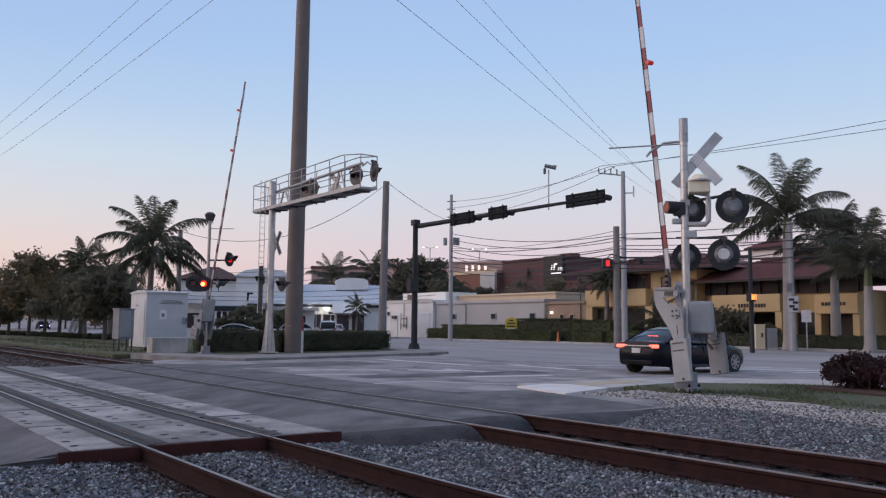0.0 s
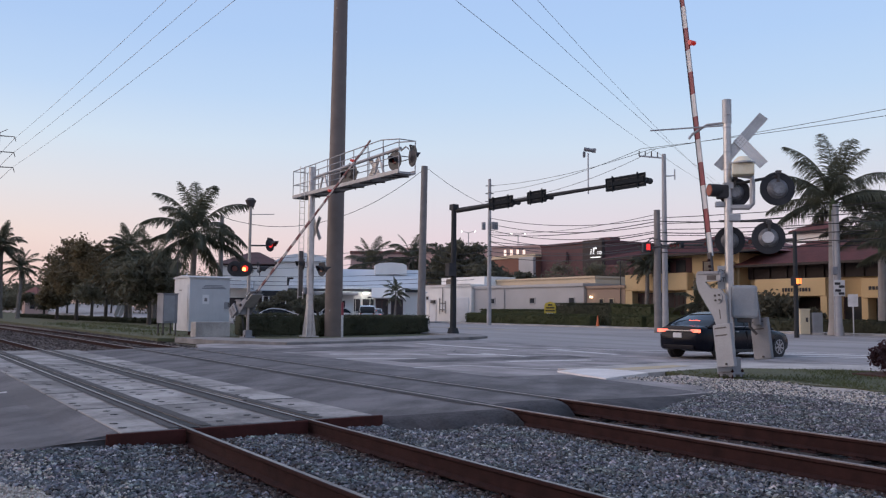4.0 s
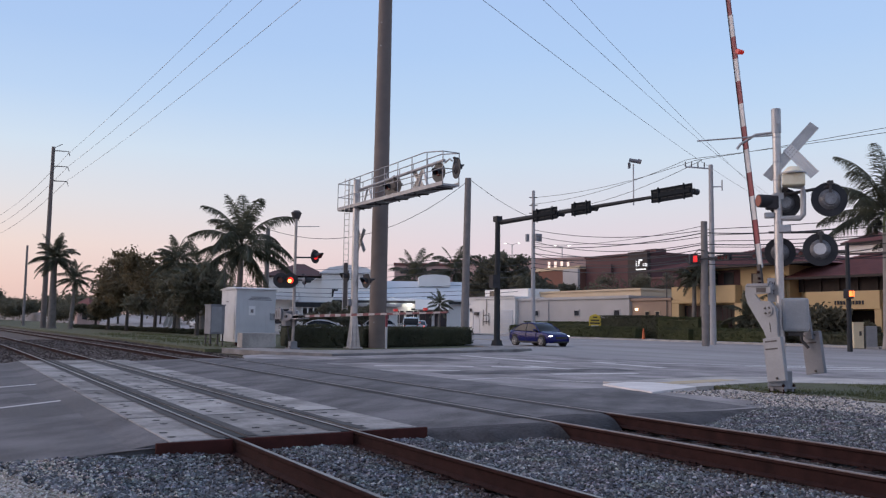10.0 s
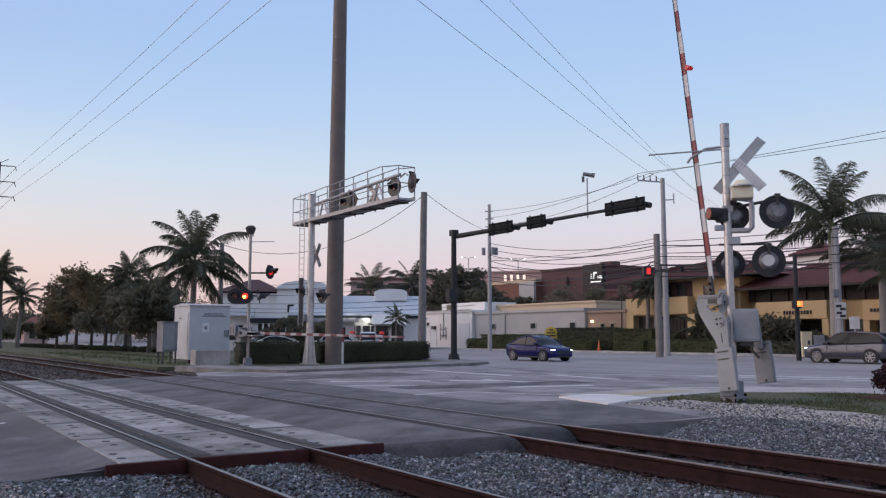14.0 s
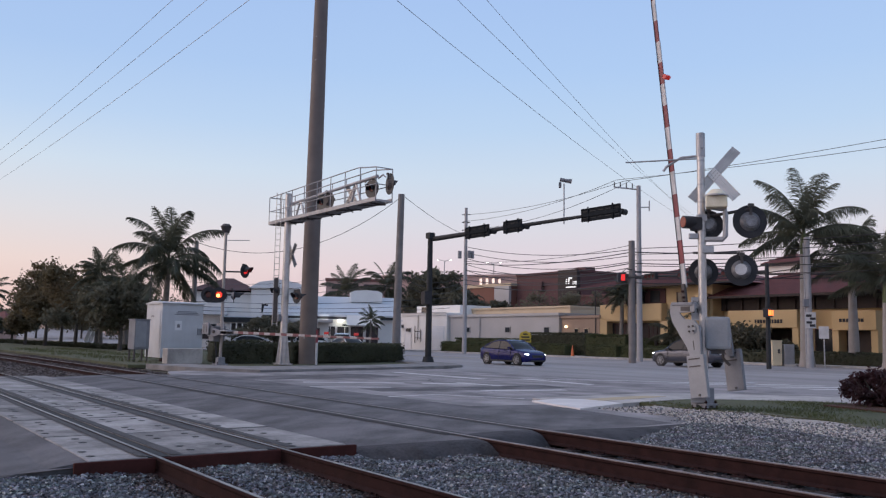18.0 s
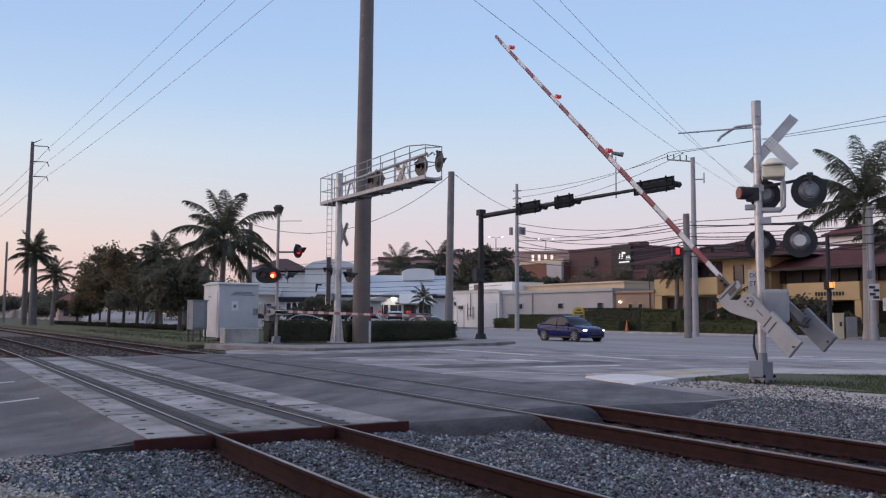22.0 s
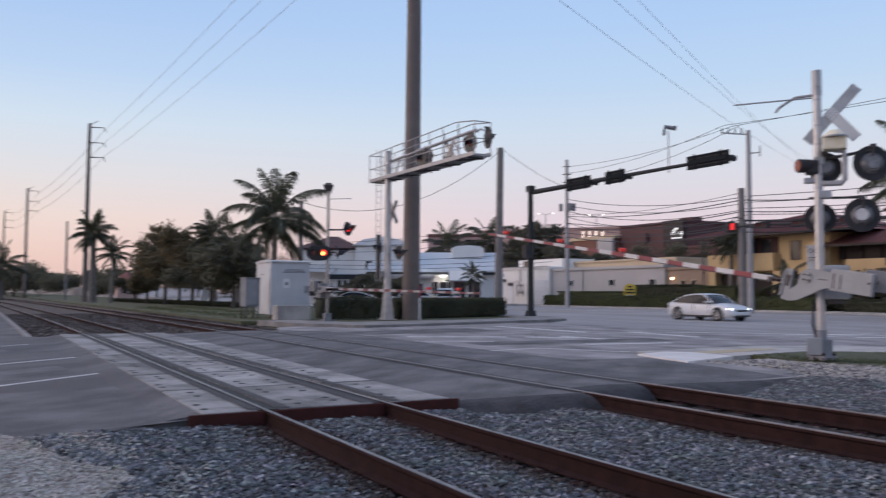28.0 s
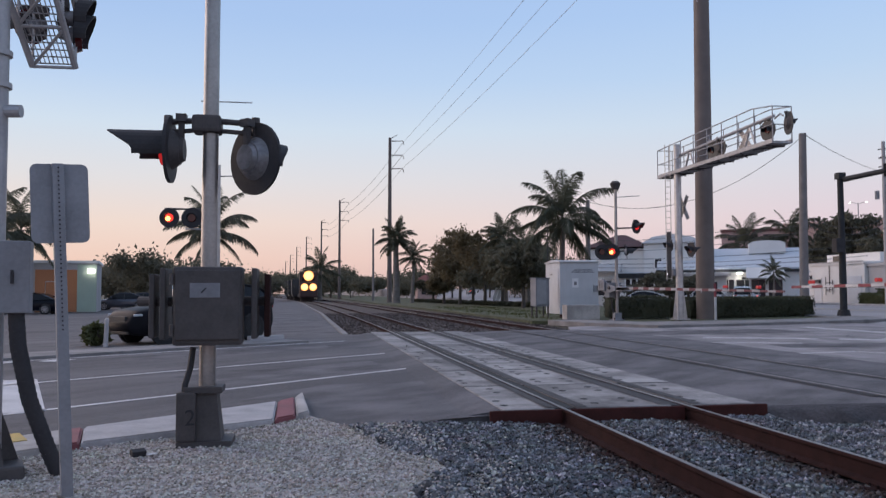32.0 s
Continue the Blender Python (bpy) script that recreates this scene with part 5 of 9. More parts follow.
for y in (-0.40, 0.38):
    cw = part("counterweight", box(N(), (-0.62, y, 0.12), (0.56, 0.07, 0.50), bevel=0.02), DULL_GREY, GATE_W, "flat grey counterweight plate")
    for q in (-0.74, -0.50):
        part("slot", box(N(), (q, y - 0.038, 0.12), (0.03, 0.008, 0.34)), DARK_CAST, cw)
part("tie_rod", tube(N(), (0.30, 0.0, 0.06), (0.22, 0.0, 0.52), 0.025, seg=8), GALV, GATE_W)
gate_arm(GATE_W, 1.15, FAR_ARM - 0.4, (0.683, 0.868), slim=0.9, red=RED_FADED, white=WHITE_FADED)
part("arm_adapter", box(N(), (0.95, 0, 0), (0.5, 0.08, 0.10)), DARK_CAST, GATE_W)

# ---- signal cabinet ----
cab = thing("signal_cabinet", pose(13.78, 44.3, -0.02), "large pale grey metal signal cabinet with a paper notice", "cabinet")
CW, CD, CH = 2.2, 2.7, 2.86
bm = N()
box(bm, (CW / 2, CD / 2, 0.16 + CH / 2), (CW, CD, CH), bevel=0.02)
part("body", bm, CABINET_PAINT, cab)
bm = N()
prism(bm, [(-0.08, -0.02), (CD + 0.08, -0.02), (CD + 0.08, 0.03), (CD / 2, 0.14), (-0.08, 0.03)], -0.06, CW + 0.06, Matrix.Translation((0, 0, CH + 0.16)) @ Matrix(((0, 0, 1, 0), (1, 0, 0, 0), (0, 1, 0, 0), (0, 0, 0, 1))))
part("roof", bm, CABINET_PAINT, cab)
bm = N()
box(bm, (-0.018, CD / 2, 1.5), (0.03, CD * 0.86, 2.3), bevel=0.008)
dr = part("door", bm, CABINET_PAINT, cab)
part("handle", box(N(), (-0.05, CD * 0.75, 1.45), (0.04, 0.03, 0.35)), DARK_CAST, dr)
bm = N()
box(bm, (CW * 0.40, -0.012, 1.86), (0.36, 0.014, 0.50))
nt = part("notice", bm, PLAIN_WHITE, cab, "white paper notice")
part("notice_mark", box(N(), (CW * 0.40, -0.022, 1.84), (0.15, 0.01, 0.18)), LENS_GREY, nt)
for i in range(3):
    part("writing_bar", box(N(), (CW * 0.60, -0.006, 2.60 - i * 0.075), (1.0 + 0.16 * i, 0.01, 0.045)), DULL_GREY, cab)
for i in range(4):
    part("foot", box(N(), (0.15 + i * 0.55, 0.2, 0.06), (0.14, 0.3, 0.2)), RUST, cab)
for k in range(9):
    part("panel_seam", box(N(), (0.2 + k * 0.21, -0.003, 1.45), (0.012, 0.008, 2.3)), CABINET_PAINT, cab)
hb2 = part("hatch", box(N(), (CW - 0.16, -0.04, 1.55), (0.26, 0.08, 0.36), bevel=0.01), GREY_PAINT, cab, "small hatch beside the corner")
part("hatch_handle", box(N(), (CW - 0.10, -0.10, 1.58), (0.03, 0.04, 0.22)), DARK_CAST, hb2)
part("vent_pipe", tube(N(), (0.25, CD * 0.5, CH + 0.2), (0.25, CD * 0.5, CH + 0.42), 0.05, seg=10), GALV, cab)
part("aerial", tube(N(), (0.1, CD - 0.1, 1.2), (0.1, CD - 0.1, 5.6), 0.02, seg=6), DARK_CAST, cab, "thin upright aerial behind the cabinet")
part("door_plate", box(N(), (-0.037, CD * 0.55, 2.35), (0.008, 0.5, 0.07)), LENS_GREY, dr)
cb = thing("concrete_block", pose(13.95, 41.3, -0.02), "grey concrete block beside the cabinet", "block")
part("block", box(N(), (0, 0, 0.34), (1.75, 0.8, 0.74), bevel=0.03), CONCRETE_SLAB, cb)
c2 = thing("small_cabinet", pose(12.62, 44.2, -0.05, 0, 0, 10), "dull grey metal equipment case behind the cabinet", "cabinet")
part("body", box(N(), (0, 0, 1.38), (0.80, 0.70, 1.50), bevel=0.02), DULL_GREY, c2)
part("door", box(N(), (-0.06, -0.36, 1.40), (0.56, 0.03, 1.32), bevel=0.008), GREY_PAINT, c2, "paler grey door of the case")
part("roof", box(N(), (0, 0, 2.15), (0.88, 0.78, 0.05), bevel=0.01), DULL_GREY, c2)
for sx in (-0.34, 0.34):
    for sy in (-0.28, 0.28):
        part("leg", box(N(), (sx, sy, 0.32), (0.07, 0.07, 0.70)), DARK_CAST, c2)

# ---- poles ----


def pole(name, x, y, h, r0, r1, material, label, lean=0.0, az=0.0, seg=20):
    p = thing(name, pose(x, y, -0.1, lean, az, 0), label, "pole", "poles along the road and railway")
    bm = N()
    tube(bm, (0, 0, 0), (0, 0, h), r0, r1, seg)
    part("shaft", bm, material, p, smooth=True)
    return p


bp = pole("transmission_pole", 20.05, 39.91, 33, 0.47, 0.30, WEATHERED_STEEL, "tall brown weathering-steel transmission pole", 0.0, 0.35)
for z in (22.6, 25.1, 27.6):
    bm = N()
    tube(bm, (0, 0, z), (2.2, -0.5, z + 0.3), 0.09, 0.05, 8)
    part("insulator_arm", bm, WEATHERED_STEEL, bp)
bm = N()
for z in (1.4, 16.3, 17.6):
    box(bm, (-0.36, -0.28, z), (0.04, 0.04, 0.06))
part("step_bolts", bm, GALV, bp)


def line_pole(x, y, h, r=0.28):
    p = pole("transmission_pole", x, y, h, r, r * 0.6, WEATHERED_STEEL, "tall dark steel line pole with short arms", 0, 0.3, 12)
    for z in (h - 4.6, h - 2.6, h - 0.4 - 0.1):
        bm = N()
        tube(bm, (0, 0, z), (1.9, 0.1, z + 0.1), 0.08, 0.05, 6)
        tube(bm, (1.9, 0.1, z + 0.1), (2.1, 0.1, z - 0.5), 0.06, 0.04, 6)
        part("insulator_arm", bm, WEATHERED_STEEL, p)
    bm = N()
    tube(bm, (0, 0, h - 0.2), (1.1, 0.1, h + 0.5), 0.05, 0.04, 6)
    part("top_arm", bm, WEATHERED_STEEL, p)
    return p


line_pole(12.2, 121.9, 24.2, 0.36)
line_pole(7.7, 190, 22.4, 0.34)
line_pole(5.0, 260, 23.6, 0.34)
line_pole(0.6, 340, 24, 0.34)
line_pole(-4, 430, 25, 0.34)
line_pole(-9, 540, 26, 0.4)
line_pole(-15, 680, 27, 0.45)
pole("wood_pole", 12.1, 149.6, 12.9, 0.22, 0.16, WOOD_POLE, "plain weathered wooden pole")
pole("wood_pole", 33.35, 52.15, 12.2, 0.30, 0.24, WOOD_POLE, "thick weathered wooden pole beside the highway", 0.0, 0.9)
pole("wood_pole", 45.6, 40.4, 8.7, 0.26, 0.22, WOOD_POLE, "short weathered wooden pole with cables")
pole("wood_pole", 20.9, 60.0, 8.3, 0.2, 0.15, WOOD_POLE, "weathered wooden pole behind the palm")
cp = pole("concrete_pole", 49.7, 43.3, 13.6, 0.24, 0.16, CONC_POLE, "grey concrete utility pole with a crossarm")
bm = N()
tube(bm, (0.0, 0.0, 13.3), (-1.15, 1.45, 13.55), 0.06, 0.06, 8)
part("crossarm", bm, GALV, cp)
for k in range(4):
    bm = N()
    q = 0.25 + 0.25 * k
    tube(bm, (-1.15 * q, 1.45 * q, 13.35 + 0.2 * q), (-1.15 * q, 1.45 * q, 13.75 + 0.2 * q), 0.05, 0.04, 8)
    part("insulator", bm, DARK_CAST, cp)
bm = N()
tube(bm, (0, 0, 11.9), (0.5, -0.62, 11.9), 0.05, 0.04, 8)
tube(bm, (0.5, -0.62, 11.6), (0.5, -0.62, 12.4), 0.05, 0.05, 8)
part("switch_arm", bm, GALV, cp)
fp = pole("concrete_pole", 51.4, 67.6, 14.9, 0.24, 0.15, CONC_POLE, "grey concrete utility pole with transformers")
for k, (dx, dy) in enumerate(((0.5, -0.45), (-0.45, 0.4), (0.0, -0.55))):
    bm = N()
    tube(bm, (dx, dy, 9.7), (dx, dy, 10.45), 0.2, 0.2, 14)
    part("transformer", bm, POST_STEEL, fp)
bm = N()
for z in (12.6, 13.4, 14.2):
    tube(bm, (-0.3, 0.3, z), (0.3, -0.3, z), 0.05, seg=8)
part("insulators", bm, DARK_CAST, fp)

# traffic signal mast arm
ta = thing("traffic_signal", pose(28.1, 40.42, 0.0), "black mast-arm traffic signal with louvred heads and a camera", "traffic light")
bm = N()
tube(bm, (0, 0, 0.3), (0, 0, 7.55), 0.19, 0.15, 16)
tube(bm, (0, 0, 0), (0, 0, 0.35), 0.36, 0.28, 16)
box(bm, (0, 0, 7.45), (0.4, 0.4, 0.34))
part("pole", bm, DARK_GREEN, ta)
ARM_A, ARM_B = Vector((0.1, -0.2, 7.25)), Vector((2.2, -12.95, 7.70))
bm = N()
tube(bm, ARM_A, ARM_B, 0.15, 0.07, 14)
part("arm", bm, DARK_GREEN, ta)
for k, ln in ((0.285, 1.75), (0.485, 1.25), (0.92, 2.25)):
    c = ARM_A.lerp(ARM_B, k)
    d = (ARM_B - ARM_A).normalized()
    bm = N()
    m = Matrix.Rotation(math.atan2(d.y, d.x), 4, "Z") @ Matrix.Rotation(-math.asin(d.z), 4, "Y")
    box(bm, c + Vector((-0.16, 0, 0.0)), (ln, 0.05, 0.66), 0, m, 0.0)
    hd = part("backplate", bm, HEAD_BLACK, ta, "black louvred backplate")
    bm = N()
    nn = max(3, int(round(ln / 0.42)))
    for i in range(nn):
        q = c + d * (ln * (i + 0.5) / nn - ln / 2) + Vector((0.2, 0.03, 0))
        tube(bm, q, q + Vector((0.34, 0.05, 0)), 0.15, 0.15, 12, True)
    part("signal_sections", bm, DARK_GREEN, hd)
    bm = N()
    for z in (-0.30, 0.30):
        box(bm, c + Vector((-0.20, 0, z)), (ln + 0.04, 0.03, 0.05), 0, m)
    for e in (-1, 1):
        box(bm, c + d * (e * ln / 2) - Vector((0.20, 0, 0)), (0.05, 0.03, 0.62), 0, m)
    part("louvre_frame", bm, HEAD_BLACK, hd)
    for row in (-0.17, 0.17):
        for i in range(nn):
            q = c + d * (ln * (i + 0.5) / nn - ln / 2) + Vector((-0.20, 0, row))
            part("louvre", box(N(), q, (ln / nn * 0.72, 0.012, 0.05), 0, m), DARK_GREEN, hd)
    part("section_back", box(N(), c - Vector((0.21, 0, 0)), (ln * 0.94, 0.07, 0.20), 0, m, 0.02), HEAD_BLACK, hd)
    for e in (-0.32, 0.32):
        part("clamp", box(N(), c + d * (e * ln) - Vector((0.22, 0, 0)), (0.06, 0.08, 0.78), 0, m, 0.01), HEAD_BLACK, hd)
CC = ARM_A.lerp(ARM_B, 0.735)
bm = N()
tube(bm, CC + Vector((0, 0, -0.25)), CC + Vector((0, 0, 1.85)), 0.035, seg=8)
part("camera_post", bm, GALV, ta)
bm = N()
tube(bm, CC + Vector((-0.14, 0.14, 2.06)), CC + Vector((0.16, -0.20, 1.96)), 0.10, 0.10, 14)
tube(bm, CC + Vector((0.14, -0.18, 1.98)), CC + Vector((0.24, -0.30, 1.94)), 0.12, 0.12, 14, True)
box(bm, CC + Vector((0.12, 0.42, 1.85)), (0.14, 0.2, 0.3), -40, None, 0.04)
part("video_camera", bm, LENS_GREY, ta, "small grey traffic camera")
bm = N()
box(bm, (-0.3, -0.15, 3.75), (0.5, 0.4, 0.75))
part("pedestrian_head", bm, BLACK, ta)

# ---- overhead wires ----


def wire(a, b, sag, r, material, label, n=14):
    a, b = Vector(a), Vector(b)
    bm = N()
    pts = []
    for i in range(n + 1):
        k = i / n
        p = a.lerp(b, k)
        p.z -= sag * 4 * k * (1 - k)
        pts.append(p)
    pipe(bm, pts, r, 5)
    w = tagged(part("overhead_wire", bm, material), label, "wire", "overhead wires")
    return w


WL = "thin grey overhead power line"
for z0, z1 in ((23.8, 19.7), (26.4, 21.6), (29.0, 23.4)):
    wire((20.9, 39.6, z0), (14.2, 122, z1), 0.6, 0.018, WIRE_FAR, WL)
    wire((14.2, 122, z1), (9.7, 190, z1 - 2.0), 0.8, 0.03, WIRE_FAR, WL, 8)
    wire((9.7, 190, z1 - 2.0), (7.0, 260, z1 - 1.0), 0.8, 0.03, WIRE_FAR, WL, 8)
for z0, z1 in ((22.6, 24.0), (26.6, 25.6), (29.6, 24.6)):
    wire((20.9, 39.6, z0), (FAR_W[0], FAR_W[1], z1), 1.0, 0.02, WIRE_FAR, WL)
WB = "black service cable between poles"
wire((49.0, 44.2, 13.9), (51.4, 67.6, 14.1), 0.5, 0.02, WIRE, WB)
wire((48.6, 44.6, 14.0), (51.2, 67.8, 13.4), 0.6, 0.02, WIRE, WB)
wire((49.3, 43.8, 13.9), (51.4, 67.6, 12.6), 0.9, 0.02, WIRE, WB)
wire((49.0, 44.2, 13.9), (58.0, -10, 17.0), 0.8, 0.02, WIRE, WB)
wire((48.6, 44.6, 14.0), (58.6, -10, 15.4), 0.8, 0.02, WIRE, WB)
for i, (z0, z1, z2, sg) in enumerate(((8.3, 7.6, 8.4, 0.5), (7.6, 6.8, 7.6, 0.6), (7.1, 6.2, 7.3, 0.4), (6.6, 5.7, 6.8, 0.5), (6.2, 5.4, 6.3, 0.6))):
    wire((51.4, 67.6, z0 + 0.8), (45.6, 40.4, z1 + 0.2), sg, 0.036, WIRE, WB)
    wire((45.6, 40.4, z1 + 0.2), (54.2, 32.0, z2), 0.3, 0.036, WIRE, WB)
    wire((54.2, 32.0, z2), (56, -5, z2 + 0.3), 0.5, 0.036, WIRE, WB)
wire((51.4, 67.6, 9.3), (45.6, 40.4, 8.3), 0.5, 0.02, WIRE, WB)
wire((33.6, 52.0, 12.0), (51.4, 67.6, 12.0), 0.3, 0.02, WIRE, WB)
wire((33.6, 52.0, 12.0), (20.9, 60.0, 8.1), 2.2, 0.02, WIRE, WB)
for z0, z1 in ((5.0, 5.6), (4.5, 4.9), (4.1, 4.4)):
    wire((29.5, 89.5, z0), (57.5, 78.5, z1 + 0.6), 0.5, 0.026, WIRE, WB)
for z in (5.4, 4.9, 4.4):
    wire((33.6, 52.0, z + 1.0), (30, 95, z + 2.2), 0.8, 0.02, WIRE, WB)
    wire((33.6, 52.0, z + 1.0), (51.4, 67.6, z + 2.6), 0.9, 0.02, WIRE, WB)
for i in range(5):
    wire((49.7, 43.3, 8.6 - 0.45 * i), (51.4, 67.6, 10.8 - 0.6 * i), 0.7 + 0.1 * i, 0.03, WIRE, WB)
    wire((49.7, 43.3, 8.6 - 0.45 * i), (56.5, 8, 9.4 - 0.5 * i), 0.5 + 0.1 * i, 0.03, WIRE, WB)
for dx, dz in ((-0.3, 0), (0.2, 0.25)):
    wire((45.6, 40.4, 6.1 + dz), (60, 20, 6.4 + dz), 0.4, 0.03, WIRE, WB)


# ---- vegetation ----
def thin_leaf(m, k=0.4):
    """Lets part of the light through the leaf."""
    n, l = m.node_tree.nodes, m.node_tree.links
    p, out = n["Principled BSDF"], n["Material Output"]
    tr, mx = n.new("ShaderNodeBsdfTranslucent"), n.new("ShaderNodeMixShader")
    l.new(p.inputs["Base Color"].links[0].from_socket, tr.inputs["Color"])
    mx.inputs[0].default_value = k
    l.new(p.outputs[0], mx.inputs[1])
    l.new(tr.outputs[0], mx.inputs[2])
    l.new(mx.outputs[0], out.inputs["Surface"])
    return m


FROND = mat("palm_frond", (0.125, 0.13, 0.085), (0.058, 0.062, 0.044), 0.6, 0, 1.5, 20)
thin_leaf(FROND)
PALM_TRUNK = mat("palm_trunk", (0.22, 0.19, 0.17), (0.13, 0.115, 0.10), 0.9, 0, 3, 12, 0.4, 25)
ROYAL_TRUNK = mat("pale_royal_trunk", (0.34, 0.31, 0.29), (0.24, 0.215, 0.20), 0.85, 0, 1.2, 14, 0.25, 25)
CROWNSHAFT = mat("green_crownshaft", (0.10, 0.13, 0.05), (0.07, 0.09, 0.035), 0.5, 0, 2, 20)
BARK = mat("bark", (0.10, 0.085, 0.07), (0.055, 0.045, 0.04), 0.9, 0, 3, 25, 0.5, 30)


def leafmat(name, a, b):
    return thin_leaf(mat(name, a, b, 0.65, 0, 0.8, 9))


LEAF = leafmat("tree_leaves", (0.165, 0.155, 0.105), (0.078, 0.075, 0.054))
LEAF_OLIVE = leafmat("olive_leaves", (0.21, 0.165, 0.092), (0.092, 0.076, 0.048))
LEAF_HEDGE = leafmat("hedge_leaves", (0.112, 0.125, 0.05), (0.052, 0.06, 0.026))
LEAF_DARK = leafmat("dark_hedge_leaves", (0.094, 0.099, 0.056), (0.047, 0.05, 0.032))
LEAF_RED = leafmat("purple_leaves", (0.085, 0.030, 0.034), (0.030, 0.014, 0.016))
rng = np.random.default_rng(7)


def leaves(name, centres, size, material, parent, flatness=0.0):
    """Small bent leaf cards round the given points, one mesh."""
    n = len(centres)
    d = rng.normal(size=(n, 3))
    d /= np.linalg.norm(d, axis=1)[:, None]
    e = rng.normal(size=(n, 3))
    e -= d * (e * d).sum(1)[:, None]
    e /= np.linalg.norm(e, axis=1)[:, None]
    s = size * rng.uniform(0.6, 1.4, (n, 1))
    a, b = d * s, e * s * 0.45
    nrm = np.cross(d, e) * s * 0.18
    v = np.stack([centres - a, centres - b * 1.0 + nrm, centres + a, centres + b * 1.0 + nrm], 1).reshape(-1, 3)
    q = np.arange(n)[:, None] * 4
    f = np.concatenate([q + [[0, 1, 2]], q + [[0, 2, 3]]])
    return raw(name, v.tolist(), f.tolist(), material, parent)


def frond_mesh(length, rise0, bow, leaf, material, pairs=44, hang=0.6, breeze=0.0, width=0.018):
    """A feather frond that leaves the trunk at rise0 degrees and bows down by bow degrees along its length."""
    v, f = [], []
    prev = None
    c = np.zeros(3)
    for i in range(pairs + 1):
        k = i / pairs
        a = radians(rise0 - bow * k ** 1.25)
        t = np.array([math.cos(a), 0, math.sin(a)])
        c = c + t * (length / pairs) + np.array([0, breeze * k * length / pairs, 0])
        w = 0.035 * (1 - k) + 0.006
        ring = len(v)
        v += [c + [0, w, 0], c + [0, -w, 0], c + [0, 0, w * 1.2]]
        if prev is not None:
            for p, q in ((0, 1), (1, 2), (2, 0)):
                f.append([prev + p, prev + q, ring + q, ring + p])
        prev = ring
        if k > 0.12:
            ll = leaf * (math.sin(math.pi * min(1, 0.15 + 0.83 * k)) ** 0.5 + 0.1)
            for s in (-1, 1):
                d = t * (0.55 + rng.uniform(-0.15, 0.15)) + np.array([0, s * rng.uniform(0.45, 0.85) + breeze, -hang + rng.uniform(-0.25, 0.3)])
                d = d / np.linalg.norm(d) * ll * rng.uniform(0.7, 1.1)
                q = len(v)
                bw = t * width * (length / 3)
                sag = np.array([0, 0, -0.22 * ll])
                v += [c - bw, c + bw, c + d * 0.55 + bw * 1.1, c + d + sag, c + d * 0.55 - bw * 1.1]
                f.append([q, q + 1, q + 2, q + 3, q + 4])
    me = bpy.data.meshes.new("frond")
    me.from_pydata([tuple(p) for p in v], [], f)
    me.materials.append(material)
    return me


FRONDS = [frond_mesh(3.4, r, b, 0.70, FROND, 88, h, 0.05) for r, b, h in ((86, 42, 0.25), (78, 70, 0.4), (64, 78, 0.5), (48, 82, 0.6), (30, 80, 0.7), (12, 66, 0.75), (-8, 52, 0.75), (-30, 40, 0.6))]
ROYALS = [frond_mesh(3.4, r, b, 0.74, FROND, 110, h + 0.2, 0.0, 0.013) for r, b, h in ((84, 40, 0.1), (74, 62, 0.25), (62, 74, 0.4), (48, 76, 0.5), (34, 70, 0.6), (20, 60, 0.65), (6, 50, 0.7))]


def palm(x, y, h, spread, label, n=18, trunk=0.2, royal=False, lean=0.0, seed=1, z=-0.05):
    rs = random.Random(seed)
    p = thing("palm_tree", pose(x, y, z, lean, 0, rs.uniform(0, 360)), label, "palm", "palm trees")
    bm = N()
    nseg = 9
    pts = [(0.05 * math.sin(i * 0.7) * (1 - royal), 0, h * i / nseg) for i in range(nseg + 1)]
    rad = [trunk * (1.25 - 0.45 * i / nseg + (0.25 if i == 0 else 0)) for i in range(nseg + 1)]
    pipe(bm, pts, rad, 12)
    tr = part("trunk", bm, ROYAL_TRUNK if royal else PALM_TRUNK, p, smooth=True)
    top = h
    if royal:
        bm = N()
        pipe(bm, [(0, 0, h - 0.05), (0, 0, h + 0.5), (0, 0, h + 1.3), (0, 0, h + 1.7)], [trunk * 0.8, trunk * 0.78, trunk * 0.5, trunk * 0.25], 12)
        part("crownshaft", bm, CROWNSHAFT, p, "smooth green crownshaft", smooth=True)
        part("spear_leaf", tube(N(), (0, 0, h + 1.5), (0.05, 0, h + 1.7 + spread * 0.75), 0.04, 0.008, 6), FROND, p)
        top = h + 1.45
    kinds = ROYALS if royal else FRONDS
    for i in range(n):
        k = (i + 0.5) / n
        me = kinds[min(len(kinds) - 1, int(k * len(kinds)))]
        ob = new("frond", me)
        ob.parent = p
        s = spread / 3.4 * rs.uniform(0.88, 1.15)
        ob.matrix_basis = Matrix.Translation((0, 0, top - 0.25 * k)) @ pose(0, 0, 0, 0, 0, i * 137.5 + rs.uniform(-20, 20)) @ pose(0, 0, 0, rs.uniform(-14, 14), rs.uniform(-7, 7), 0) @ Matrix.Diagonal((s, s, s, 1))
    return p


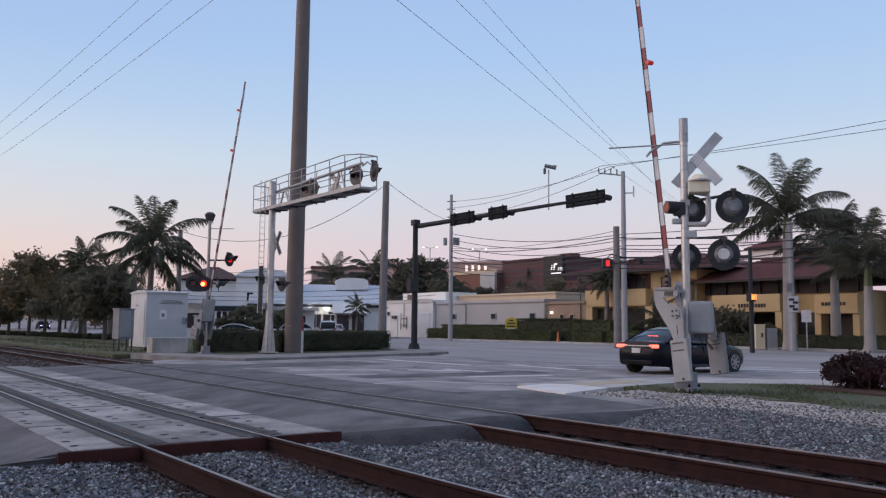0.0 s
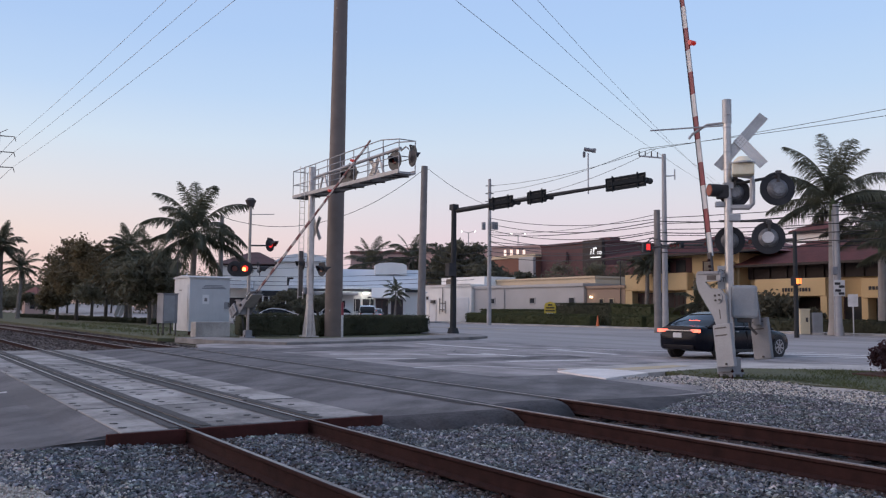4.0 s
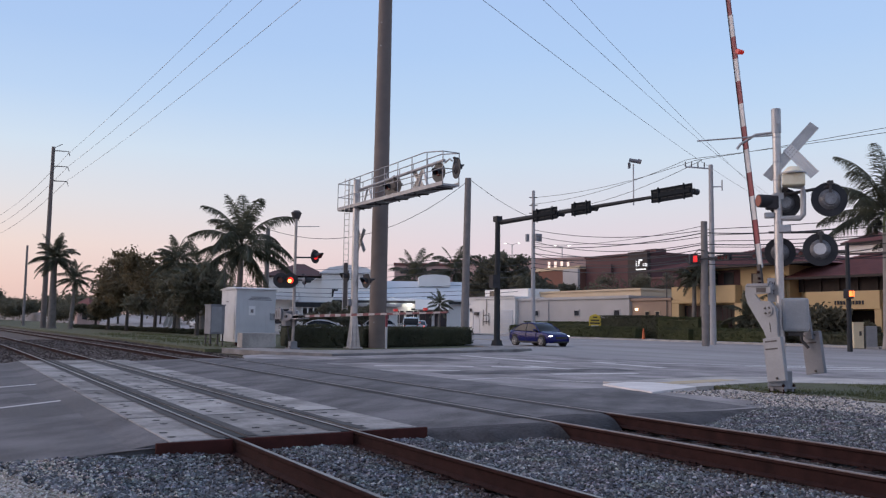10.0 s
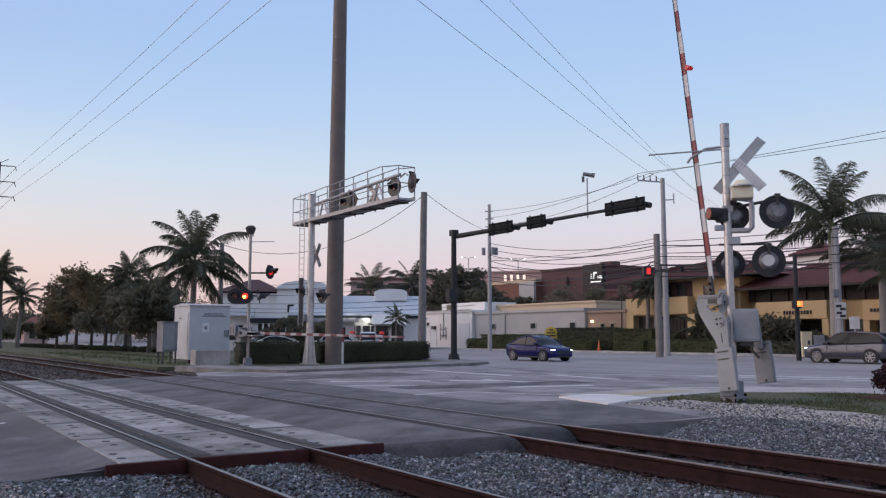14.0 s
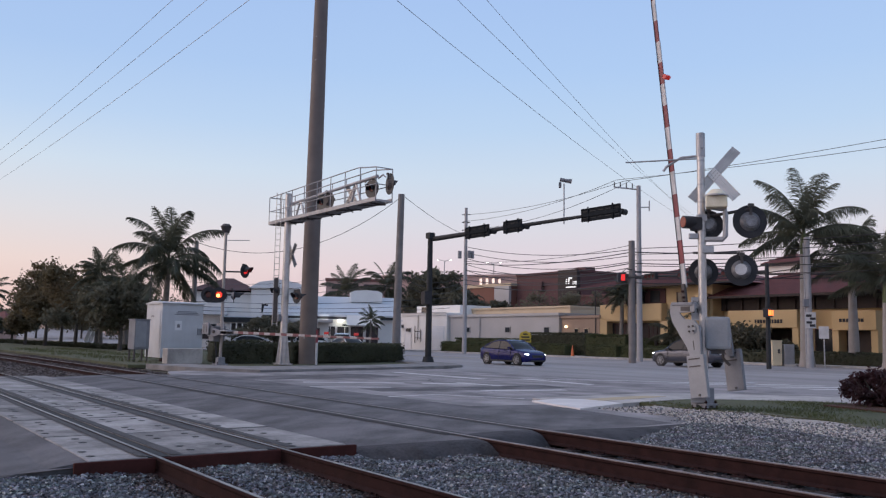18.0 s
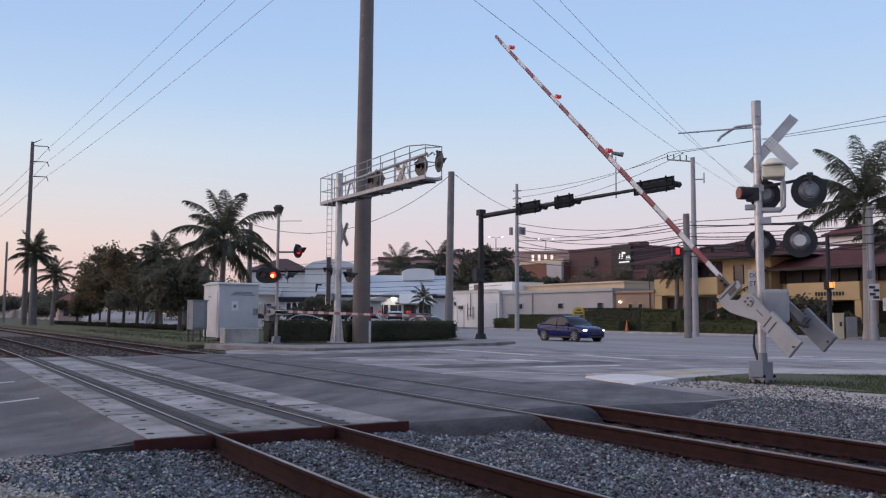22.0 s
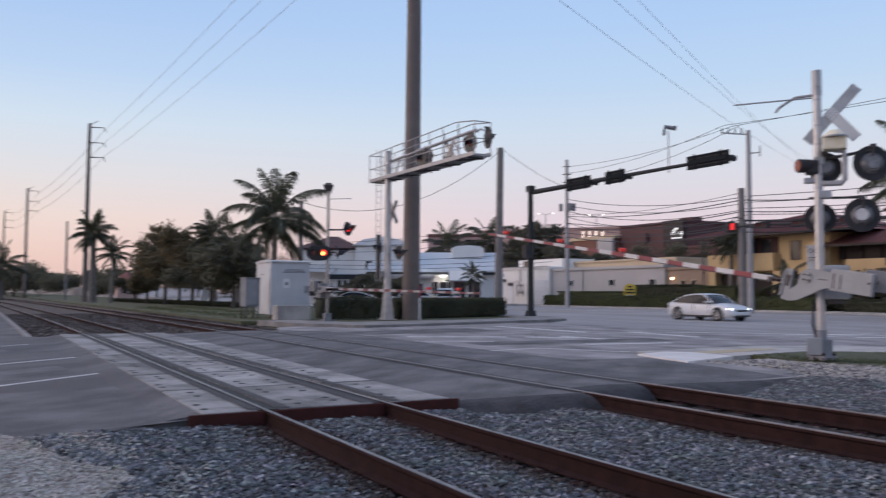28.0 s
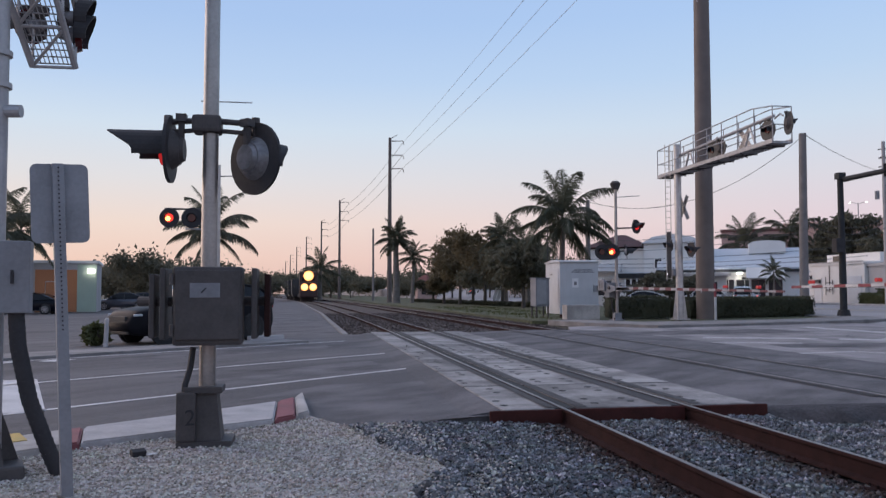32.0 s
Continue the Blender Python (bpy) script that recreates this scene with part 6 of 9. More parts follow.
def tree(x, y, h, w, material, label, seed=1, clumps=60, leaf=0.16, per=70, z=-0.05, trunk=0.16, low=0.36):
    rs = np.random.default_rng(seed)
    p = thing("tree", pose(x, y, z), label, "tree", "trees beside the road")
    bm = N()
    th = h * 0.42
    pipe(bm, [(0, 0, 0), (0.05, 0.03, th * 0.5), (0.0, 0.08, th)], [trunk * 1.3, trunk, trunk * 0.8], 10)
    part("trunk", bm, BARK, p, smooth=True)
    lobes = rs.normal(size=(7, 3)) * [w * 0.24, w * 0.24, h * 0.14] + [0, 0, h * 0.64]
    cen = []
    for i in range(clumps):
        v = rs.normal(size=3)
        v /= np.linalg.norm(v)
        r = rs.uniform(0.3, 1.0) ** 0.6
        b = lobes[i % 7]
        q = b + v * r * np.array([w * 0.24, w * 0.24, h * 0.17])
        q[2] = max(q[2], h * low)
        cen.append(q)
    cen = np.array(cen)
    for k in range(5):
        c = cen[k * (clumps // 5)]
        bm = N()
        pipe(bm, [(0, 0.05, th * 0.85), (c[0] * 0.4, c[1] * 0.4, (th + c[2]) / 2), tuple(c)], [trunk * 0.55, trunk * 0.4, trunk * 0.1], 6)
        part("limb", bm, BARK, p)
    rad = w * 0.13 * rs.uniform(0.6, 1.4, clumps)
    pts = np.concatenate([c + rs.normal(size=(per, 3)) * r * [1, 1, 0.7] * 0.55 for c, r in zip(cen, rad)])
    tagged(leaves("crown", pts, leaf, material, p), "", "", "", "stuff")
    return p


def hedge(x0, y0, x1, y1, w, h, material, label, leaf=0.07, dens=220, z=0.0, name="hedge"):
    a, b = Vector((x0, y0, 0)), Vector((x1, y1, 0))
    ln = (b - a).length
    p = thing(name, pose((x0 + x1) / 2, (y0 + y1) / 2, z, 0, 0, math.degrees(math.atan2(y1 - y0, x1 - x0))), label, "hedge", "clipped hedges")
    bm = N()
    box(bm, (0, 0, h * 0.47), (ln - 0.1, w - 0.12, h * 0.94), bevel=min(0.12, h * 0.15))
    part("core", bm, material, p)
    n = int(dens * (ln * h * 2 + ln * w))
    n = min(n, 26000)
    face = rng.integers(0, 4, n)
    q = np.zeros((n, 3))
    q[:, 0] = rng.uniform(-ln / 2, ln / 2, n)
    q[:, 1] = np.where(face == 0, w / 2, np.where(face == 1, -w / 2, rng.uniform(-w / 2, w / 2, n)))
    q[:, 2] = np.where(face >= 2, h, rng.uniform(0.02, h, n))
    q += rng.normal(size=(n, 3)) * 0.035 + (np.sin(q[:, :1] * 3.1) * 0.03) * [0, 0, 1]
    tagged(leaves("leaves", q, leaf, material, p), "", "", "", "stuff")
    return p


def shrub(x, y, r, h, material, label, n=2600, leaf=0.1, z=0.0, seed=3, name="shrub"):
    rs = np.random.default_rng(seed)
    p = thing(name, pose(x, y, z), label, "shrub", "shrubs")
    for k in range(6):
        a = k * 1.05
        bm = N()
        pipe(bm, [(0, 0, 0), (0.25 * r * math.cos(a), 0.25 * r * math.sin(a), h * 0.5), (0.6 * r * math.cos(a), 0.6 * r * math.sin(a), h * 0.85)], [0.03, 0.022, 0.01], 6)
        part("stem", bm, BARK, p)
    c = rs.normal(size=(40, 3))
    c /= np.linalg.norm(c, axis=1)[:, None]
    c = c * [r * 0.75, r * 0.75, h * 0.42] + [0, 0, h * 0.55]
    pts = np.concatenate([q + rs.normal(size=(n // 40, 3)) * [r * 0.16, r * 0.16, h * 0.12] for q in c])
    pts = pts[pts[:, 2] > 0.02]
    tagged(leaves("foliage", pts, leaf, material, p), "", "", "", "stuff")
    return p


palm(17.35, 55.5, 6.4, 4.0, "coconut palm with ragged dark fronds behind the cabinet", 24, 0.2, False, 1.5, 3)
palm(20.8, 85.5, 7.2, 2.9, "lower dark palm beside the coconut palm", 24, 0.2, False, -2, 4)
palm(20.9, 77.2, 5.0, 3.6, "low dark palm among the trees", 22, 0.2, False, 1, 5)
palm(12.4, 114.5, 8.8, 3.0, "dark drooping palm at the foot of the line pole", 34, 0.4, False, 0, 6)
palm(14.4, 113.0, 6.3, 2.5, "small drooping palm beside a taller one", 24, 0.2, False, 3, 7)
palm(53.4, 31.9, 7.65, 4.6, "tall royal palm with a green crownshaft beside the highway", 21, 0.36, True, 0, 8)
palm(57.8, 31.0, 5.6, 4.2, "royal palm beside a red-roofed building", 18, 0.32, True, 0, 9)
palm(53.7, 26.6, 4.2, 3.9, "royal palm at the pavement edge", 17, 0.3, True, 0, 10)
palm(54.5, 22.6, 4.4, 3.9, "royal palm at the pavement edge", 17, 0.3, True, 0, 16)
palm(-5.8, 55, 5.4, 3.0, "palm behind the old crossing signal", 20, 0.2, False, 0, 11)
palm(-17.2, 50, 5.0, 3.0, "dark palm at the edge of the car park", 20, 0.25, False, 0, 12)
palm(45.6, 76.3, 3.3, 1.7, "small palm before the shop front", 18, 0.1, False, 0, 13)
palm(60.8, 109, 7.8, 4.8, "palm on the skyline behind the shops", 18, 0.25, False, 0, 14)
palm(66.0, 106, 9.0, 4.8, "palm on the skyline behind the shops", 18, 0.25, False, 0, 15)
palm(60.6, 55.0, 6.0, 2.0, "drooping palm before the tan building", 22, 0.2, False, 0, 17)
palm(60.5, 53.9, 6.4, 1.8, "drooping palm before the tan building", 20, 0.2, False, 0, 27)
palm(59.6, 48.0, 2.2, 2.4, "low dark palm before the tan building", 18, 0.2, False, 0, 28)
palm(-20, 64, 6.0, 3.2, "dark palm at the edge of the car park", 20, 0.25, False, 0, 18)
palm(3.2, 178, 6.0, 5.0, "dark palm beside the railway", 20, 0.4, False, 0, 19)

for i, (x, y, h, w, m) in enumerate(TREES):
    tree(x, y, h, w, LEAF_OLIVE if m else LEAF, "olive leafy tree with an open ragged crown" if m else "dark leafy tree on the verge with an open crown", 20 + i, 70, 0.2, 90)
for i in range(16):
    tree(6 - i * 0.6 + rng.uniform(-1, 5), 240 + i * 32, 8 + rng.uniform(-1, 2), 16, LEAF, "distant dark tree beside the railway", 50 + i, 34, 0.36, 110, low=0.08)
for i in range(14):
    tree(-24 + rng.uniform(-26, 14), 92 + i * 7, 4.9 + rng.uniform(-0.9, 1.2), 11, LEAF, "dark tree behind the car park", 80 + i, 46, 0.24, 190, low=0.08)
for i in range(6):
    tree(68.6 + 1.0 * i, 101.6 - 1.7 * i, 9.9 - 0.3 * (i % 2), 5.6, LEAF, "dark broad tree behind the shops", 110 + i, 70, 0.3, 90)
for i, (x, y, h, w) in enumerate(((31.6, 74.5, 3.0, 2.8), (36.2, 75.4, 2.8, 2.4), (71.5, 79, 8.6, 8.0), (74.6, 75.0, 8.0, 6), (38.6, 84.0, 3.4, 3.0), (37.6, 82.6, 3.0, 2.4))):
    tree(x, y, h, w, LEAF, "small dark tree beside the shops", 120 + i, 40, 0.16, 90)
for i in range(10):
    tree(30 + i * 9, 170 + 5 * i, 9, 16, LEAF, "distant dark tree across the highway", 130 + i, 34, 0.36, 110, low=0.08)
for i in range(26):
    tree(-70 + i * 9 + rng.uniform(-3, 3), 330 + rng.uniform(-20, 60), 9.5 + rng.uniform(-1.5, 2.5), 15, LEAF, "far dark tree on the horizon", 160 + i, 34, 0.5, 90, low=0.05)
for i in range(14):
    y = 128 + i * 18
    tree(61 + rng.uniform(-2, 3), y, 6.6 + rng.uniform(-0.8, 1.4), 10, LEAF, "dark tree beyond the far kerb of the highway", 190 + i, 36, 0.32, 100, climb(y) - 0.3, low=0.1)
hedge(19.0, 40.8, 28.0, 43.9, 1.6, 0.98, LEAF_DARK, "dark clipped hedge on the signal island", 0.07, 190)
hedge(15.4, 41.6, 18.6, 41.2, 1.4, 1.05, LEAF_DARK, "dark clipped hedge behind the gate signal", 0.07, 190)
hedge(56.6, 78.0, 56.9, 58.2, 1.4, 1.05, LEAF_HEDGE, "clipped green hedge beside the highway pavement", 0.1, 100)
hedge(58.6, 78.0, 58.8, 66.6, 1.4, 1.5, LEAF_HEDGE, "clipped green hedge behind the pavement", 0.1, 80)
hedge(59.0, 65.6, 59.2, 57.6, 1.6, 2.15, LEAF_DARK, "tall clipped dark hedge before the annex", 0.1, 90)
hedge(58.2, 56.8, 58.4, 52.0, 1.4, 2.0, LEAF_HEDGE, "clipped green hedge before the tan building", 0.1, 90)
hedge(56.9, 55.4, 57.0, 51.9, 1.2, 1.05, LEAF_HEDGE, "clipped green hedge beside the pavement", 0.1, 100)
hedge(57.0, 51.4, 57.2, 43.4, 1.2, 1.05, LEAF_HEDGE, "clipped green hedge beside the pavement", 0.1, 100)
hedge(57.6, 41.0, 57.6, 20.0, 1.2, 0.9, LEAF_DARK, "low dark hedge before the red-roofed building", 0.1, 90)
hedge(60.6, 57.2, 60.8, 51.6, 1.2, 1.7, LEAF_HEDGE, "tall clipped green hedge before the tan building", 0.1, 80)
for i, (x, y) in enumerate(LOW_CLUMPS):
    shrub(x, y, 0.6, 0.42, LEAF_DARK, "low dark shrub in a row on the railway verge", 700, 0.1, -0.02, 60 + i)
shrub(-5.5, 23.95, 0.36, 0.52, LEAF_HEDGE, "low dark rounded shrub beside the car park", 900, 0.08, -0.05, 77)
for i, (x, y, r, h) in enumerate(SHRUBS):
    shrub(x, y, r, h, LEAF_RED, "dark purple-leaved shrub on the mulch bed", 3400, 0.06, -0.02, 30 + i)
for i, (x, y, r, h) in enumerate([(60.2, 43.8, 1.9, 2.9), (60.6, 41.4, 1.8, 2.7), (60.2, 47.6, 1.8, 2.2), (60.4, 38.0, 1.0, 1.4)]):
    shrub(x, y, r, h, LEAF, "dark green shrub before the buildings", 3600, 0.2, 0, 40 + i)

# ---- buildings ----
WHITE_WALL = mat("white_stucco", (0.80, 0.775, 0.745), (0.68, 0.655, 0.63), 0.85, 0, 0.5, 12, 0.1, 30)
GREY_WALL = mat("grey_stucco", (0.47, 0.45, 0.445), (0.39, 0.37, 0.367), 0.85, 0, 0.4, 10, 0.1, 30)
CREAM_WALL = mat("cream_stucco", (0.68, 0.58, 0.40), (0.58, 0.49, 0.34), 0.85, 0, 0.4, 10, 0.1, 30)
TAN_WALL = mat("yellow_stucco", (0.58, 0.415, 0.22), (0.47, 0.337, 0.18), 0.85, 0, 0.4, 10, 0.1, 30)
BRICK_WALL = mat("dark_red_cladding", (0.115, 0.050, 0.050), (0.085, 0.038, 0.040), 0.8, 0, 0.5, 12, 0.1, 20)
TERRA_WALL = mat("terracotta_stucco", (0.20, 0.085, 0.06), (0.16, 0.07, 0.05), 0.8, 0, 0.5, 12)
ROOF_RED = mat("red_tile_roof", (0.20, 0.066, 0.058), (0.13, 0.046, 0.042), 0.75, 0, 1.2, 14, 0.3, 18)
ROOF_WHITE = mat("white_membrane", (0.72, 0.72, 0.73), (0.60, 0.60, 0.62), 0.7, 0, 0.4, 8)
PINK_WALL = mat("pink_stucco", (0.50, 0.33, 0.29), (0.42, 0.28, 0.25), 0.85, 0, 0.5, 10)
WINDOW = mat("window_glass", (0.022, 0.024, 0.028), (0.035, 0.036, 0.04), 0.12, 0, 0.8, 5)


def wall_frame(a, b):
    """Local frame of a wall from a to b: x along it, y inwards, z up."""
    a, b = Vector((*a, 0)), Vector((*b, 0))
    return pose(a.x, a.y, 0, 0, 0, math.degrees(math.atan2(b.y - a.y, b.x - a.x))), (b - a).length


def house(name, a, b, depth, z1, material, label, roof=None, parapet=0.0, z0=-0.2):
    m, ln = wall_frame(a, b)
    h = thing(name, m, label, "building", "buildings across the highway")
    part("wall", box(N(), (ln / 2, depth / 2, (z0 + z1) / 2), (ln, depth, z1 - z0)), material, h)
    bm = N()
    if parapet:
        for c, s in (((ln / 2, -0.02, z1), (ln + 0.2, 0.3, parapet)), ((ln / 2, depth, z1), (ln + 0.2, 0.3, parapet)), ((0, depth / 2, z1), (0.3, depth, parapet)), ((ln, depth / 2, z1), (0.3, depth, parapet))):
            box(bm, c, s)
        part("parapet", bm, roof or material, h)
    else:
        part("roof_edge", box(N(), (ln / 2, depth / 2, z1 + 0.06), (ln + 0.3, depth + 0.3, 0.12)), roof or material, h)
    return h, ln


def window(h, x, z, w, hh, frame=None, lit=None, name="window", mullions=0):
    o = part(name, box(N(), (x, -0.0, z), (w, 0.08, hh)), lit or WINDOW, h)
    bm = N()
    for dx in (-w / 2, w / 2):
        box(bm, (x + dx, -0.05, z), (0.07, 0.08, hh + 0.1))
    for dz in (-hh / 2, hh / 2):
        box(bm, (x, -0.05, z + dz), (w, 0.08, 0.07))
    for k in range(mullions):
        box(bm, (x - w / 2 + w * (k + 1) / (mullions + 1), -0.05, z), (0.06, 0.07, hh))
    part("window_frame", bm, frame or WHITE_WALL, o)
    return o


# low grey and white shops facing the highway
PINKISH = mat("faded_cream_stucco", (0.58, 0.46, 0.32), (0.49, 0.385, 0.27), 0.85, 0, 0.5, 10)
MAROON = mat("maroon_frame", (0.075, 0.022, 0.022), (0.05, 0.018, 0.018), 0.7)
# Dark brown for woodwork, and for flat panels that paint shade.
WOOD_SHADE = mat("brown_wood_and_shade", (0.035, 0.022, 0.020), (0.022, 0.015, 0.014), 0.7)
ROOF_BLUE = mat("pale_blue_membrane", (0.56, 0.59, 0.63), (0.47, 0.50, 0.54), 0.7, 0, 0.4, 8)
hs, ln = house("shop_building", (61.0, 83.2), (61.0, 64.0), 12, 4.2, GREY_WALL, "low grey stucco shop with small dark windows and flat roof", GREY_WALL, 0.3)
for x in (3.7, 11.0, 17.4):
    window(hs, x, 2.55, 0.9, 0.62, GREY_WALL)
part("downpipe", tube(N(), (6.0, -0.1, 0), (6.0, -0.1, 4.1), 0.06, seg=8), GALV, hs)
hs, ln = house("shop_building", (65.0, 88.0), (65.0, 66.4), 8, 5.2, PINKISH, "cream upper wall behind the grey shop", PINKISH, 0.2)
ANNEX_WALL = mat("brown_tan_stucco", (0.36, 0.255, 0.19), (0.29, 0.205, 0.155), 0.85, 0, 0.5, 10)
hs, ln = house("shop_annex", (61.3, 63.9), (61.3, 58.5), 9, 3.9, ANNEX_WALL, "brown-tan low annex with a lit wall lamp", ANNEX_WALL, 0.25)
part("wall_lamp", box(N(), (0.8, -0.15, 2.9), (0.22, 0.2, 0.22), bevel=0.03), LIT_WARM, hs, "small warm wall lamp")
for x in (2.2, 3.6):
    window(hs, x, 2.4, 0.6, 0.6, PINKISH)
part("drain_pipe", tube(N(), (4.9, -0.1, 0), (4.9, -0.1, 6.4), 0.05, seg=8), DARK_CAST, hs)
hs, ln = house("shop_building", (60.6, 97.8), (60.6, 83.3), 13, 4.5, WHITE_WALL, "low white stucco shop with garage door and flat roof", WHITE_WALL, 0.25)
gd = part("garage_door", box(N(), (12.2, -0.02, 1.5), (3.6, 0.1, 3.0)), ROOF_WHITE, hs, "white ribbed garage door")
for i in range(6):
    part("door_rib", box(N(), (12.2, -0.085, 0.3 + i * 0.5), (3.5, 0.03, 0.03)), WHITE_WALL, gd)
window(hs, 6.0, 1.4, 1.5, 2.8, WHITE_WALL, ROOF_WHITE, "shop_door")
window(hs, 1.6, 1.9, 2.2, 2.6, WHITE_WALL, mullions=1)
part("panel_board", box(N(), (8.4, -0.04, 1.9), (0.9, 0.1, 1.0)), ROOF_WHITE, hs)
for x, z0, z1 in ((7.7, 0.9, 3.0), (8.4, 1.2, 4.4), (9.0, 1.0, 2.6)):
    part("conduit", tube(N(), (x, -0.12, z0), (x, -0.12, z1), 0.05, seg=6), DARK_CAST, hs)
for z in (1.5, 2.3):
    part("conduit", tube(N(), (7.7, -0.12, z), (9.0, -0.12, z), 0.04, seg=6), DARK_CAST, hs)
part("parapet_cap", box(N(), (7.2, -0.2, 4.66), (14.6, 0.16, 0.08)), GREY_WALL, hs)
part("wall_box", box(N(), (4.6, -0.12, 3.0), (0.5, 0.24, 0.4)), DARK_CAST, hs)
part("wall_box", box(N(), (6.2, -0.15, 2.5), (0.8, 0.3, 0.4)), DARK_CAST, hs)
for k in range(5):
    part("writing_bar", box(N(), (0.4 + 0.75 * k, -0.14, 3.7), (0.5, 0.05, 0.6 - 0.12 * (k % 2))), MAROON, hs)
part("roof_room", box(N(), (9.0, 5.0, 5.1), (9.6, 5.0, 1.2)), WHITE_WALL, hs, "small white room on the flat roof")
part("roof_window", box(N(), (6.0, 2.47, 5.1), (1.2, 0.08, 0.9)), WINDOW, hs)
hs, ln = house("yellow_shop_wing", (60.2, 100.0), (60.2, 97.9), 9, 4.0, CREAM_WALL, "narrow yellow shop wing", CREAM_WALL, 0.2)

# long white shop with a pale blue roof, a cupola, and its neighbours
A0, A1 = (35.15, 91.42), (53.27, 82.2)
hs, ln = house("white_building", A0, A1, 6, 3.4, WHITE_WALL, "long white single-storey shop with pale blue low-pitched roof", ROOF_BLUE, 0.0)
K = ln / 315
SIDEWAYS = Matrix(((0, 0, 1, 0), (1, 0, 0, 0), (0, 1, 0, 0), (0, 0, 0, 1)))
bm = N()
prism(bm, [(-0.6, 3.75), (-0.6, 3.95), (5.4, 6.3), (6.4, 6.3), (6.4, 3.75)], 70 * K, 312 * K, SIDEWAYS)
part("roof", bm, ROOF_BLUE, hs, "pale blue low-pitched roof")
part("fascia", box(N(), (190 * K, -0.55, 3.6), (242 * K, 0.12, 0.3)), DARK_GREEN, hs)
bm = N()
prism(bm, [(-1.9, 5.6), (1.9, 5.6), (1.9, 6.75), (1.4, 6.98), (0, 7.08), (-1.4, 6.98), (-1.9, 6.75)], 3.2, 5.8, Matrix.Translation((254 * K, 0, 0)) @ Matrix(((1, 0, 0, 0), (0, 0, 1, 0), (0, 1, 0, 0), (0, 0, 0, 1))))
part("cupola", bm, WHITE_WALL, hs, "small white cupola on the roof")
for x, w, lit in ((175, 1.7, None), (188, 1.2, None), (214, 1.8, None), (110, 1.6, None), (128, 1.4, None)):
    window(hs, x * K, 1.9, w, 1.5, WHITE_WALL, lit, mullions=1)
part("dark_opening", box(N(), (222 * K, -0.03, 1.5), (1.6, 0.1, 2.8)), DARK_GREEN, hs)
# One eaves lamp is known; the others are added to brighten the wall.
for x in (92, 140, 178, 206):
    part("canopy_fill_lamp", box(N(), (x * K, -0.75, 3.3), (0.5, 0.2, 0.12), bevel=0.02), LIT_CANOPY, hs, "lit lamp under the eaves, repeated to brighten the wall")
# Dark boxes on the wall stand for shade under the porch eaves.
part("eaves_shade_band", box(N(), (52 * K, -0.35, 3.15), (104 * K, 0.4, 0.55)), DARK_GREEN, hs, "dark band that stands for the shade under the porch eaves")
part("porch_shade", box(N(), (44 * K, -0.03, 1.75), (60 * K, 0.1, 2.0)), WOOD_SHADE, hs, "flat dark panel that stands for the shade in the porch")
for k in range(7):
    part("porch_column", box(N(), ((16 + 10 * k) * K, -0.42, 1.45), (0.16, 0.16, 2.9)), WHITE_WALL, hs)
hs, ln2 = house("arched_building", (38.6, 91.6), (44.2, 88.8), 7, 6.9, WHITE_WALL, "white stucco block with a shallow arched roof", WHITE_WALL, 0.0)
bm = N()
prism(bm, [(-0.3, 6.9), (ln2 + 0.3, 6.9), (ln2 * 0.85, 7.6), (ln2 * 0.5, 7.95), (ln2 * 0.15, 7.6)], -0.4, 7.2, Matrix(((1, 0, 0, 0), (0, 0, 1, 0), (0, 1, 0, 0), (0, 0, 0, 1))))
part("arched_roof", bm, ROOF_WHITE, hs)
window(hs, 1.6, 4.6, 0.8, 1.0)
hs, ln2 = house("house", (33.6, 96.0), (39.2, 92.8), 8, 6.3, WHITE_WALL, "white two-storey house with a brown hip roof and balcony", WHITE_WALL)
bm = N()
a = [bm.verts.new(p) for p in ((-0.8, -0.8, 6.6), (ln2 + 0.8, -0.8, 6.6), (ln2 + 0.8, 8.8, 6.6), (-0.8, 8.8, 6.6))]
t = [bm.verts.new(p) for p in ((ln2 * 0.42, 4, 8.3), (ln2 * 0.58, 4, 8.3))]
bm.faces.new((a[0], a[1], t[1], t[0])), bm.faces.new((a[1], a[2], t[1])), bm.faces.new((a[2], a[3], t[0], t[1])), bm.faces.new((a[3], a[0], t[0])), bm.faces.new(a[::-1])
part("hip_roof", bm, MAROON, hs, "brown hip roof")
part("balcony", box(N(), (2.0, -0.7, 4.2), (3.6, 1.4, 0.9), bevel=0.03), ROOF_WHITE, hs)
for x in (0.5, 3.5):
    part("balcony_column", box(N(), (x, -1.2, 1.9), (0.3, 0.3, 3.8)), WHITE_WALL, hs)
window(hs, 2.0, 5.6, 1.4, 1.0)
window(hs, 2.0, 1.8, 2.4, 1.8)
hs, ln2 = house("low_shop", (40.0, 85.8), (44.4, 83.4), 3, 3.0, WHITE_WALL, "low white shop front with a grey flat canopy", ROOF_WHITE, 0.0)
part("canopy", box(N(), (ln2 / 2, -0.6, 3.15), (ln2 + 1.0, 1.6, 0.3)), GREY_WALL, hs)
window(hs, 1.2, 1.6, 1.4, 1.6, mullions=1)
window(hs, 3.4, 1.6, 1.4, 1.6, mullions=1)
hs, ln2 = house("storefront", (46.9, 83.2), (49.7, 81.7), 2.6, 3.2, WHITE_WALL, "small storefront with a cream awning and red-brown glazing", WHITE_WALL, 0.0)
bm = N()
prism(bm, [(-1.3, 2.75), (0.2, 3.9), (0.2, 2.75)], -0.3, ln2 + 0.3, SIDEWAYS)
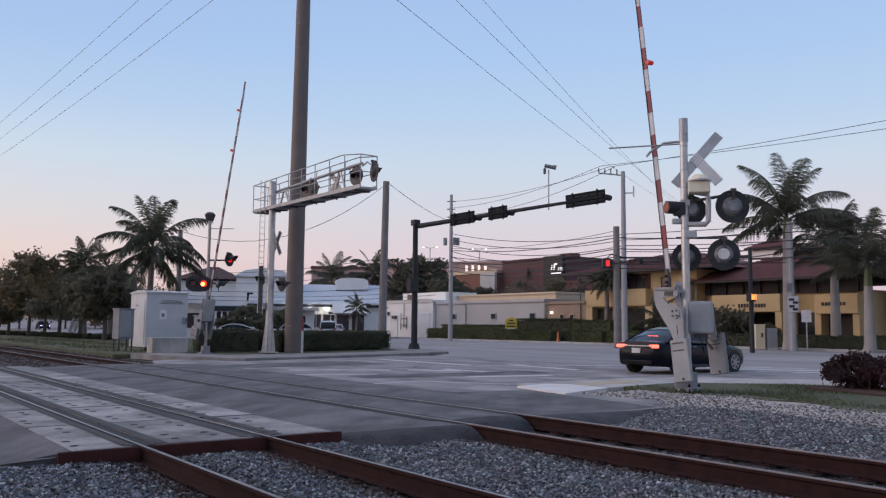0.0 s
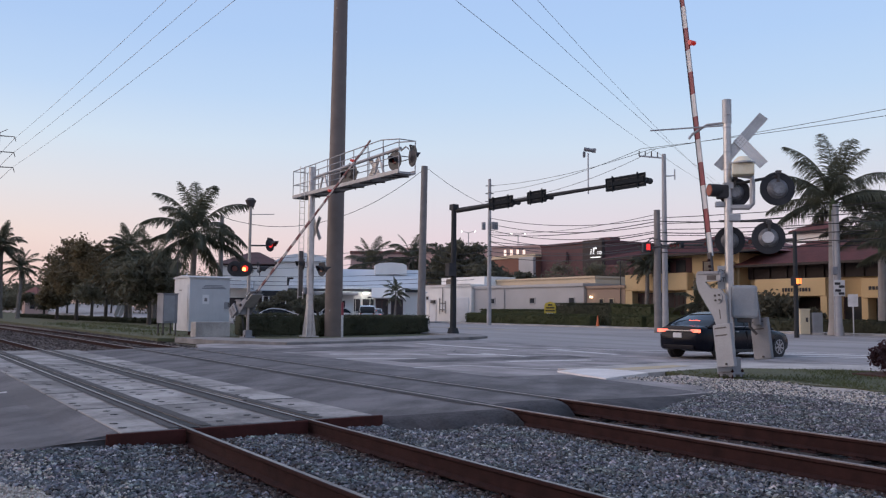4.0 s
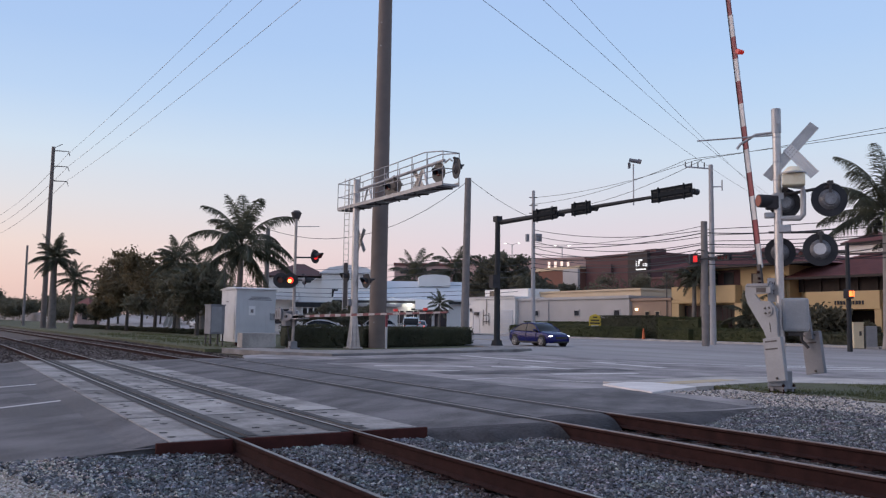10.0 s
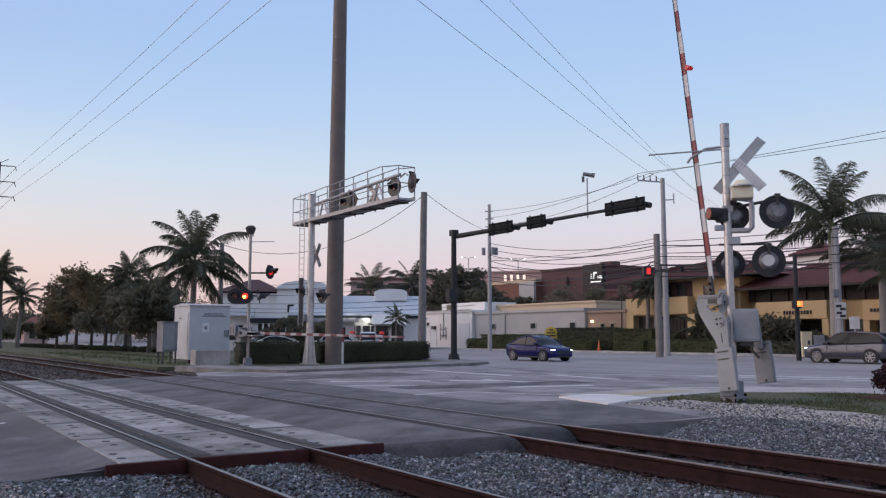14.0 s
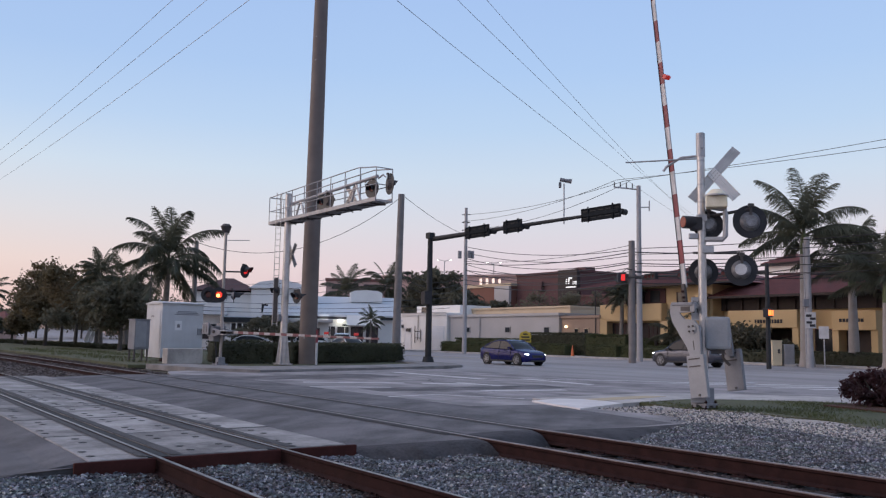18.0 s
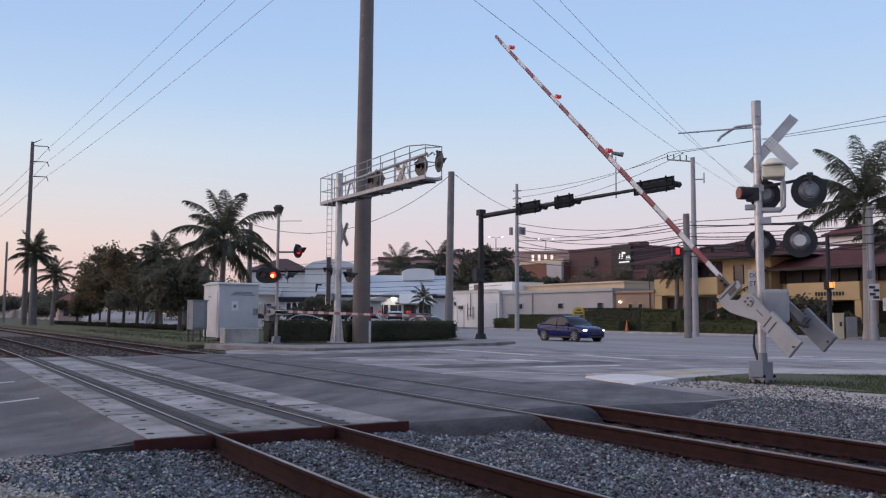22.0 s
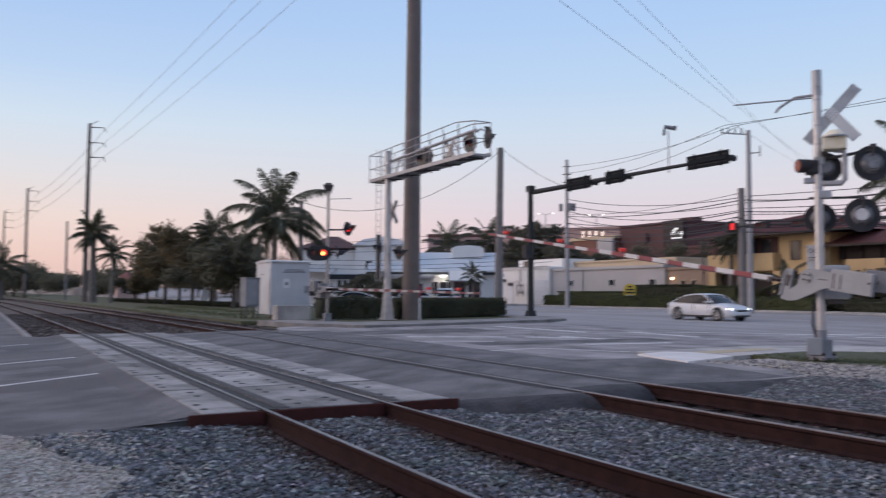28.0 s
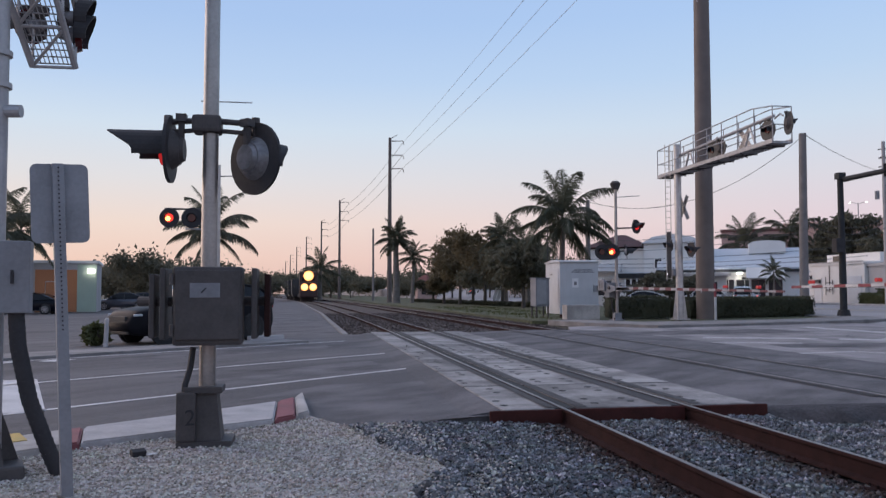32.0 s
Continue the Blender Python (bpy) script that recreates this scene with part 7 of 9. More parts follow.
part("awning", bm, WHITE_WALL, hs, "cream sloping awning")
window(hs, 0.9, 1.4, 1.3, 2.3, MAROON, None, mullions=1)
window(hs, 2.6, 1.4, 1.3, 2.3, MAROON, None, mullions=1)

# dark red building with a lettered sign, and its neighbours
hs, ln = house("tall_shop_building", (84, 97.4), (84, 83.8), 16, 11.3, BRICK_WALL, "tall dark red building with white sign shapes", BRICK_WALL, 0.3)
part("sign_wall", box(N(), (11.6, -0.3, 9.3), (3.8, 0.7, 4.4), bevel=0.03), WOOD_SHADE, hs, "dark brown sign wall")
sg = part("sign_line", box(N(), (12.35, -0.7, 9.0), (1.9, 0.08, 0.16)), LIT_SIGN, hs, "white plain sign shapes")
for x, w, z, h in ((10.0, 0.26, 9.2, 0.9), (10.1, 0.3, 9.95, 0.22), (10.9, 0.3, 9.7, 1.7), (11.5, 0.75, 10.3, 0.5), (12.3, 0.26, 9.1, 0.8), (13.1, 0.75, 9.1, 0.8)):
    part("sign_shape", box(N(), (12.35 + (x - 11.5) * 0.6, -0.7, 9.0 + (z - 8.2) * 0.62), (w * 0.6, 0.12, h * 0.6), 0, Matrix.Rotation(radians(8), 4, "Y"), 0.03), LIT_SIGN, sg)
part("wall_lamp", box(N(), (5.6, -0.3, 9.4), (1.0, 0.4, 1.4), bevel=0.1), BRICK_WALL, hs)
part("roof_unit", box(N(), (10.5, 4, 11.75), (2.2, 2.0, 0.8), bevel=0.04), BRICK_WALL, hs)
for x in (7.0, 8.6):
    window(hs, x, 5.4, 1.2, 1.8, WHITE_WALL)
hs, ln = house("tall_shop_building", (83.0, 112.0), (83.0, 97.5), 14, 9.9, TERRA_WALL, "terracotta building with a pale upper band", PINKISH, 0.5)
for x in (3.0, 6.0):
    window(hs, x, 6.6, 1.8, 1.4, TERRA_WALL)
part("pilaster", box(N(), (12.7, -0.2, 6.0), (3.5, 0.5, 7.4)), GREY_WALL, hs)
for x in (11.6, 13.6):
    part("louvre_panel", box(N(), (x, -0.5, 4.6), (0.8, 0.1, 2.4)), ROOF_WHITE, hs)
hs, ln = house("tall_shop_building", (80.0, 83.0), (80.0, 66.0), 10, 7.4, BRICK_WALL, "dark brown building behind the tan one", BRICK_WALL, 0.3)
hs, ln = house("parking_building", (92, 150), (120, 112), 20, 14.3, PINK_WALL, "distant pink building with flat roof", PINK_WALL, 0.4)
for i in range(10):
    if i not in (4, 5):
        window(hs, 3 + i * 4.4, 12.0, 2.2, 1.6, PINK_WALL)
for k in range(4):
    window(hs, 21.6 + 1.3 * k, 13.1, 0.6, 1.3, PINK_WALL, LIT_ROOM, "lit_window")
hs, ln = house("parking_building", (69.9, 132.7), (80.3, 126.6), 16, 11.6, PINK_WALL, "distant low pink building", ROOF_RED, 0.5)
for i in range(4):
    window(hs, 2 + i * 2.8, 10.4, 2.0, 1.0, PINK_WALL)

# tan buildings with red tiled roofs


def tiled_roof(h, x0, x1, y0, y1, z0, z1, inset=None, name="roof"):
    """A hip roof over the given rectangle, with rows of tile ridges."""
    inset = (y1 - y0) / 2 if inset is None else inset
    bm = N()
    c = [bm.verts.new(p) for p in ((x0, y0, z0), (x1, y0, z0), (x1, y1, z0), (x0, y1, z0))]
    ym = (y0 + y1) / 2
    xa, xb = min(x0 + inset, (x0 + x1) / 2 - 0.05), max(x1 - inset, (x0 + x1) / 2 + 0.05)
    t = [bm.verts.new((xa, ym, z1)), bm.verts.new((xb, ym, z1))]
    bm.faces.new((c[0], c[1], t[1], t[0])), bm.faces.new((c[1], c[2], t[1])), bm.faces.new((c[2], c[3], t[0], t[1])), bm.faces.new((c[3], c[0], t[0])), bm.faces.new(c[::-1])
    r = part(name, bm, ROOF_RED, h, "red clay tile roof")
    bm = N()
    n = int((x1 - x0) / 0.3)
    for i in range(n + 1):
        x = x0 + (x1 - x0) * i / n
        k = min(1.0, (x - x0) / inset, (x1 - x) / inset)
        if k > 0.05:
            tube(bm, (x, y0, z0 + 0.02), (x, y0 + (ym - y0) * k, z0 + (z1 - z0) * k + 0.01), 0.045, seg=5)
    tagged(part("ridge_tiling", bm, ROOF_RED, r), "", "", "", "stuff")
    part("eaves_board", box(N(), ((x0 + x1) / 2, y0 + 0.05, z0 - 0.10), (x1 - x0, 0.12, 0.2)), WOOD_SHADE, r)
    return r


hs, ln = house("tan_building", (62.2, 58.4), (62.2, 45.9), 12, 6.5, TAN_WALL, "yellow-tan two-storey building with balconies and red tile roof", TAN_WALL, 0.0)
tiled_roof(hs, -2.6, ln + 3.0, -1.6, 14, 6.75, 8.9)
part("balcony_wall", box(N(), (3.7, -0.75, 4.25), (7.6, 0.25, 1.55), bevel=0.02), TAN_WALL, hs, "solid yellow balcony parapet")
part("balcony_floor", box(N(), (3.7, -0.35, 3.5), (7.6, 0.9, 0.2)), TAN_WALL, hs)
part("balcony_side", box(N(), (7.45, -0.4, 4.25), (0.2, 0.8, 1.55)), TAN_WALL, hs)
part("upper_recess", box(N(), (3.7, -0.03, 5.75), (7.4, 0.1, 1.4)), MAROON, hs, "maroon recess behind the balcony")
for x in (1.0, 2.6, 4.4, 6.2):
    part("upper_window", box(N(), (x, -0.1, 5.7), (1.1, 0.08, 1.1)), WINDOW, hs)
for x in (1.7, 2.9, 4.1, 5.9, 6.9):
    window(hs, x, 1.9, 1.0, 2.4, MAROON, mullions=1)
# Flat dark panel paints the shade behind the ground-floor windows.
part("ground_shade", box(N(), (3.9, -0.02, 1.9), (6.4, 0.08, 2.7)), WOOD_SHADE, hs)
for x in (0.4, 7.9):
    part("pier", box(N(), (x, -0.5, 1.7), (0.9, 0.8, 3.4)), TAN_WALL, hs)
window(hs, 9.2, 5.2, 1.0, 1.6, MAROON)
part("wall_buttress", box(N(), (11.8, -0.5, 2.9), (0.9, 0.9, 5.8), bevel=0.03), TAN_WALL, hs)
window(hs, 9.8, 2.0, 1.6, 2.2, MAROON)
hs, ln = house("red_roofed_building", (63.6, 45.8), (63.6, 31.6), 14, 4.3, TAN_WALL, "yellow-tan building with wide red tile roof and deep eaves", TAN_WALL, 0.0)
tiled_roof(hs, -2.0, ln + 2.0, -1.9, 16, 5.5, 8.5, 7.0)
part("gallery", box(N(), (ln / 2, 0.3, 4.85), (ln, 1.2, 1.1)), WOOD_SHADE, hs, "dark recessed gallery under the eaves")
for k in range(9):
    part("gallery_post", box(N(), (0.5 + k * (ln - 1) / 8, -0.4, 4.85), (0.14, 0.14, 1.1)), WOOD_SHADE, hs)
tiled_roof(hs, 0.8, 5.0, 4.5, 8.7, 8.75, 9.8, None, "lantern_roof")
part("lantern", box(N(), (2.9, 6.6, 8.3), (3.4, 3.4, 1.0)), WHITE_WALL, hs)
part("portico", box(N(), (4.9, -0.9, 3.5), (6.4, 1.8, 1.45), bevel=0.04), TAN_WALL, hs, "deep yellow portico band")
# Flat dark panel paints the shadow on the tan wall under the portico.
part("portico_shade", box(N(), (5.3, -0.04, 1.3), (4.4, 0.1, 2.8)), WOOD_SHADE, hs)
for k in (1.9, 3.5, 7.9):
    part("portico_pier", box(N(), (k, -0.9, 1.35), (0.55, 1.7, 2.9)), TAN_WALL, hs)
part("side_portico", box(N(), (12.4, -0.6, 3.35), (3.4, 1.4, 1.5), bevel=0.04), TAN_WALL, hs)
# Same painted shade under the side portico.
part("side_shade", box(N(), (12.4, -0.04, 1.3), (2.4, 0.1, 2.6)), WOOD_SHADE, hs)
for k in (10.9, 13.9):
    part("portico_pier", box(N(), (k, -0.6, 1.3), (0.5, 1.2, 2.8)), TAN_WALL, hs)
for i in range(10):
    part("writing_bar", box(N(), (4.4 + i * 0.26, -1.83, 3.3), (0.18 - 0.04 * (i % 3 == 0), 0.04, 0.3)), BLACK, hs)
for i in range(7):
    part("writing_bar", box(N(), (11.4 + i * 0.28, -1.33, 3.35), (0.2, 0.04, 0.26)), BLACK, hs)
window(hs, 9.4, 1.6, 1.6, 2.2, MAROON)
hs, ln = house("white_building", (66.0, 30.5), (66.0, 12.0), 12, 6.2, WHITE_WALL, "white stucco building beyond the red-roofed one", ROOF_WHITE, 0.4)
for i in range(5):
    window(hs, 2 + i * 3.6, 2.0, 1.6, 2.0)

# west car park building, left of the old signal
GREEN_WALL = mat("pale_green_stucco", (0.42, 0.50, 0.40), (0.34, 0.41, 0.33), 0.85, 0, 0.5, 10)
ORANGE_WALL = mat("orange_stucco", (0.52, 0.22, 0.10), (0.42, 0.17, 0.08), 0.85, 0, 0.5, 10)
hs, ln = house("roadside_shop", (-26.6, 66.2), (-15.75, 68.2), 8, 3.8, GREY_WALL, "low roadside shop with orange and pale green walls", WHITE_WALL, 0.2)
part("orange_panel", box(N(), (ln - 2.85, -0.04, 1.6), (2.9, 0.1, 3.2)), ORANGE_WALL, hs, "orange stucco wall")
part("green_panel", box(N(), (ln - 0.70, -0.04, 1.8), (1.36, 0.1, 3.6)), GREEN_WALL, hs, "pale green stucco wall")
window(hs, ln - 3.0, 1.7, 1.2, 1.2)
part("wall_lamp", box(N(), (ln - 0.4, -0.25, 3.1), (0.5, 0.3, 0.3)), LIT_WHITE, hs, "bright wall lamp")
for i in range(3):
    hs, ln = house("roadside_shop", (58 + i * 2, 190 + i * 30), (58 + i * 2, 172 + i * 30), 12, 3.6, PINK_WALL, "distant low roadside building", ROOF_RED, 0.3)


# ---- vehicles ----
CHROME = mat("bright_rim", (0.42, 0.42, 0.44), (0.3, 0.3, 0.31), 0.3, 0.7)
TAIL_LIT = mat("lit_tail_lamp", (0.8, 0.04, 0.03), None, 0.3, emit=(1.0, 0.13, 0.08), power=3.0)
TAIL_OFF = mat("tail_lamp", (0.25, 0.02, 0.02), None, 0.2)
HEAD_LIT = mat("lit_headlamp", (0.9, 0.9, 0.95), None, 0.2, emit=(0.86, 0.9, 1.0), power=6.0)
HEAD_OFF = mat("headlamp_glass", (0.5, 0.5, 0.52), None, 0.1)
TRIM = mat("black_trim", (0.02, 0.02, 0.021), None, 0.6)


def loft(bm, stations):
    """Closed rings of points joined one to the next."""
    rings = [[bm.verts.new(p) for p in s] for s in stations]
    k = len(rings[0])
    for a, b in zip(rings, rings[1:]):
        for i in range(k):
            bm.faces.new((a[i], a[(i + 1) % k], b[(i + 1) % k], b[i]))
    bm.faces.new(rings[0]), bm.faces.new(rings[-1])
    bmesh.ops.recalc_face_normals(bm, faces=bm.faces)
    return bm


def curve(pts, k):
    """Value of a smooth curve through the (place, value) pairs."""
    for (a, u), (b, v) in zip(pts, pts[1:]):
        if k <= b:
            t = (k - a) / (b - a)
            return u + (v - u) * (t * t * (3 - 2 * t) * 0.35 + t * 0.65)
    return pts[-1][1]


CAR_TOP = {"sedan": [(-1, 0.50), (-0.985, 0.62), (-0.95, 0.675), (-0.72, 0.70), (-0.2, 0.67), (0.3, 0.655), (0.48, 0.635), (0.75, 0.575), (0.90, 0.51), (0.97, 0.44), (1, 0.34)],
           "hatch": [(-1, 0.48), (-0.985, 0.62), (-0.95, 0.69), (-0.75, 0.72), (-0.2, 0.68), (0.3, 0.655), (0.48, 0.635), (0.75, 0.575), (0.90, 0.51), (0.97, 0.43), (1, 0.33)],
           "suv": [(-1, 0.46), (-0.985, 0.60), (-0.95, 0.66), (-0.75, 0.68), (-0.2, 0.645), (0.3, 0.625), (0.48, 0.615), (0.75, 0.575), (0.90, 0.53), (0.97, 0.46), (1, 0.36)]}
CAR_ROOF = {"sedan": [(-0.80, 0.70), (-0.62, 0.83), (-0.42, 0.945), (-0.2, 0.995), (0.0, 1.0), (0.12, 0.975), (0.24, 0.90), (0.50, 0.64)],
            "hatch": [(-0.90, 0.72), (-0.74, 0.83), (-0.52, 0.945), (-0.28, 0.995), (-0.05, 1.0), (0.12, 0.97), (0.26, 0.885), (0.52, 0.64)],
            "suv": [(-0.97, 0.67), (-0.90, 0.80), (-0.74, 0.945), (-0.4, 0.99), (-0.1, 1.0), (0.10, 0.975), (0.22, 0.91), (0.48, 0.62)]}
CAR_LOW = [(-1, 0.30), (-0.96, 0.20), (-0.8, 0.155), (0.8, 0.14), (0.95, 0.16), (1, 0.23)]
CAR_WIDE = [(-1, 0.70), (-0.97, 0.82), (-0.87, 0.92), (-0.55, 0.985), (0, 1.0), (0.55, 0.985), (0.82, 0.92), (0.93, 0.83), (1, 0.62)]


def car(label, colour, m, kind="sedan", L=4.6, W=1.8, H=1.46, head=True, brake=False, group="cars on the road", rim=None):
    """A car that faces local +x, wheels on z = 0."""
    c = thing("car", m, label, "car", group)
    hw, hl = W / 2, L / 2
    suv = kind == "suv"
    top, roof = CAR_TOP[kind], CAR_ROOF[kind]
    st = []
    for i in range(33):
        k = -1 + i / 16
        k = math.copysign(abs(k) ** 0.8, k) if k else 0.0
        zt, zl, y = curve(top, k) * H, curve(CAR_LOW, k) * H, curve(CAR_WIDE, k) * hw
        h = zt - zl
        half = [(0.90, 0.0), (0.975, 0.10), (1.0, 0.38), (0.99, 0.60), (0.975, 0.72), (0.955, 0.84), (0.90, 0.94), (0.78, 1.0), (0.40, 1.03)]
        ring = [(k * hl, -y * a, zl + h * b) for a, b in half] + [(k * hl, 0, zl + h * 1.04)] + [(k * hl, y * a, zl + h * b) for a, b in reversed(half)]
        st.append(ring)
    body = part("body", loft(N(), st), colour, c, smooth=True)
    k0, k1 = roof[0][0], roof[-1][0]

    def cabin(k, grow=0.0):
        z, zb = curve(roof, k) * H + grow, curve(top, k) * H - 0.03
        y = curve(CAR_WIDE, k) * hw
        fr = (z - zb) / (0.36 * H)
        wb, wt = y * 0.945 + grow, y * (0.945 - 0.235 * fr) + grow
        return k * hl, z, zb, wb, wt

    st = []
    for i in range(21):
        x, z, zb, wb, wt = cabin(k0 + (k1 - k0) * i / 20)
        z = max(z, zb + 0.01)
        st.append([(x, -wb, zb), (x, -(wb + wt) / 2 - 0.012, (z + zb) / 2), (x, -wt, z - 0.03), (x, -wt * 0.88, z - 0.004), (x, 0, z + 0.012), (x, wt * 0.88, z - 0.004), (x, wt, z - 0.03), (x, (wb + wt) / 2 + 0.012, (z + zb) / 2), (x, wb, zb)])
    part("glasshouse", loft(N(), st), GLASS_DARK, c, "dark window glass", smooth=True)
    ka, kb = roof[2][0] - 0.02, roof[5][0] + 0.03
    st = []
    for i in range(11):
        x, z, zb, wb, wt = cabin(ka + (kb - ka) * i / 10, 0.008)
        st.append([(x, -wt - 0.008, z - 0.075), (x, -wt * 0.9, z), (x, 0, z + 0.018), (x, wt * 0.9, z), (x, wt + 0.008, z - 0.075), (x, 0, z - 0.05)])
    part("roof", loft(N(), st), colour, c, smooth=True)
    for s in (-1, 1):
        pts = []
        for i in range(15):
            x, z, zb, wb, wt = cabin(k0 + (k1 - k0) * i / 14)
            pts.append((x, s * (wt + 0.004), z - 0.03))
        part("window_frame", pipe(N(), pts, 0.034, 6), colour, c, smooth=True)
        x, z, zb, wb, wt = cabin(-0.10)
        part("door_pillar", tube(N(), (x, s * wb, zb), (x - 0.06, s * wt, z - 0.04), 0.035, seg=6), TRIM, c)
        part("mirror", box(N(), (0.34 * hl, s * (hw * 0.96 + 0.07), curve(top, 0.3) * H + 0.05), (0.13, 0.18, 0.12), s * 12, bevel=0.04), colour, c)
        for xd in (-0.30, 0.16):
            part("door_handle", box(N(), (xd * hl, s * (hw * 0.99), curve(top, 0) * H * 0.87), (0.17, 0.035, 0.025), bevel=0.008), CHROME if brake else colour, c)
            part("door_gap", box(N(), ((xd + 0.21) * hl, s * (hw * 0.985), curve(top, 0) * H * 0.66), (0.012, 0.03, 0.46)), TRIM, c)
        part("sill", box(N(), (0, s * hw * 0.93, curve(CAR_LOW, 0) * H + 0.03), (L * 0.56, 0.10, 0.10), bevel=0.02), TRIM, c)
        if brake:
            pts = [(cabin(q)[0], s * (cabin(q)[3] - 0.0), cabin(q)[2] + 0.05) for q in (-0.7, -0.3, 0.1, 0.42)]
            part("window_trim", pipe(N(), pts, 0.012, 6), CHROME, c, "bright window trim")
    r = 0.335 if not suv else 0.375
    wheels = []
    for kx in (-0.60, 0.61):
        for s in (-1, 1):
            yy = curve(CAR_WIDE, kx) * hw
            part("wheel_arch", disc(N(), (kx * hl, s * (yy - 0.045), r + 0.01), (0, 1, 0), r + 0.05, 0.10, 32), TRIM, c)
            w = part("wheel", disc(N(), (0, 0, 0), (0, 1, 0), r, 0.21, 32), RUBBER, c, "black tyre with bright rim", smooth=True)
            w.matrix_basis = pose(kx * hl, s * (yy - 0.085), r)
            part("rim_dish", disc(N(), (0, s * 0.09, 0), (0, 1, 0), r * 0.70, 0.05, 28), TRIM, w)
            for k in range(7):
                a = k * math.tau / 7
                part("spoke", box(N(), (r * 0.36 * math.cos(a), s * 0.113, r * 0.36 * math.sin(a)), (r * 0.60, 0.02, 0.05), 0, Matrix.Rotation(-a, 4, "Y")), rim or CHROME, w)
            part("rim_ring", pipe(N(), [(r * 0.68 * math.cos(q * math.tau / 24), s * 0.112, r * 0.68 * math.sin(q * math.tau / 24)) for q in range(25)], 0.014, 5), rim or CHROME, w)
            wheels.append((w, kx * hl, s * (yy - 0.085), r))
    for s in (-1, 1):
        zf = curve(top, 0.90) * H
        part("headlamp", box(N(), (0.90 * hl, s * hw * 0.72, zf - 0.10), (0.24, 0.17, 0.07), -s * 26, bevel=0.03), HEAD_LIT if head else HEAD_OFF, c, "lit headlamp" if head else "")
        zr = curve(top, -0.985) * H
        part("tail_lamp", box(N(), (-0.962 * hl, s * hw * 0.62, zr - 0.04), (0.12, 0.44, 0.10) if (brake and group != "parked cars") else (0.09, 0.26, 0.08), s * 16, bevel=0.03), TAIL_LIT if (brake or suv and head) else TAIL_OFF, c, "lit red tail lamp" if brake else "")
    part("grille", box(N(), (0.985 * hl, 0, 0.36 * H), (0.07, W * 0.46, 0.16 if not suv else 0.32), bevel=0.02), TRIM, c)
    part("lower_grille", box(N(), (0.975 * hl, 0, 0.20 * H), (0.08, W * 0.60, 0.12), bevel=0.02), TRIM, c)
    part("number_plate", box(N(), (-1.0 * hl - 0.005, 0, 0.50 * H), (0.04, 0.32, 0.15)), PLATE, c)
    part("bumper_trim", box(N(), (-0.985 * hl, 0, 0.25 * H), (0.08, W * 0.62, 0.13), bevel=0.02), colour if brake else TRIM, c)
    if brake:
        part("chrome_strip", box(N(), (-0.995 * hl, 0, curve(top, -0.985) * H - 0.03), (0.035, W * 0.62, 0.035)), CHROME, c, "bright chrome strip over the number plate")
        part("high_brake_lamp", box(N(), (-0.66 * hl, 0, cabin(-0.66)[1] + 0.0), (0.03, 0.4, 0.025)), TAIL_LIT, c)
    WHEELS[c.name] = wheels
    return c


WHEELS = {}
PAINT_BLACK = paint("black_navy_car_paint", (0.004, 0.005, 0.010), 0.22, 0.0)
PAINT_BLACK.node_tree.nodes["Principled BSDF"].inputs["Coat Weight"].default_value = 0.0
PAINT_BLACK.node_tree.nodes["Principled BSDF"].inputs["Specular IOR Level"].default_value = 0.14
PAINT_BLUE = paint("blue_car_paint", (0.007, 0.009, 0.095), 0.25, 0.1)
PAINT_BLUE.node_tree.nodes["Principled BSDF"].inputs["Coat Weight"].default_value = 0.08
PAINT_BLUE.node_tree.nodes["Principled BSDF"].inputs["Specular IOR Level"].default_value = 0.3
PAINT_GREY = paint("dark_grey_car_paint", (0.085, 0.088, 0.11), 0.25, 0.5)
PAINT_SILVER = paint("silver_car_paint", (0.46, 0.47, 0.48))
PAINT_WHITE = paint("white_car_paint", (0.70, 0.70, 0.71), 0.3, 0.0)
car_black = car("black sedan with lit red tail lamps waiting at the crossing", PAINT_BLACK, pose(22.8, 17.0, ZR, 0, 0, -21), "sedan", 4.96, 1.88, 1.46, False, True)
car_blue = car("deep blue small sedan with lit headlamps", PAINT_BLUE, pose(30, 45, ZR), "sedan", 4.55, 1.82, 1.47)
car_suv = car("dark grey crossover with lit headlamps", PAINT_GREY, pose(50, 20, ZR), "suv", 4.8, 1.9, 1.70)
car_white = car("white sedan with lit headlamps on the highway", PAINT_WHITE, pose(40, 60, ZR), "sedan", 4.7, 1.82, 1.43)
car_north = car("white car driving away on the highway", PAINT_WHITE, pose(44, 255, 1), "suv", 4.6, 1.84, 1.6, False)
car_late = car("silver car with lit headlamps far up the highway", PAINT_SILVER, pose(36, 500, 3), "sedan", 4.6, 1.82, 1.46)
for i, (x, y, a, k, p, h) in enumerate([(44.2, 78.3, 62, "hatch", PAINT_SILVER, 1.6), (39.6, 79.6, 150, "suv", PAINT_WHITE, 1.7), (30.8, 74.0, 150, "hatch", PAINT_WHITE, 1.5), (38.6, 69.8, 62, "suv", PAINT_SILVER, 1.85)]):
    car("parked silver or white car before the white shop", p, pose(x, y, ZR, 0, 0, a), k, 4.6, 1.8, h, False, i == 0, "parked cars")
PAINT_MATT = mat("dark_dusty_car_paint", (0.012, 0.012, 0.015), (0.008, 0.008, 0.010), 0.4, 0, 3, 30, spec=0.05)
car("black car with white reflections parked beside the avenue", PAINT_MATT, pose(-3.2, 25.8, -0.05, 0, 0, 220), "suv", 4.8, 1.88, 1.72, False, False, "parked cars", TRIM)
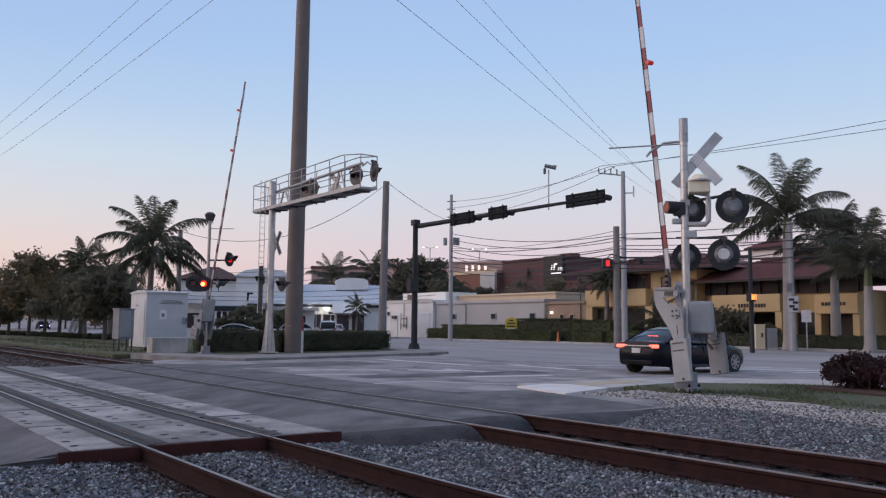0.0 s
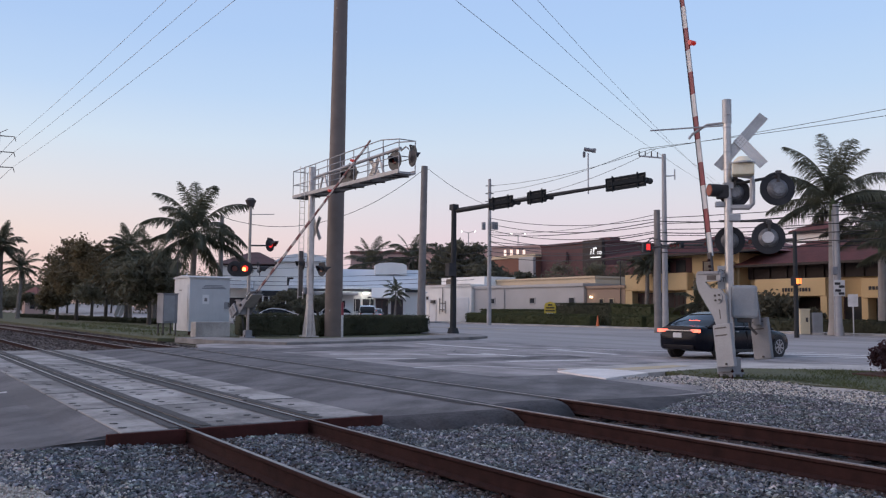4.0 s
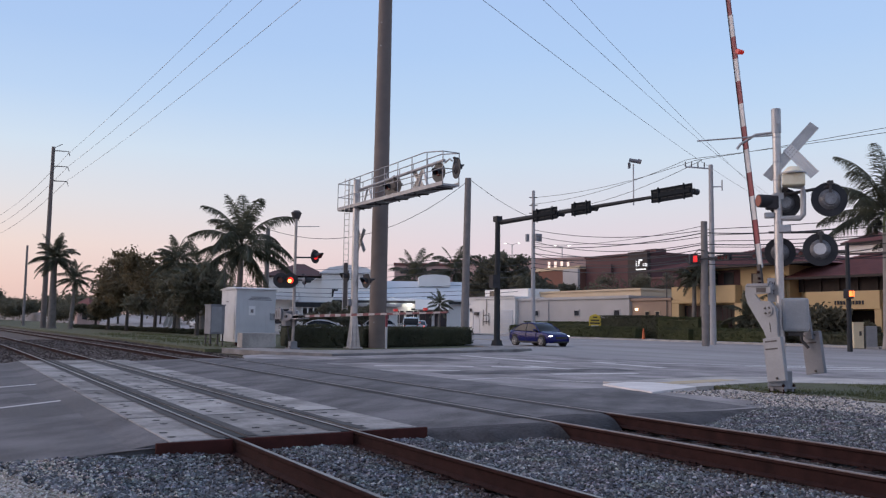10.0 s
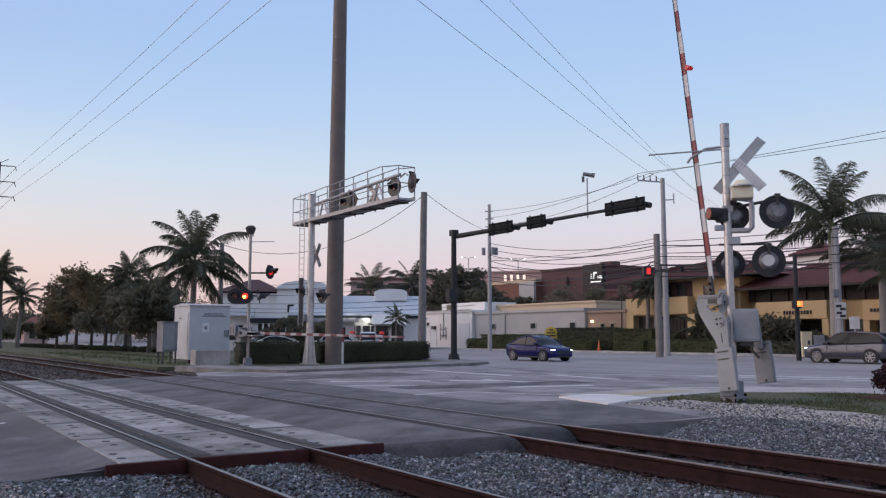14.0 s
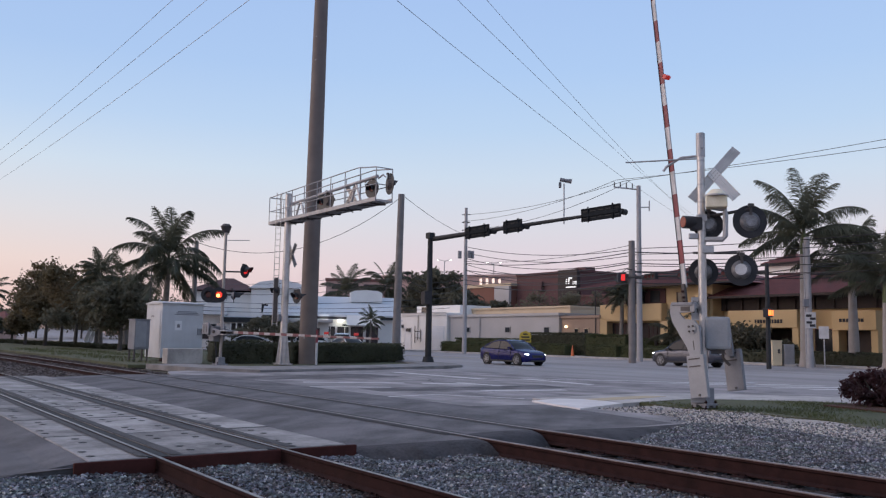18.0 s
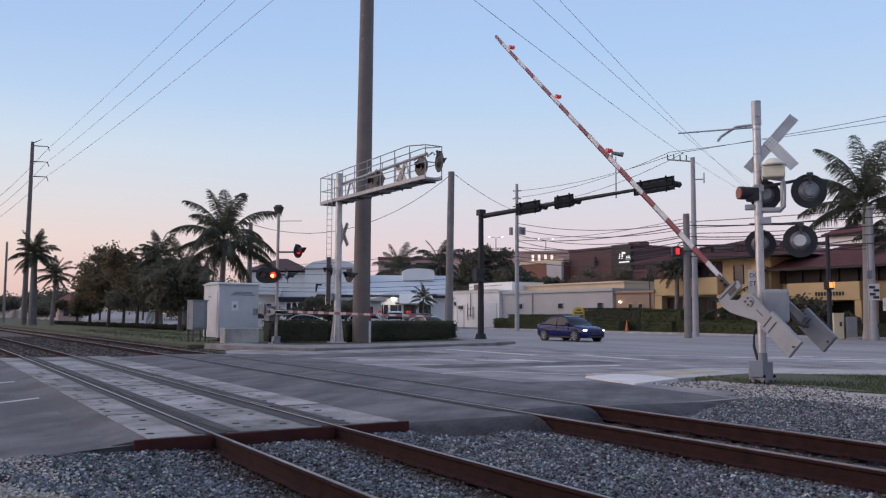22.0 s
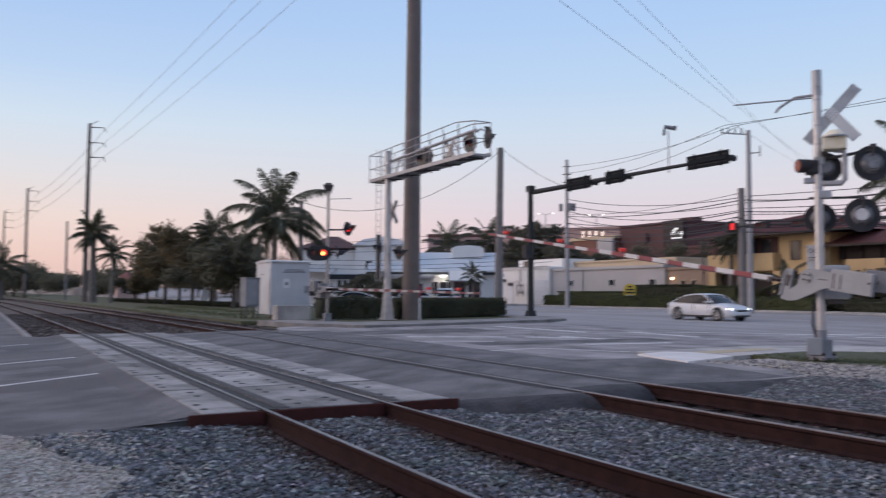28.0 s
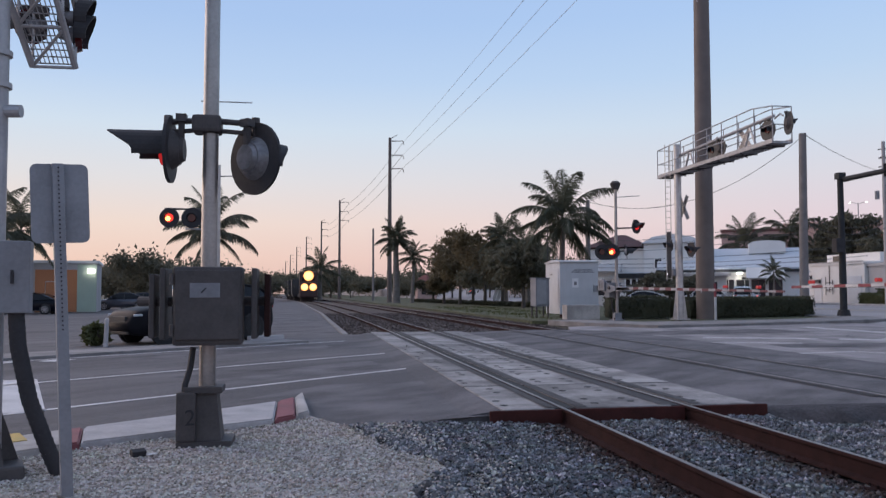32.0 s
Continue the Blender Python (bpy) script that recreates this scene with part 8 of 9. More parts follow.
for i, (x, y, a, k, p) in enumerate([(-15.9, 78.2, 185, "sedan", PAINT_GREY), (-15.2, 83.0, 185, "hatch", PAINT_GREY), (-14.6, 88.0, 180, "suv", PAINT_WHITE), (-19, 63, 175, "sedan", PAINT_BLACK)]):
    car("car parked in the car park beyond the avenue", p, pose(x, y, -0.05, 0, 0, a), k, 4.6, 1.8, 1.5, False, False, "parked cars")

# ---- locomotive ----
loco = thing("locomotive", pose(0, 0, 0), "dark locomotive with glaring headlights far down the track", "train")
LOCO_RED = mat("dull_red_loco_paint", (0.075, 0.03, 0.026), (0.04, 0.018, 0.017), 0.5, 0, 1, 8)
part("nose", box(N(), (0, 0, 1.9), (2.8, 1.6, 2.4), bevel=0.15), LOCO_RED, loco)
part("cab", box(N(), (0, 2.0, 2.9), (3.0, 2.4, 4.0), bevel=0.12), LOCO_RED, loco)
part("hood", box(N(), (0, 12, 2.5), (2.2, 17, 3.0), bevel=0.1), LOCO_RED, loco)
part("frame", box(N(), (0, 10, 0.9), (3.0, 21, 0.5)), DARK_CAST, loco)
part("bogie", box(N(), (0, 3.5, 0.4), (2.0, 3.6, 0.8)), DARK_CAST, loco)
part("bogie", box(N(), (0, 16.5, 0.4), (2.0, 3.6, 0.8)), DARK_CAST, loco)
for dx in (-0.6, 0.6):
    part("windscreen", box(N(), (dx, 0.78, 3.8), (0.9, 0.08, 0.7)), GLASS_DARK, loco)
# Headlight discs are larger than true size, to stand for their glare.
for x, z in ((0.0, 4.25), (-0.7, 2.35), (0.7, 2.35)):
    part("headlight", disc(N(), (x, -0.86 + (1.5 if z > 3 else 0), z), (0, -1, 0), 0.66 if z > 3 else 0.46, 0.1, 20), LIT_TRAIN, loco, "glaring yellow-white headlight")
# Added orange discs behind the headlights put the glare into glowing colour.
part("glare_disc", disc(N(), (0, 0.70, 4.25), (0, -1, 0), 0.85, 0.06, 24), LIT_GLARE, loco, "wide orange disc that paints the glare round the headlight")
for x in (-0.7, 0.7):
    part("glare_disc", disc(N(), (x, -0.82, 2.35), (0, -1, 0), 0.62, 0.04, 24), LIT_GLARE, loco, "orange disc that paints the glare round the lower headlight")
WAGONS = []
for k in range(3):
    w = thing("freight_wagon", pose(0, 0, 0), "dark freight wagon behind the locomotive", "wagon", "wagons of the train")
    part("box_body", box(N(), (0, 0, 2.6), (2.9, 14, 3.0), bevel=0.08), DARK_CAST, w)
    part("frame", box(N(), (0, 0, 0.9), (2.6, 15, 0.4)), DARK_CAST, w)
    for yb in (-5, 5):
        part("bogie", box(N(), (0, yb, 0.38), (1.9, 2.4, 0.78), bevel=0.05), DARK_CAST, w)
    WAGONS.append(w)

# ---- concrete crossing panels ----
cross = thing("crossing_panels", pose(0, 0, 0), "pale concrete level crossing panels with dark lifting recesses", "crossing", "", "structure")
PL = 2.44
for col, (x0, x1) in (("west_panel", (2.27, 2.905)), ("gauge_panel", (3.15, 4.335)), ("east_panel", (4.58, 5.41))):
    w = x1 - x0
    bm = box(N(), (0, 0, -0.10), (w, PL - 0.075, 0.2), bevel=0.015)
    me0 = None
    for i in range(8):
        y = 9.56 + PL * (i + 0.5)
        if me0 is None:
            ob = part("crossing_panel", bm, CONCRETE, cross)
            me0 = ob.data
        else:
            ob = new("crossing_panel", me0)
            ob.parent = cross
        ob.matrix_basis = pose((x0 + x1) / 2, y, random.uniform(-0.006, 0.0), random.uniform(-0.1, 0.1), random.uniform(-0.12, 0.12), random.uniform(-0.12, 0.12))
        if i:
            part("joint_filler", box(N(), ((x0 + x1) / 2, y - PL / 2, -0.055), (w, 0.10, 0.10)), RUBBER, cross)
        if i < 5:
            bm2 = N()
            for sx in ((-0.28, 0.28) if w > 1 else (-0.12,)):
                for sy in (-0.8, -0.42, 0.42, 0.8):
                    disc(bm2, (sx * w / 1.35 if w > 1 else sx + 0.2 * ((sy > 0) - 0.5), sy + random.uniform(-0.05, 0.05), 0.0015), (0, 0, 1), 0.05, 0.006, 8)
            tagged(part("lifting_recess", bm2, RUBBER, ob), "", "", "", "stuff")
for x0, x1 in ((2.1, 2.95), (3.03, 4.45), (4.55, 5.5)):
    part("end_plate", box(N(), ((x0 + x1) / 2, 9.50, -0.15), (x1 - x0, 0.05, 0.29), bevel=0.01), RUST_RED, cross, "rusty red steel end plate")
bm = N()
for x, w, z in ((3.09, 0.12, -0.063), (4.395, 0.12, -0.063), (2.93, 0.045, -0.063), (4.555, 0.045, -0.063)):
    box(bm, (x, 19.4, z), (w, 19.6, 0.11))
part("flangeway_filler", bm, RUBBER, cross)
for x, w in ((3.22, 0.15), (4.26, 0.16), (2.85, 0.11), (4.66, 0.15)):
    line("grime_strip", [(x, 9.62), (x, 29.0)], w, GRIME_DARK, "dark oily grime along the rail on the panels", 0.004)
for x in RAILS[2:]:
    line("grime_strip", [(x - 0.02, 9.85), (x - 0.02, 29.1)], 0.34, GRIME_DARK, "black oily band along the second track", 0.0015)
line("panel_joint", [(5.425, 9.62), (5.425, 29.0)], 0.05, RUBBER, "dark joint between panels and asphalt", -0.02)
slab("crossing_filler", [(2.25, 9.6), (2.25, 29.05), (5.43, 29.05), (5.43, 9.6)], -0.3, -0.16, BALLAST_BED, "dark fill under the crossing panels", "ballast")


# ---- loose stones ----
def stones(name, pts, size, material, label, squash=0.75):
    n = len(pts)
    s = size * rng.uniform(0.55, 1.45, (n, 1)) * rng.uniform(0.75, 1.25, (n, 3)) * [1, 1, squash]
    base = np.array([[1, 0.2, 0], [-1, -0.1, 0.1], [0.1, 1, -0.1], [-0.2, -1, 0], [0.15, 0.1, 1], [0, 0, -1.0]])
    v = base[None] * s[:, None, :] * rng.uniform(0.75, 1.25, (n, 6, 1))
    a = rng.uniform(0, math.tau, n)
    b = rng.uniform(-0.7, 0.7, n)
    ca, sa, cb, sb = np.cos(a), np.sin(a), np.cos(b), np.sin(b)
    y1, z1 = v[:, :, 1] * cb[:, None] - v[:, :, 2] * sb[:, None], v[:, :, 1] * sb[:, None] + v[:, :, 2] * cb[:, None]
    x2, y2 = v[:, :, 0] * ca[:, None] - y1 * sa[:, None], v[:, :, 0] * sa[:, None] + y1 * ca[:, None]
    v = np.stack([x2, y2, z1], 2) + pts[:, None, :]
    f = np.array([[0, 2, 4], [2, 1, 4], [1, 3, 4], [3, 0, 4], [2, 0, 5], [1, 2, 5], [3, 1, 5], [0, 3, 5]])
    faces = (np.arange(n)[:, None, None] * 6 + f[None]).reshape(-1, 3)
    ob = raw(name, v.reshape(-1, 3).tolist(), faces.tolist(), material)
    return tagged(ob, label, "stones", "", "stuff")


def inside(p, poly):
    c = np.zeros(len(p), bool)
    j = len(poly) - 1
    for i in range(len(poly)):
        (xi, yi), (xj, yj) = poly[i], poly[j]
        hit = ((yi > p[:, 1]) != (yj > p[:, 1])) & (p[:, 0] < (xj - xi) * (p[:, 1] - yi) / (yj - yi + 1e-9) + xi)
        c ^= hit
        j = i
    return c


def scatter(n, x0, x1, y0, y1, poly=None):
    p = np.stack([rng.uniform(x0, x1, n), rng.uniform(y0, y1, n), np.zeros(n)], 1)
    return p if poly is None else p[inside(p, poly)]


NEAR = [(1.5, 1.0), (12.6, 1.0), (12.7, 9.75), (11.2, 9.35), (9.8, 8.95), (9.0, 9.4), (8.75, 9.6), (7.5, 9.5), (7.25, 9.1), (6.2, 8.85), (5.5, 9.05), (5.5, 9.46), (2.2, 9.46), (0.75, 9.02), (0.62, 8.5), (0.72, 7.6), (1.1, 7.2), (1.12, 6.7), (0.75, 6.0), (0.8, 5.5), (1.2, 5.0), (1.45, 4.4)]
p = scatter(165000, 0.5, 12.7, 1.0, 10.6, NEAR)
near_rail = np.min([np.abs(p[:, 0] - x) for x in RAILS], axis=0)
p = p[near_rail > 0.09]
near_rail = np.min([np.abs(p[:, 0] - x) for x in RAILS], axis=0)
p[:, 2] = ballast_z(p[:, 0], p[:, 1]) + rng.uniform(-0.012, 0.02, len(p))
rusty = (near_rail < rng.uniform(0.15, 0.55, len(p))) | ((np.abs(p[:, 0] - 8.12) < 0.75) & (rng.uniform(0, 1, len(p)) < 0.8))
stones("ballast_stones", p[~rusty], 0.0205, BALLAST_STONE, "loose grey crushed ballast stones between the rails")
stones("rusty_ballast_stones", p[rusty], 0.0205, BALLAST_RUSTY, "rust-stained ballast stones beside the rails")
p = scatter(9000, 1.4, 10.4, 29.1, 60)
for x in RAILS:
    p = p[np.abs(p[:, 0] - x) > 0.09]
p[:, 2] = -0.125
stones("ballast_stones", p, 0.045, BALLAST_RUSTY, "brown-grey ballast stones beyond the crossing")
WEST = [(-3.4, 1.5), (1.5, 1.5), (1.45, 4.4), (1.2, 5.0), (0.8, 5.5), (0.75, 6.0), (1.12, 6.7), (1.1, 7.2), (0.72, 7.6), (0.62, 8.5), (0.3, 9.2), (0.02, 9.7), (-0.4, 9.3), (-2.0, 8.25), (-6, 4.3)]
p = scatter(76000, -6, 1.55, 1.5, 10.3, WEST)
p[:, 2] = -0.026 + rng.uniform(-0.006, 0.01, len(p))
stones("limestone_chips", p, 0.0135, LIME_STONE, "pale limestone chips round the old signal")
EAST = [(12.0, 2), (12.2, 10.1), (13.4, 10.6), (13.4, 12.9), (15.5, 12.9), (15.8, 10.4), (15.2, 8.1), (15.2, 2)]
p = scatter(20000, 12, 16, 2, 13, EAST)
p[:, 2] = -0.066 - 0.03 * np.clip((12.95 - p[:, 0]) / 0.7, 0, 1) + rng.uniform(-0.006, 0.012, len(p))
thin = np.sin(p[:, 0] * 2.3 + 1) + np.sin(p[:, 1] * 1.9) + rng.uniform(-1.5, 1.5, len(p)) > -0.6
p = p[thin]
dark = rng.uniform(0, 1, len(p)) < 0.35 + 0.5 * np.clip((13.4 - p[:, 0]) / 1.2, 0, 1)
stones("limestone_chips", p[~dark], 0.0165, LIME_STONE, "pale gravel chips beside the ballast")
stones("dusty_stones", p[dark], 0.022, BALLAST_STONE, "grey stones mixed into the pale gravel")
edge_line = np.array([(1.6, 2.0), (1.53, 4.6), (0.98, 5.6), (1.25, 7.0), (0.85, 7.7), (0.68, 8.9)])
k = rng.uniform(0, 5, 2600)
q = edge_line[k.astype(int)] + (edge_line[np.minimum(k.astype(int) + 1, 5)] - edge_line[k.astype(int)]) * (k % 1)[:, None]
q = np.column_stack([q[:, 0] + rng.normal(size=2600) * 0.075 + 0.05 * np.sin(q[:, 1] * 5), q[:, 1], np.full(2600, -0.012)])
stones("ballast_stones", q, 0.022, BALLAST_STONE, "dark ballast stones strewn over the edge of the pale gravel")
q = q.copy()
q[:, 0] += rng.normal(size=2600) * 0.2 + 0.1
q[:, 2] = np.where(q[:, 0] > 1.1, ballast_z(q[:, 0], q[:, 1]) + 0.03, -0.006)
stones("scattered_chips", q, 0.013, LIME_STONE, "stray pale chips on the ballast edge")
# stones thrown up on the black asphalt edge
q = scatter(5200, 5.5, 12.3, 8.9, 9.75)
q = q[rng.uniform(0, 1, len(q)) > (q[:, 1] - 8.9 + 0.12 * np.sin(q[:, 0] * 4)) / 0.8]
q = q[np.min([np.abs(q[:, 0] - x) for x in RAILS], axis=0) > 0.1]
q = q[(q[:, 0] < 7.2) | (q[:, 0] > 9.0)]
q[:, 2] = -0.215 + np.clip(q[:, 1] - 9.1, 0, 1) * 0.2
stones("ballast_stones", q, 0.0225, BALLAST_STONE, "grey ballast stones piled against the black asphalt edge")
# litter by the old signal
lt = thing("litter", pose(-1.35, 7.55, -0.02, 0, 0, 30), "small crushed dark carton on the pale gravel", "litter")
part("carton", box(N(), (0, 0, 0.03), (0.12, 0.07, 0.05), 0, Matrix.Rotation(0.3, 4, "X"), 0.008), BLACK, lt)
part("paper_scrap", box(N(), (0.1, -0.03, 0.012), (0.09, 0.06, 0.006), 20), WHITE_SHEET, lt)
# white boards leaning on posts on the verge
for k in range(2):
    wb = thing("notice_board", pose(20.9 + 0.45 * k, 92.4, -0.02, 0, 16, -8), "white narrow board leaning on a post on the verge", "board", "white boards on the verge")
    part("board", box(N(), (0, 0, 1.35), (0.36, 0.06, 1.7), bevel=0.01), PLAIN_WHITE, wb)
    part("post", box(N(), (0, 0.06, 0.5), (0.08, 0.06, 1.2)), WOOD_POLE, wb)

# grass tufts on the corner island
GB = leafmat("grass_blades", (0.105, 0.122, 0.045), (0.055, 0.062, 0.026))
g = scatter(30000, 14.9, 21.4, 2, 14.2, [(15.4, 13.5), (18.0, 13.8), (20.2, 11.9), (21.5, 9), (21.5, 2), (15.2, 2), (15.2, 8.1), (15.9, 10.4), (15.1, 12.2)])
g = g[np.sin(g[:, 0] * 1.7) + np.sin(g[:, 1] * 1.3 + 0.6) + rng.uniform(-1.1, 1.1, len(g)) > 0.15]
vg = scatter(6000, 10.9, 17, 40.6, 78)
vg = vg[(np.sin(vg[:, 0] * 2.1) + np.sin(vg[:, 1] * 0.9) + rng.uniform(-1.2, 1.2, len(vg)) > 0.2) & ~((np.abs(vg[:, 0] - 14.6) < 2.0) & (vg[:, 1] < 48))]
g = np.concatenate([g, vg])
v, f = [], []
for x, y, _ in g:
    h, a = random.uniform(0.02, 0.075) * (1.0 if y < 30 else 2.2), random.uniform(0, math.tau)
    dx, dy = (0.012 if y < 30 else 0.03) * math.cos(a), (0.012 if y < 30 else 0.03) * math.sin(a)
    q, zb = len(v), -0.055 if y < 30 else -0.01
    v += [(x - dx, y - dy, zb), (x + dx, y + dy, zb), (x + random.uniform(-0.06, 0.06), y + random.uniform(-0.06, 0.06), zb + h)]
    f.append((q, q + 1, q + 2))
tagged(raw("grass_tufts", v, f, GB), "thin dry grass blades on the island and the verge", "grass", "", "stuff")

# ---- small things across the highway ----
sb = thing("shop_sign", pose(57.9, 65.7, 0.25, 0, 0, -52), "yellow arched sign board with unreadable dark lines", "sign")
bm = N()
prism(bm, [(-0.62, 0.3), (0.62, 0.3), (0.62, 1.7), (0.5, 1.95), (0.0, 2.15), (-0.5, 1.95), (-0.62, 1.7)], -0.08, 0.08, Matrix.Rotation(radians(90), 4, "X"))
part("board", bm, SIGN_YELLOW, sb)
for i, w in enumerate((0.45, 0.85, 1.0, 0.8)):
    part("text_bar", box(N(), (0, -0.1, 1.8 - 0.3 * i), (w, 0.04, 0.14)), BLACK if i < 3 else WHITE_SHEET, sb)
for sx in (-0.45, 0.45):
    part("leg", box(N(), (sx, 0, 0.0), (0.1, 0.1, 0.9)), GALV, sb)
cn = thing("traffic_cone", pose(55.3, 56.2, 0.0), "orange traffic cone or flag on the pavement", "cone")
bm = N()
tube(bm, (0, 0, 0.04), (0, 0, 1.05), 0.17, 0.035, 14)
part("cone", bm, ORANGE, cn)
part("foot", box(N(), (0, 0, 0.03), (0.46, 0.46, 0.06)), BLACK, cn)
ub = thing("utility_box", pose(53.6, 34.35, -0.05, 0, 0, -40), "tan utility box on the pavement edge", "utility box")
part("body", box(N(), (0, 0, 0.85), (0.66, 0.6, 1.7), bevel=0.04), CREAM_WALL, ub)
part("cap", box(N(), (0, 0, 1.72), (0.72, 0.66, 0.08), bevel=0.01), CREAM_WALL, ub)
part("lock_plate", box(N(), (0.1, -0.32, 1.0), (0.14, 0.04, 0.3)), DARK_CAST, ub)
ub = thing("utility_box", pose(54.15, 33.75, -0.05, 0, 0, -40), "grey utility box on the pavement edge", "utility box")
part("body", box(N(), (0, 0, 0.75), (0.7, 0.5, 1.5), bevel=0.04), GREY_PAINT, ub)
part("base", box(N(), (0, 0, 0.05), (0.8, 0.6, 0.14)), CONCRETE_SLAB, ub)
for x, y, lab in ((52.6, 30.2, "small road sign on a thin post"), (52.0, 24.2, "small white road sign on a thin post")):
    rs_ = thing("road_sign", pose(x, y, -0.05, 0, 0, -60), lab, "sign")
    part("post", tube(N(), (0, 0, 0), (0, 0, 2.6), 0.04, seg=8), GALV, rs_)
    part("sign_panel", box(N(), (0, -0.05, 2.3), (0.6, 0.02, 0.8)), WHITE_SHEET, rs_)
sp = pole("concrete_pole", 52.3, 31.05, 8.7, 0.24, 0.19, CONC_POLE, "grey concrete utility pole in front of a royal palm")
part("meter_box", box(N(), (-0.30, 0.0, 4.3), (0.34, 0.3, 0.5), -40, bevel=0.03), DULL_GREY, sp)
part("riser", tube(N(), (-0.22, 0.12, 0.1), (-0.22, 0.12, 8.3), 0.04, seg=8), GALV, sp)
pn = part("sign_panel", box(N(), (-0.16, -0.22, 3.15), (0.66, 0.03, 1.05), -53), WHITE_SHEET, sp, "black and white sign on the pole")
for k, (dx, dz) in enumerate(((-0.12, 0.3), (0.12, 0.1), (-0.1, -0.15), (0.1, -0.35))):
    part("symbol_bar", box(N(), Vector((-0.18, -0.25, 3.15 + dz)) + RV * dx, (0.34, 0.02, 0.16), -53), BLACK, pn)

# far mast arm with red signals and an amber walk signal
fa = thing("traffic_signal", pose(43.6, 28.4, 0.0), "dark far mast-arm traffic signal with lit red heads", "traffic light")
bm = N()
tube(bm, (0, 0, 0), (0, 0, 6.1), 0.14, 0.11, 12)
part("pole", bm, DARK_GREEN, fa)
FB = Vector((1.6, 12.2, 5.95))
part("arm", tube(N(), (0, 0, 5.6), FB, 0.10, 0.06, 10), DARK_GREEN, fa)
for k in (0.22, 0.52, 0.78):
    c = Vector((0, 0, 5.6)).lerp(FB, k)
    hd = part("signal_head", box(N(), c + Vector((-0.1, 0, 0)), (0.3, 1.05, 0.40), -8, bevel=0.02), BLACK, fa)
    for j in range(3):
        q = c + Vector((-0.28, 0.34 * (j - 1), 0))
        part("lens", disc(N(), q, (-0.78, -0.62, 0), 0.12, 0.05, 14), LENS_RED, hd)
        part("visor", box(N(), q + Vector((-0.10, -0.06, 0.13)), (0.24, 0.24, 0.02), 38), BLACK, hd)
c = Vector((-0.15, 0.3, 0.0)) + FB
hd = part("signal_head", box(N(), c, (0.55, 0.62, 0.66), -38, bevel=0.03), BLACK, fa, "square dark signal head with a lit red panel")
part("lit_panel", box(N(), c + Vector((-0.14, -0.30, 0)), (0.28, 0.02, 0.44), -38, bevel=0.008), LIT_DEEP, hd, "lit red panel")
part("head_bracket", pipe(N(), [c + Vector((0, 0, 0.3)), c + Vector((0.05, -0.4, 0.62)), c + Vector((0.1, -0.9, 0.52))], 0.035, 8), DARK_GREEN, fa)
bm = N()
box(bm, (-0.3, -0.2, 3.2), (0.5, 0.5, 0.5), 30, bevel=0.03)
pw = part("walk_signal", bm, BLACK, fa)
part("lit_panel", box(N(), (-0.42, -0.47, 3.2), (0.26, 0.05, 0.3), 30 - 70), LIT_AMBER, pw, "lit amber walk signal")

# red and white marker post beside the tall pole
mp = thing("marker_post", pose(19.6, 38.0, -0.02), "thin white marker post with a red top", "post")
part("post", tube(N(), (0, 0, 0), (0, 0, 1.1), 0.06, seg=10), WHITE_SHEET, mp)
part("red_top", tube(N(), (0, 0, 1.1), (0, 0, 1.75), 0.062, seg=10), RED_SHEET, mp)

# second west signal across the avenue
w2 = thing("crossing_signal", pose(-3.0, 30.6, 0.0), "crossing signal across the avenue with a lit red lamp", "signal", "crossing signals")
part("mast", tube(N(), (0, 0, 0), (0, 0, 5.9), 0.075, 0.07, 14), ALU, w2)
part("crossarm", tube(N(), (-1.8, -0.2, 4.3), (0, 0, 4.3), 0.035, seg=8), DARK_CAST, w2)
part("lower_crossarm", tube(N(), (-1.1, -0.2, 3.6), (0, 0, 3.6), 0.03, seg=8), GALV, w2)
part("sign_bracket", tube(N(), (-0.6, 0.2, 5.5), (0.9, -0.2, 5.5), 0.02, seg=8), GALV, w2)
lamp_head(w2, "lamp_head", (-1.63, -0.25, 3.98), 176, LIT_RED, 0.34, 0.2, "round lamp head glowing red")
lamp_head(w2, "lamp_head", (-0.87, -0.25, 3.98), 176, None, 0.36, 0.2)
part("base", box(N(), (0, 0, 0.2), (0.4, 0.4, 0.4), bevel=0.03), GALV, w2)

# lit street lamps far behind the shops
for x, y, h in ((99.4, 137.8, 17.2), (107.4, 131.7, 16.8)):
    sl = thing("street_lamp", pose(x, y, 0), "tall distant street lamp with two lit heads", "street lamp")
    part("post", tube(N(), (0, 0, 0), (0, 0, h), 0.14, 0.09, 8), CONC_POLE, sl)
    for s in (-1, 1):
        part("arm", tube(N(), (0, 0, h), (s * 0.9, -s * 0.8, h + 0.3), 0.05, seg=6), CONC_POLE, sl)
        part("lamp", box(N(), (s * 1.0, -s * 0.9, h + 0.25), (0.26, 0.22, 0.08)), LIT_WHITE, sl)

# kerbside posts and stones on the railway verge
hut = thing("kiosk", pose(21.4, 148.4, -0.05), "small pink kiosk with a red roof among the trees", "kiosk")
part("wall", box(N(), (0, 0, 1.5), (3.4, 3.0, 3.0)), PINK_WALL, hut)
part("roof", tube(N(), (0, 0, 3.0), (0, 0, 4.6), 2.8, 0.3, 4), ROOF_RED, hut)
part("window", box(N(), (-0.6, -1.52, 1.7), (0.8, 0.08, 1.2)), WINDOW, hut)

# ---- beside the car park ----
mk = thing("marker_post", pose(-5.13, 23.41, -0.01, 0, 2, 0), "short white weathered marker post beside the pavement", "post")
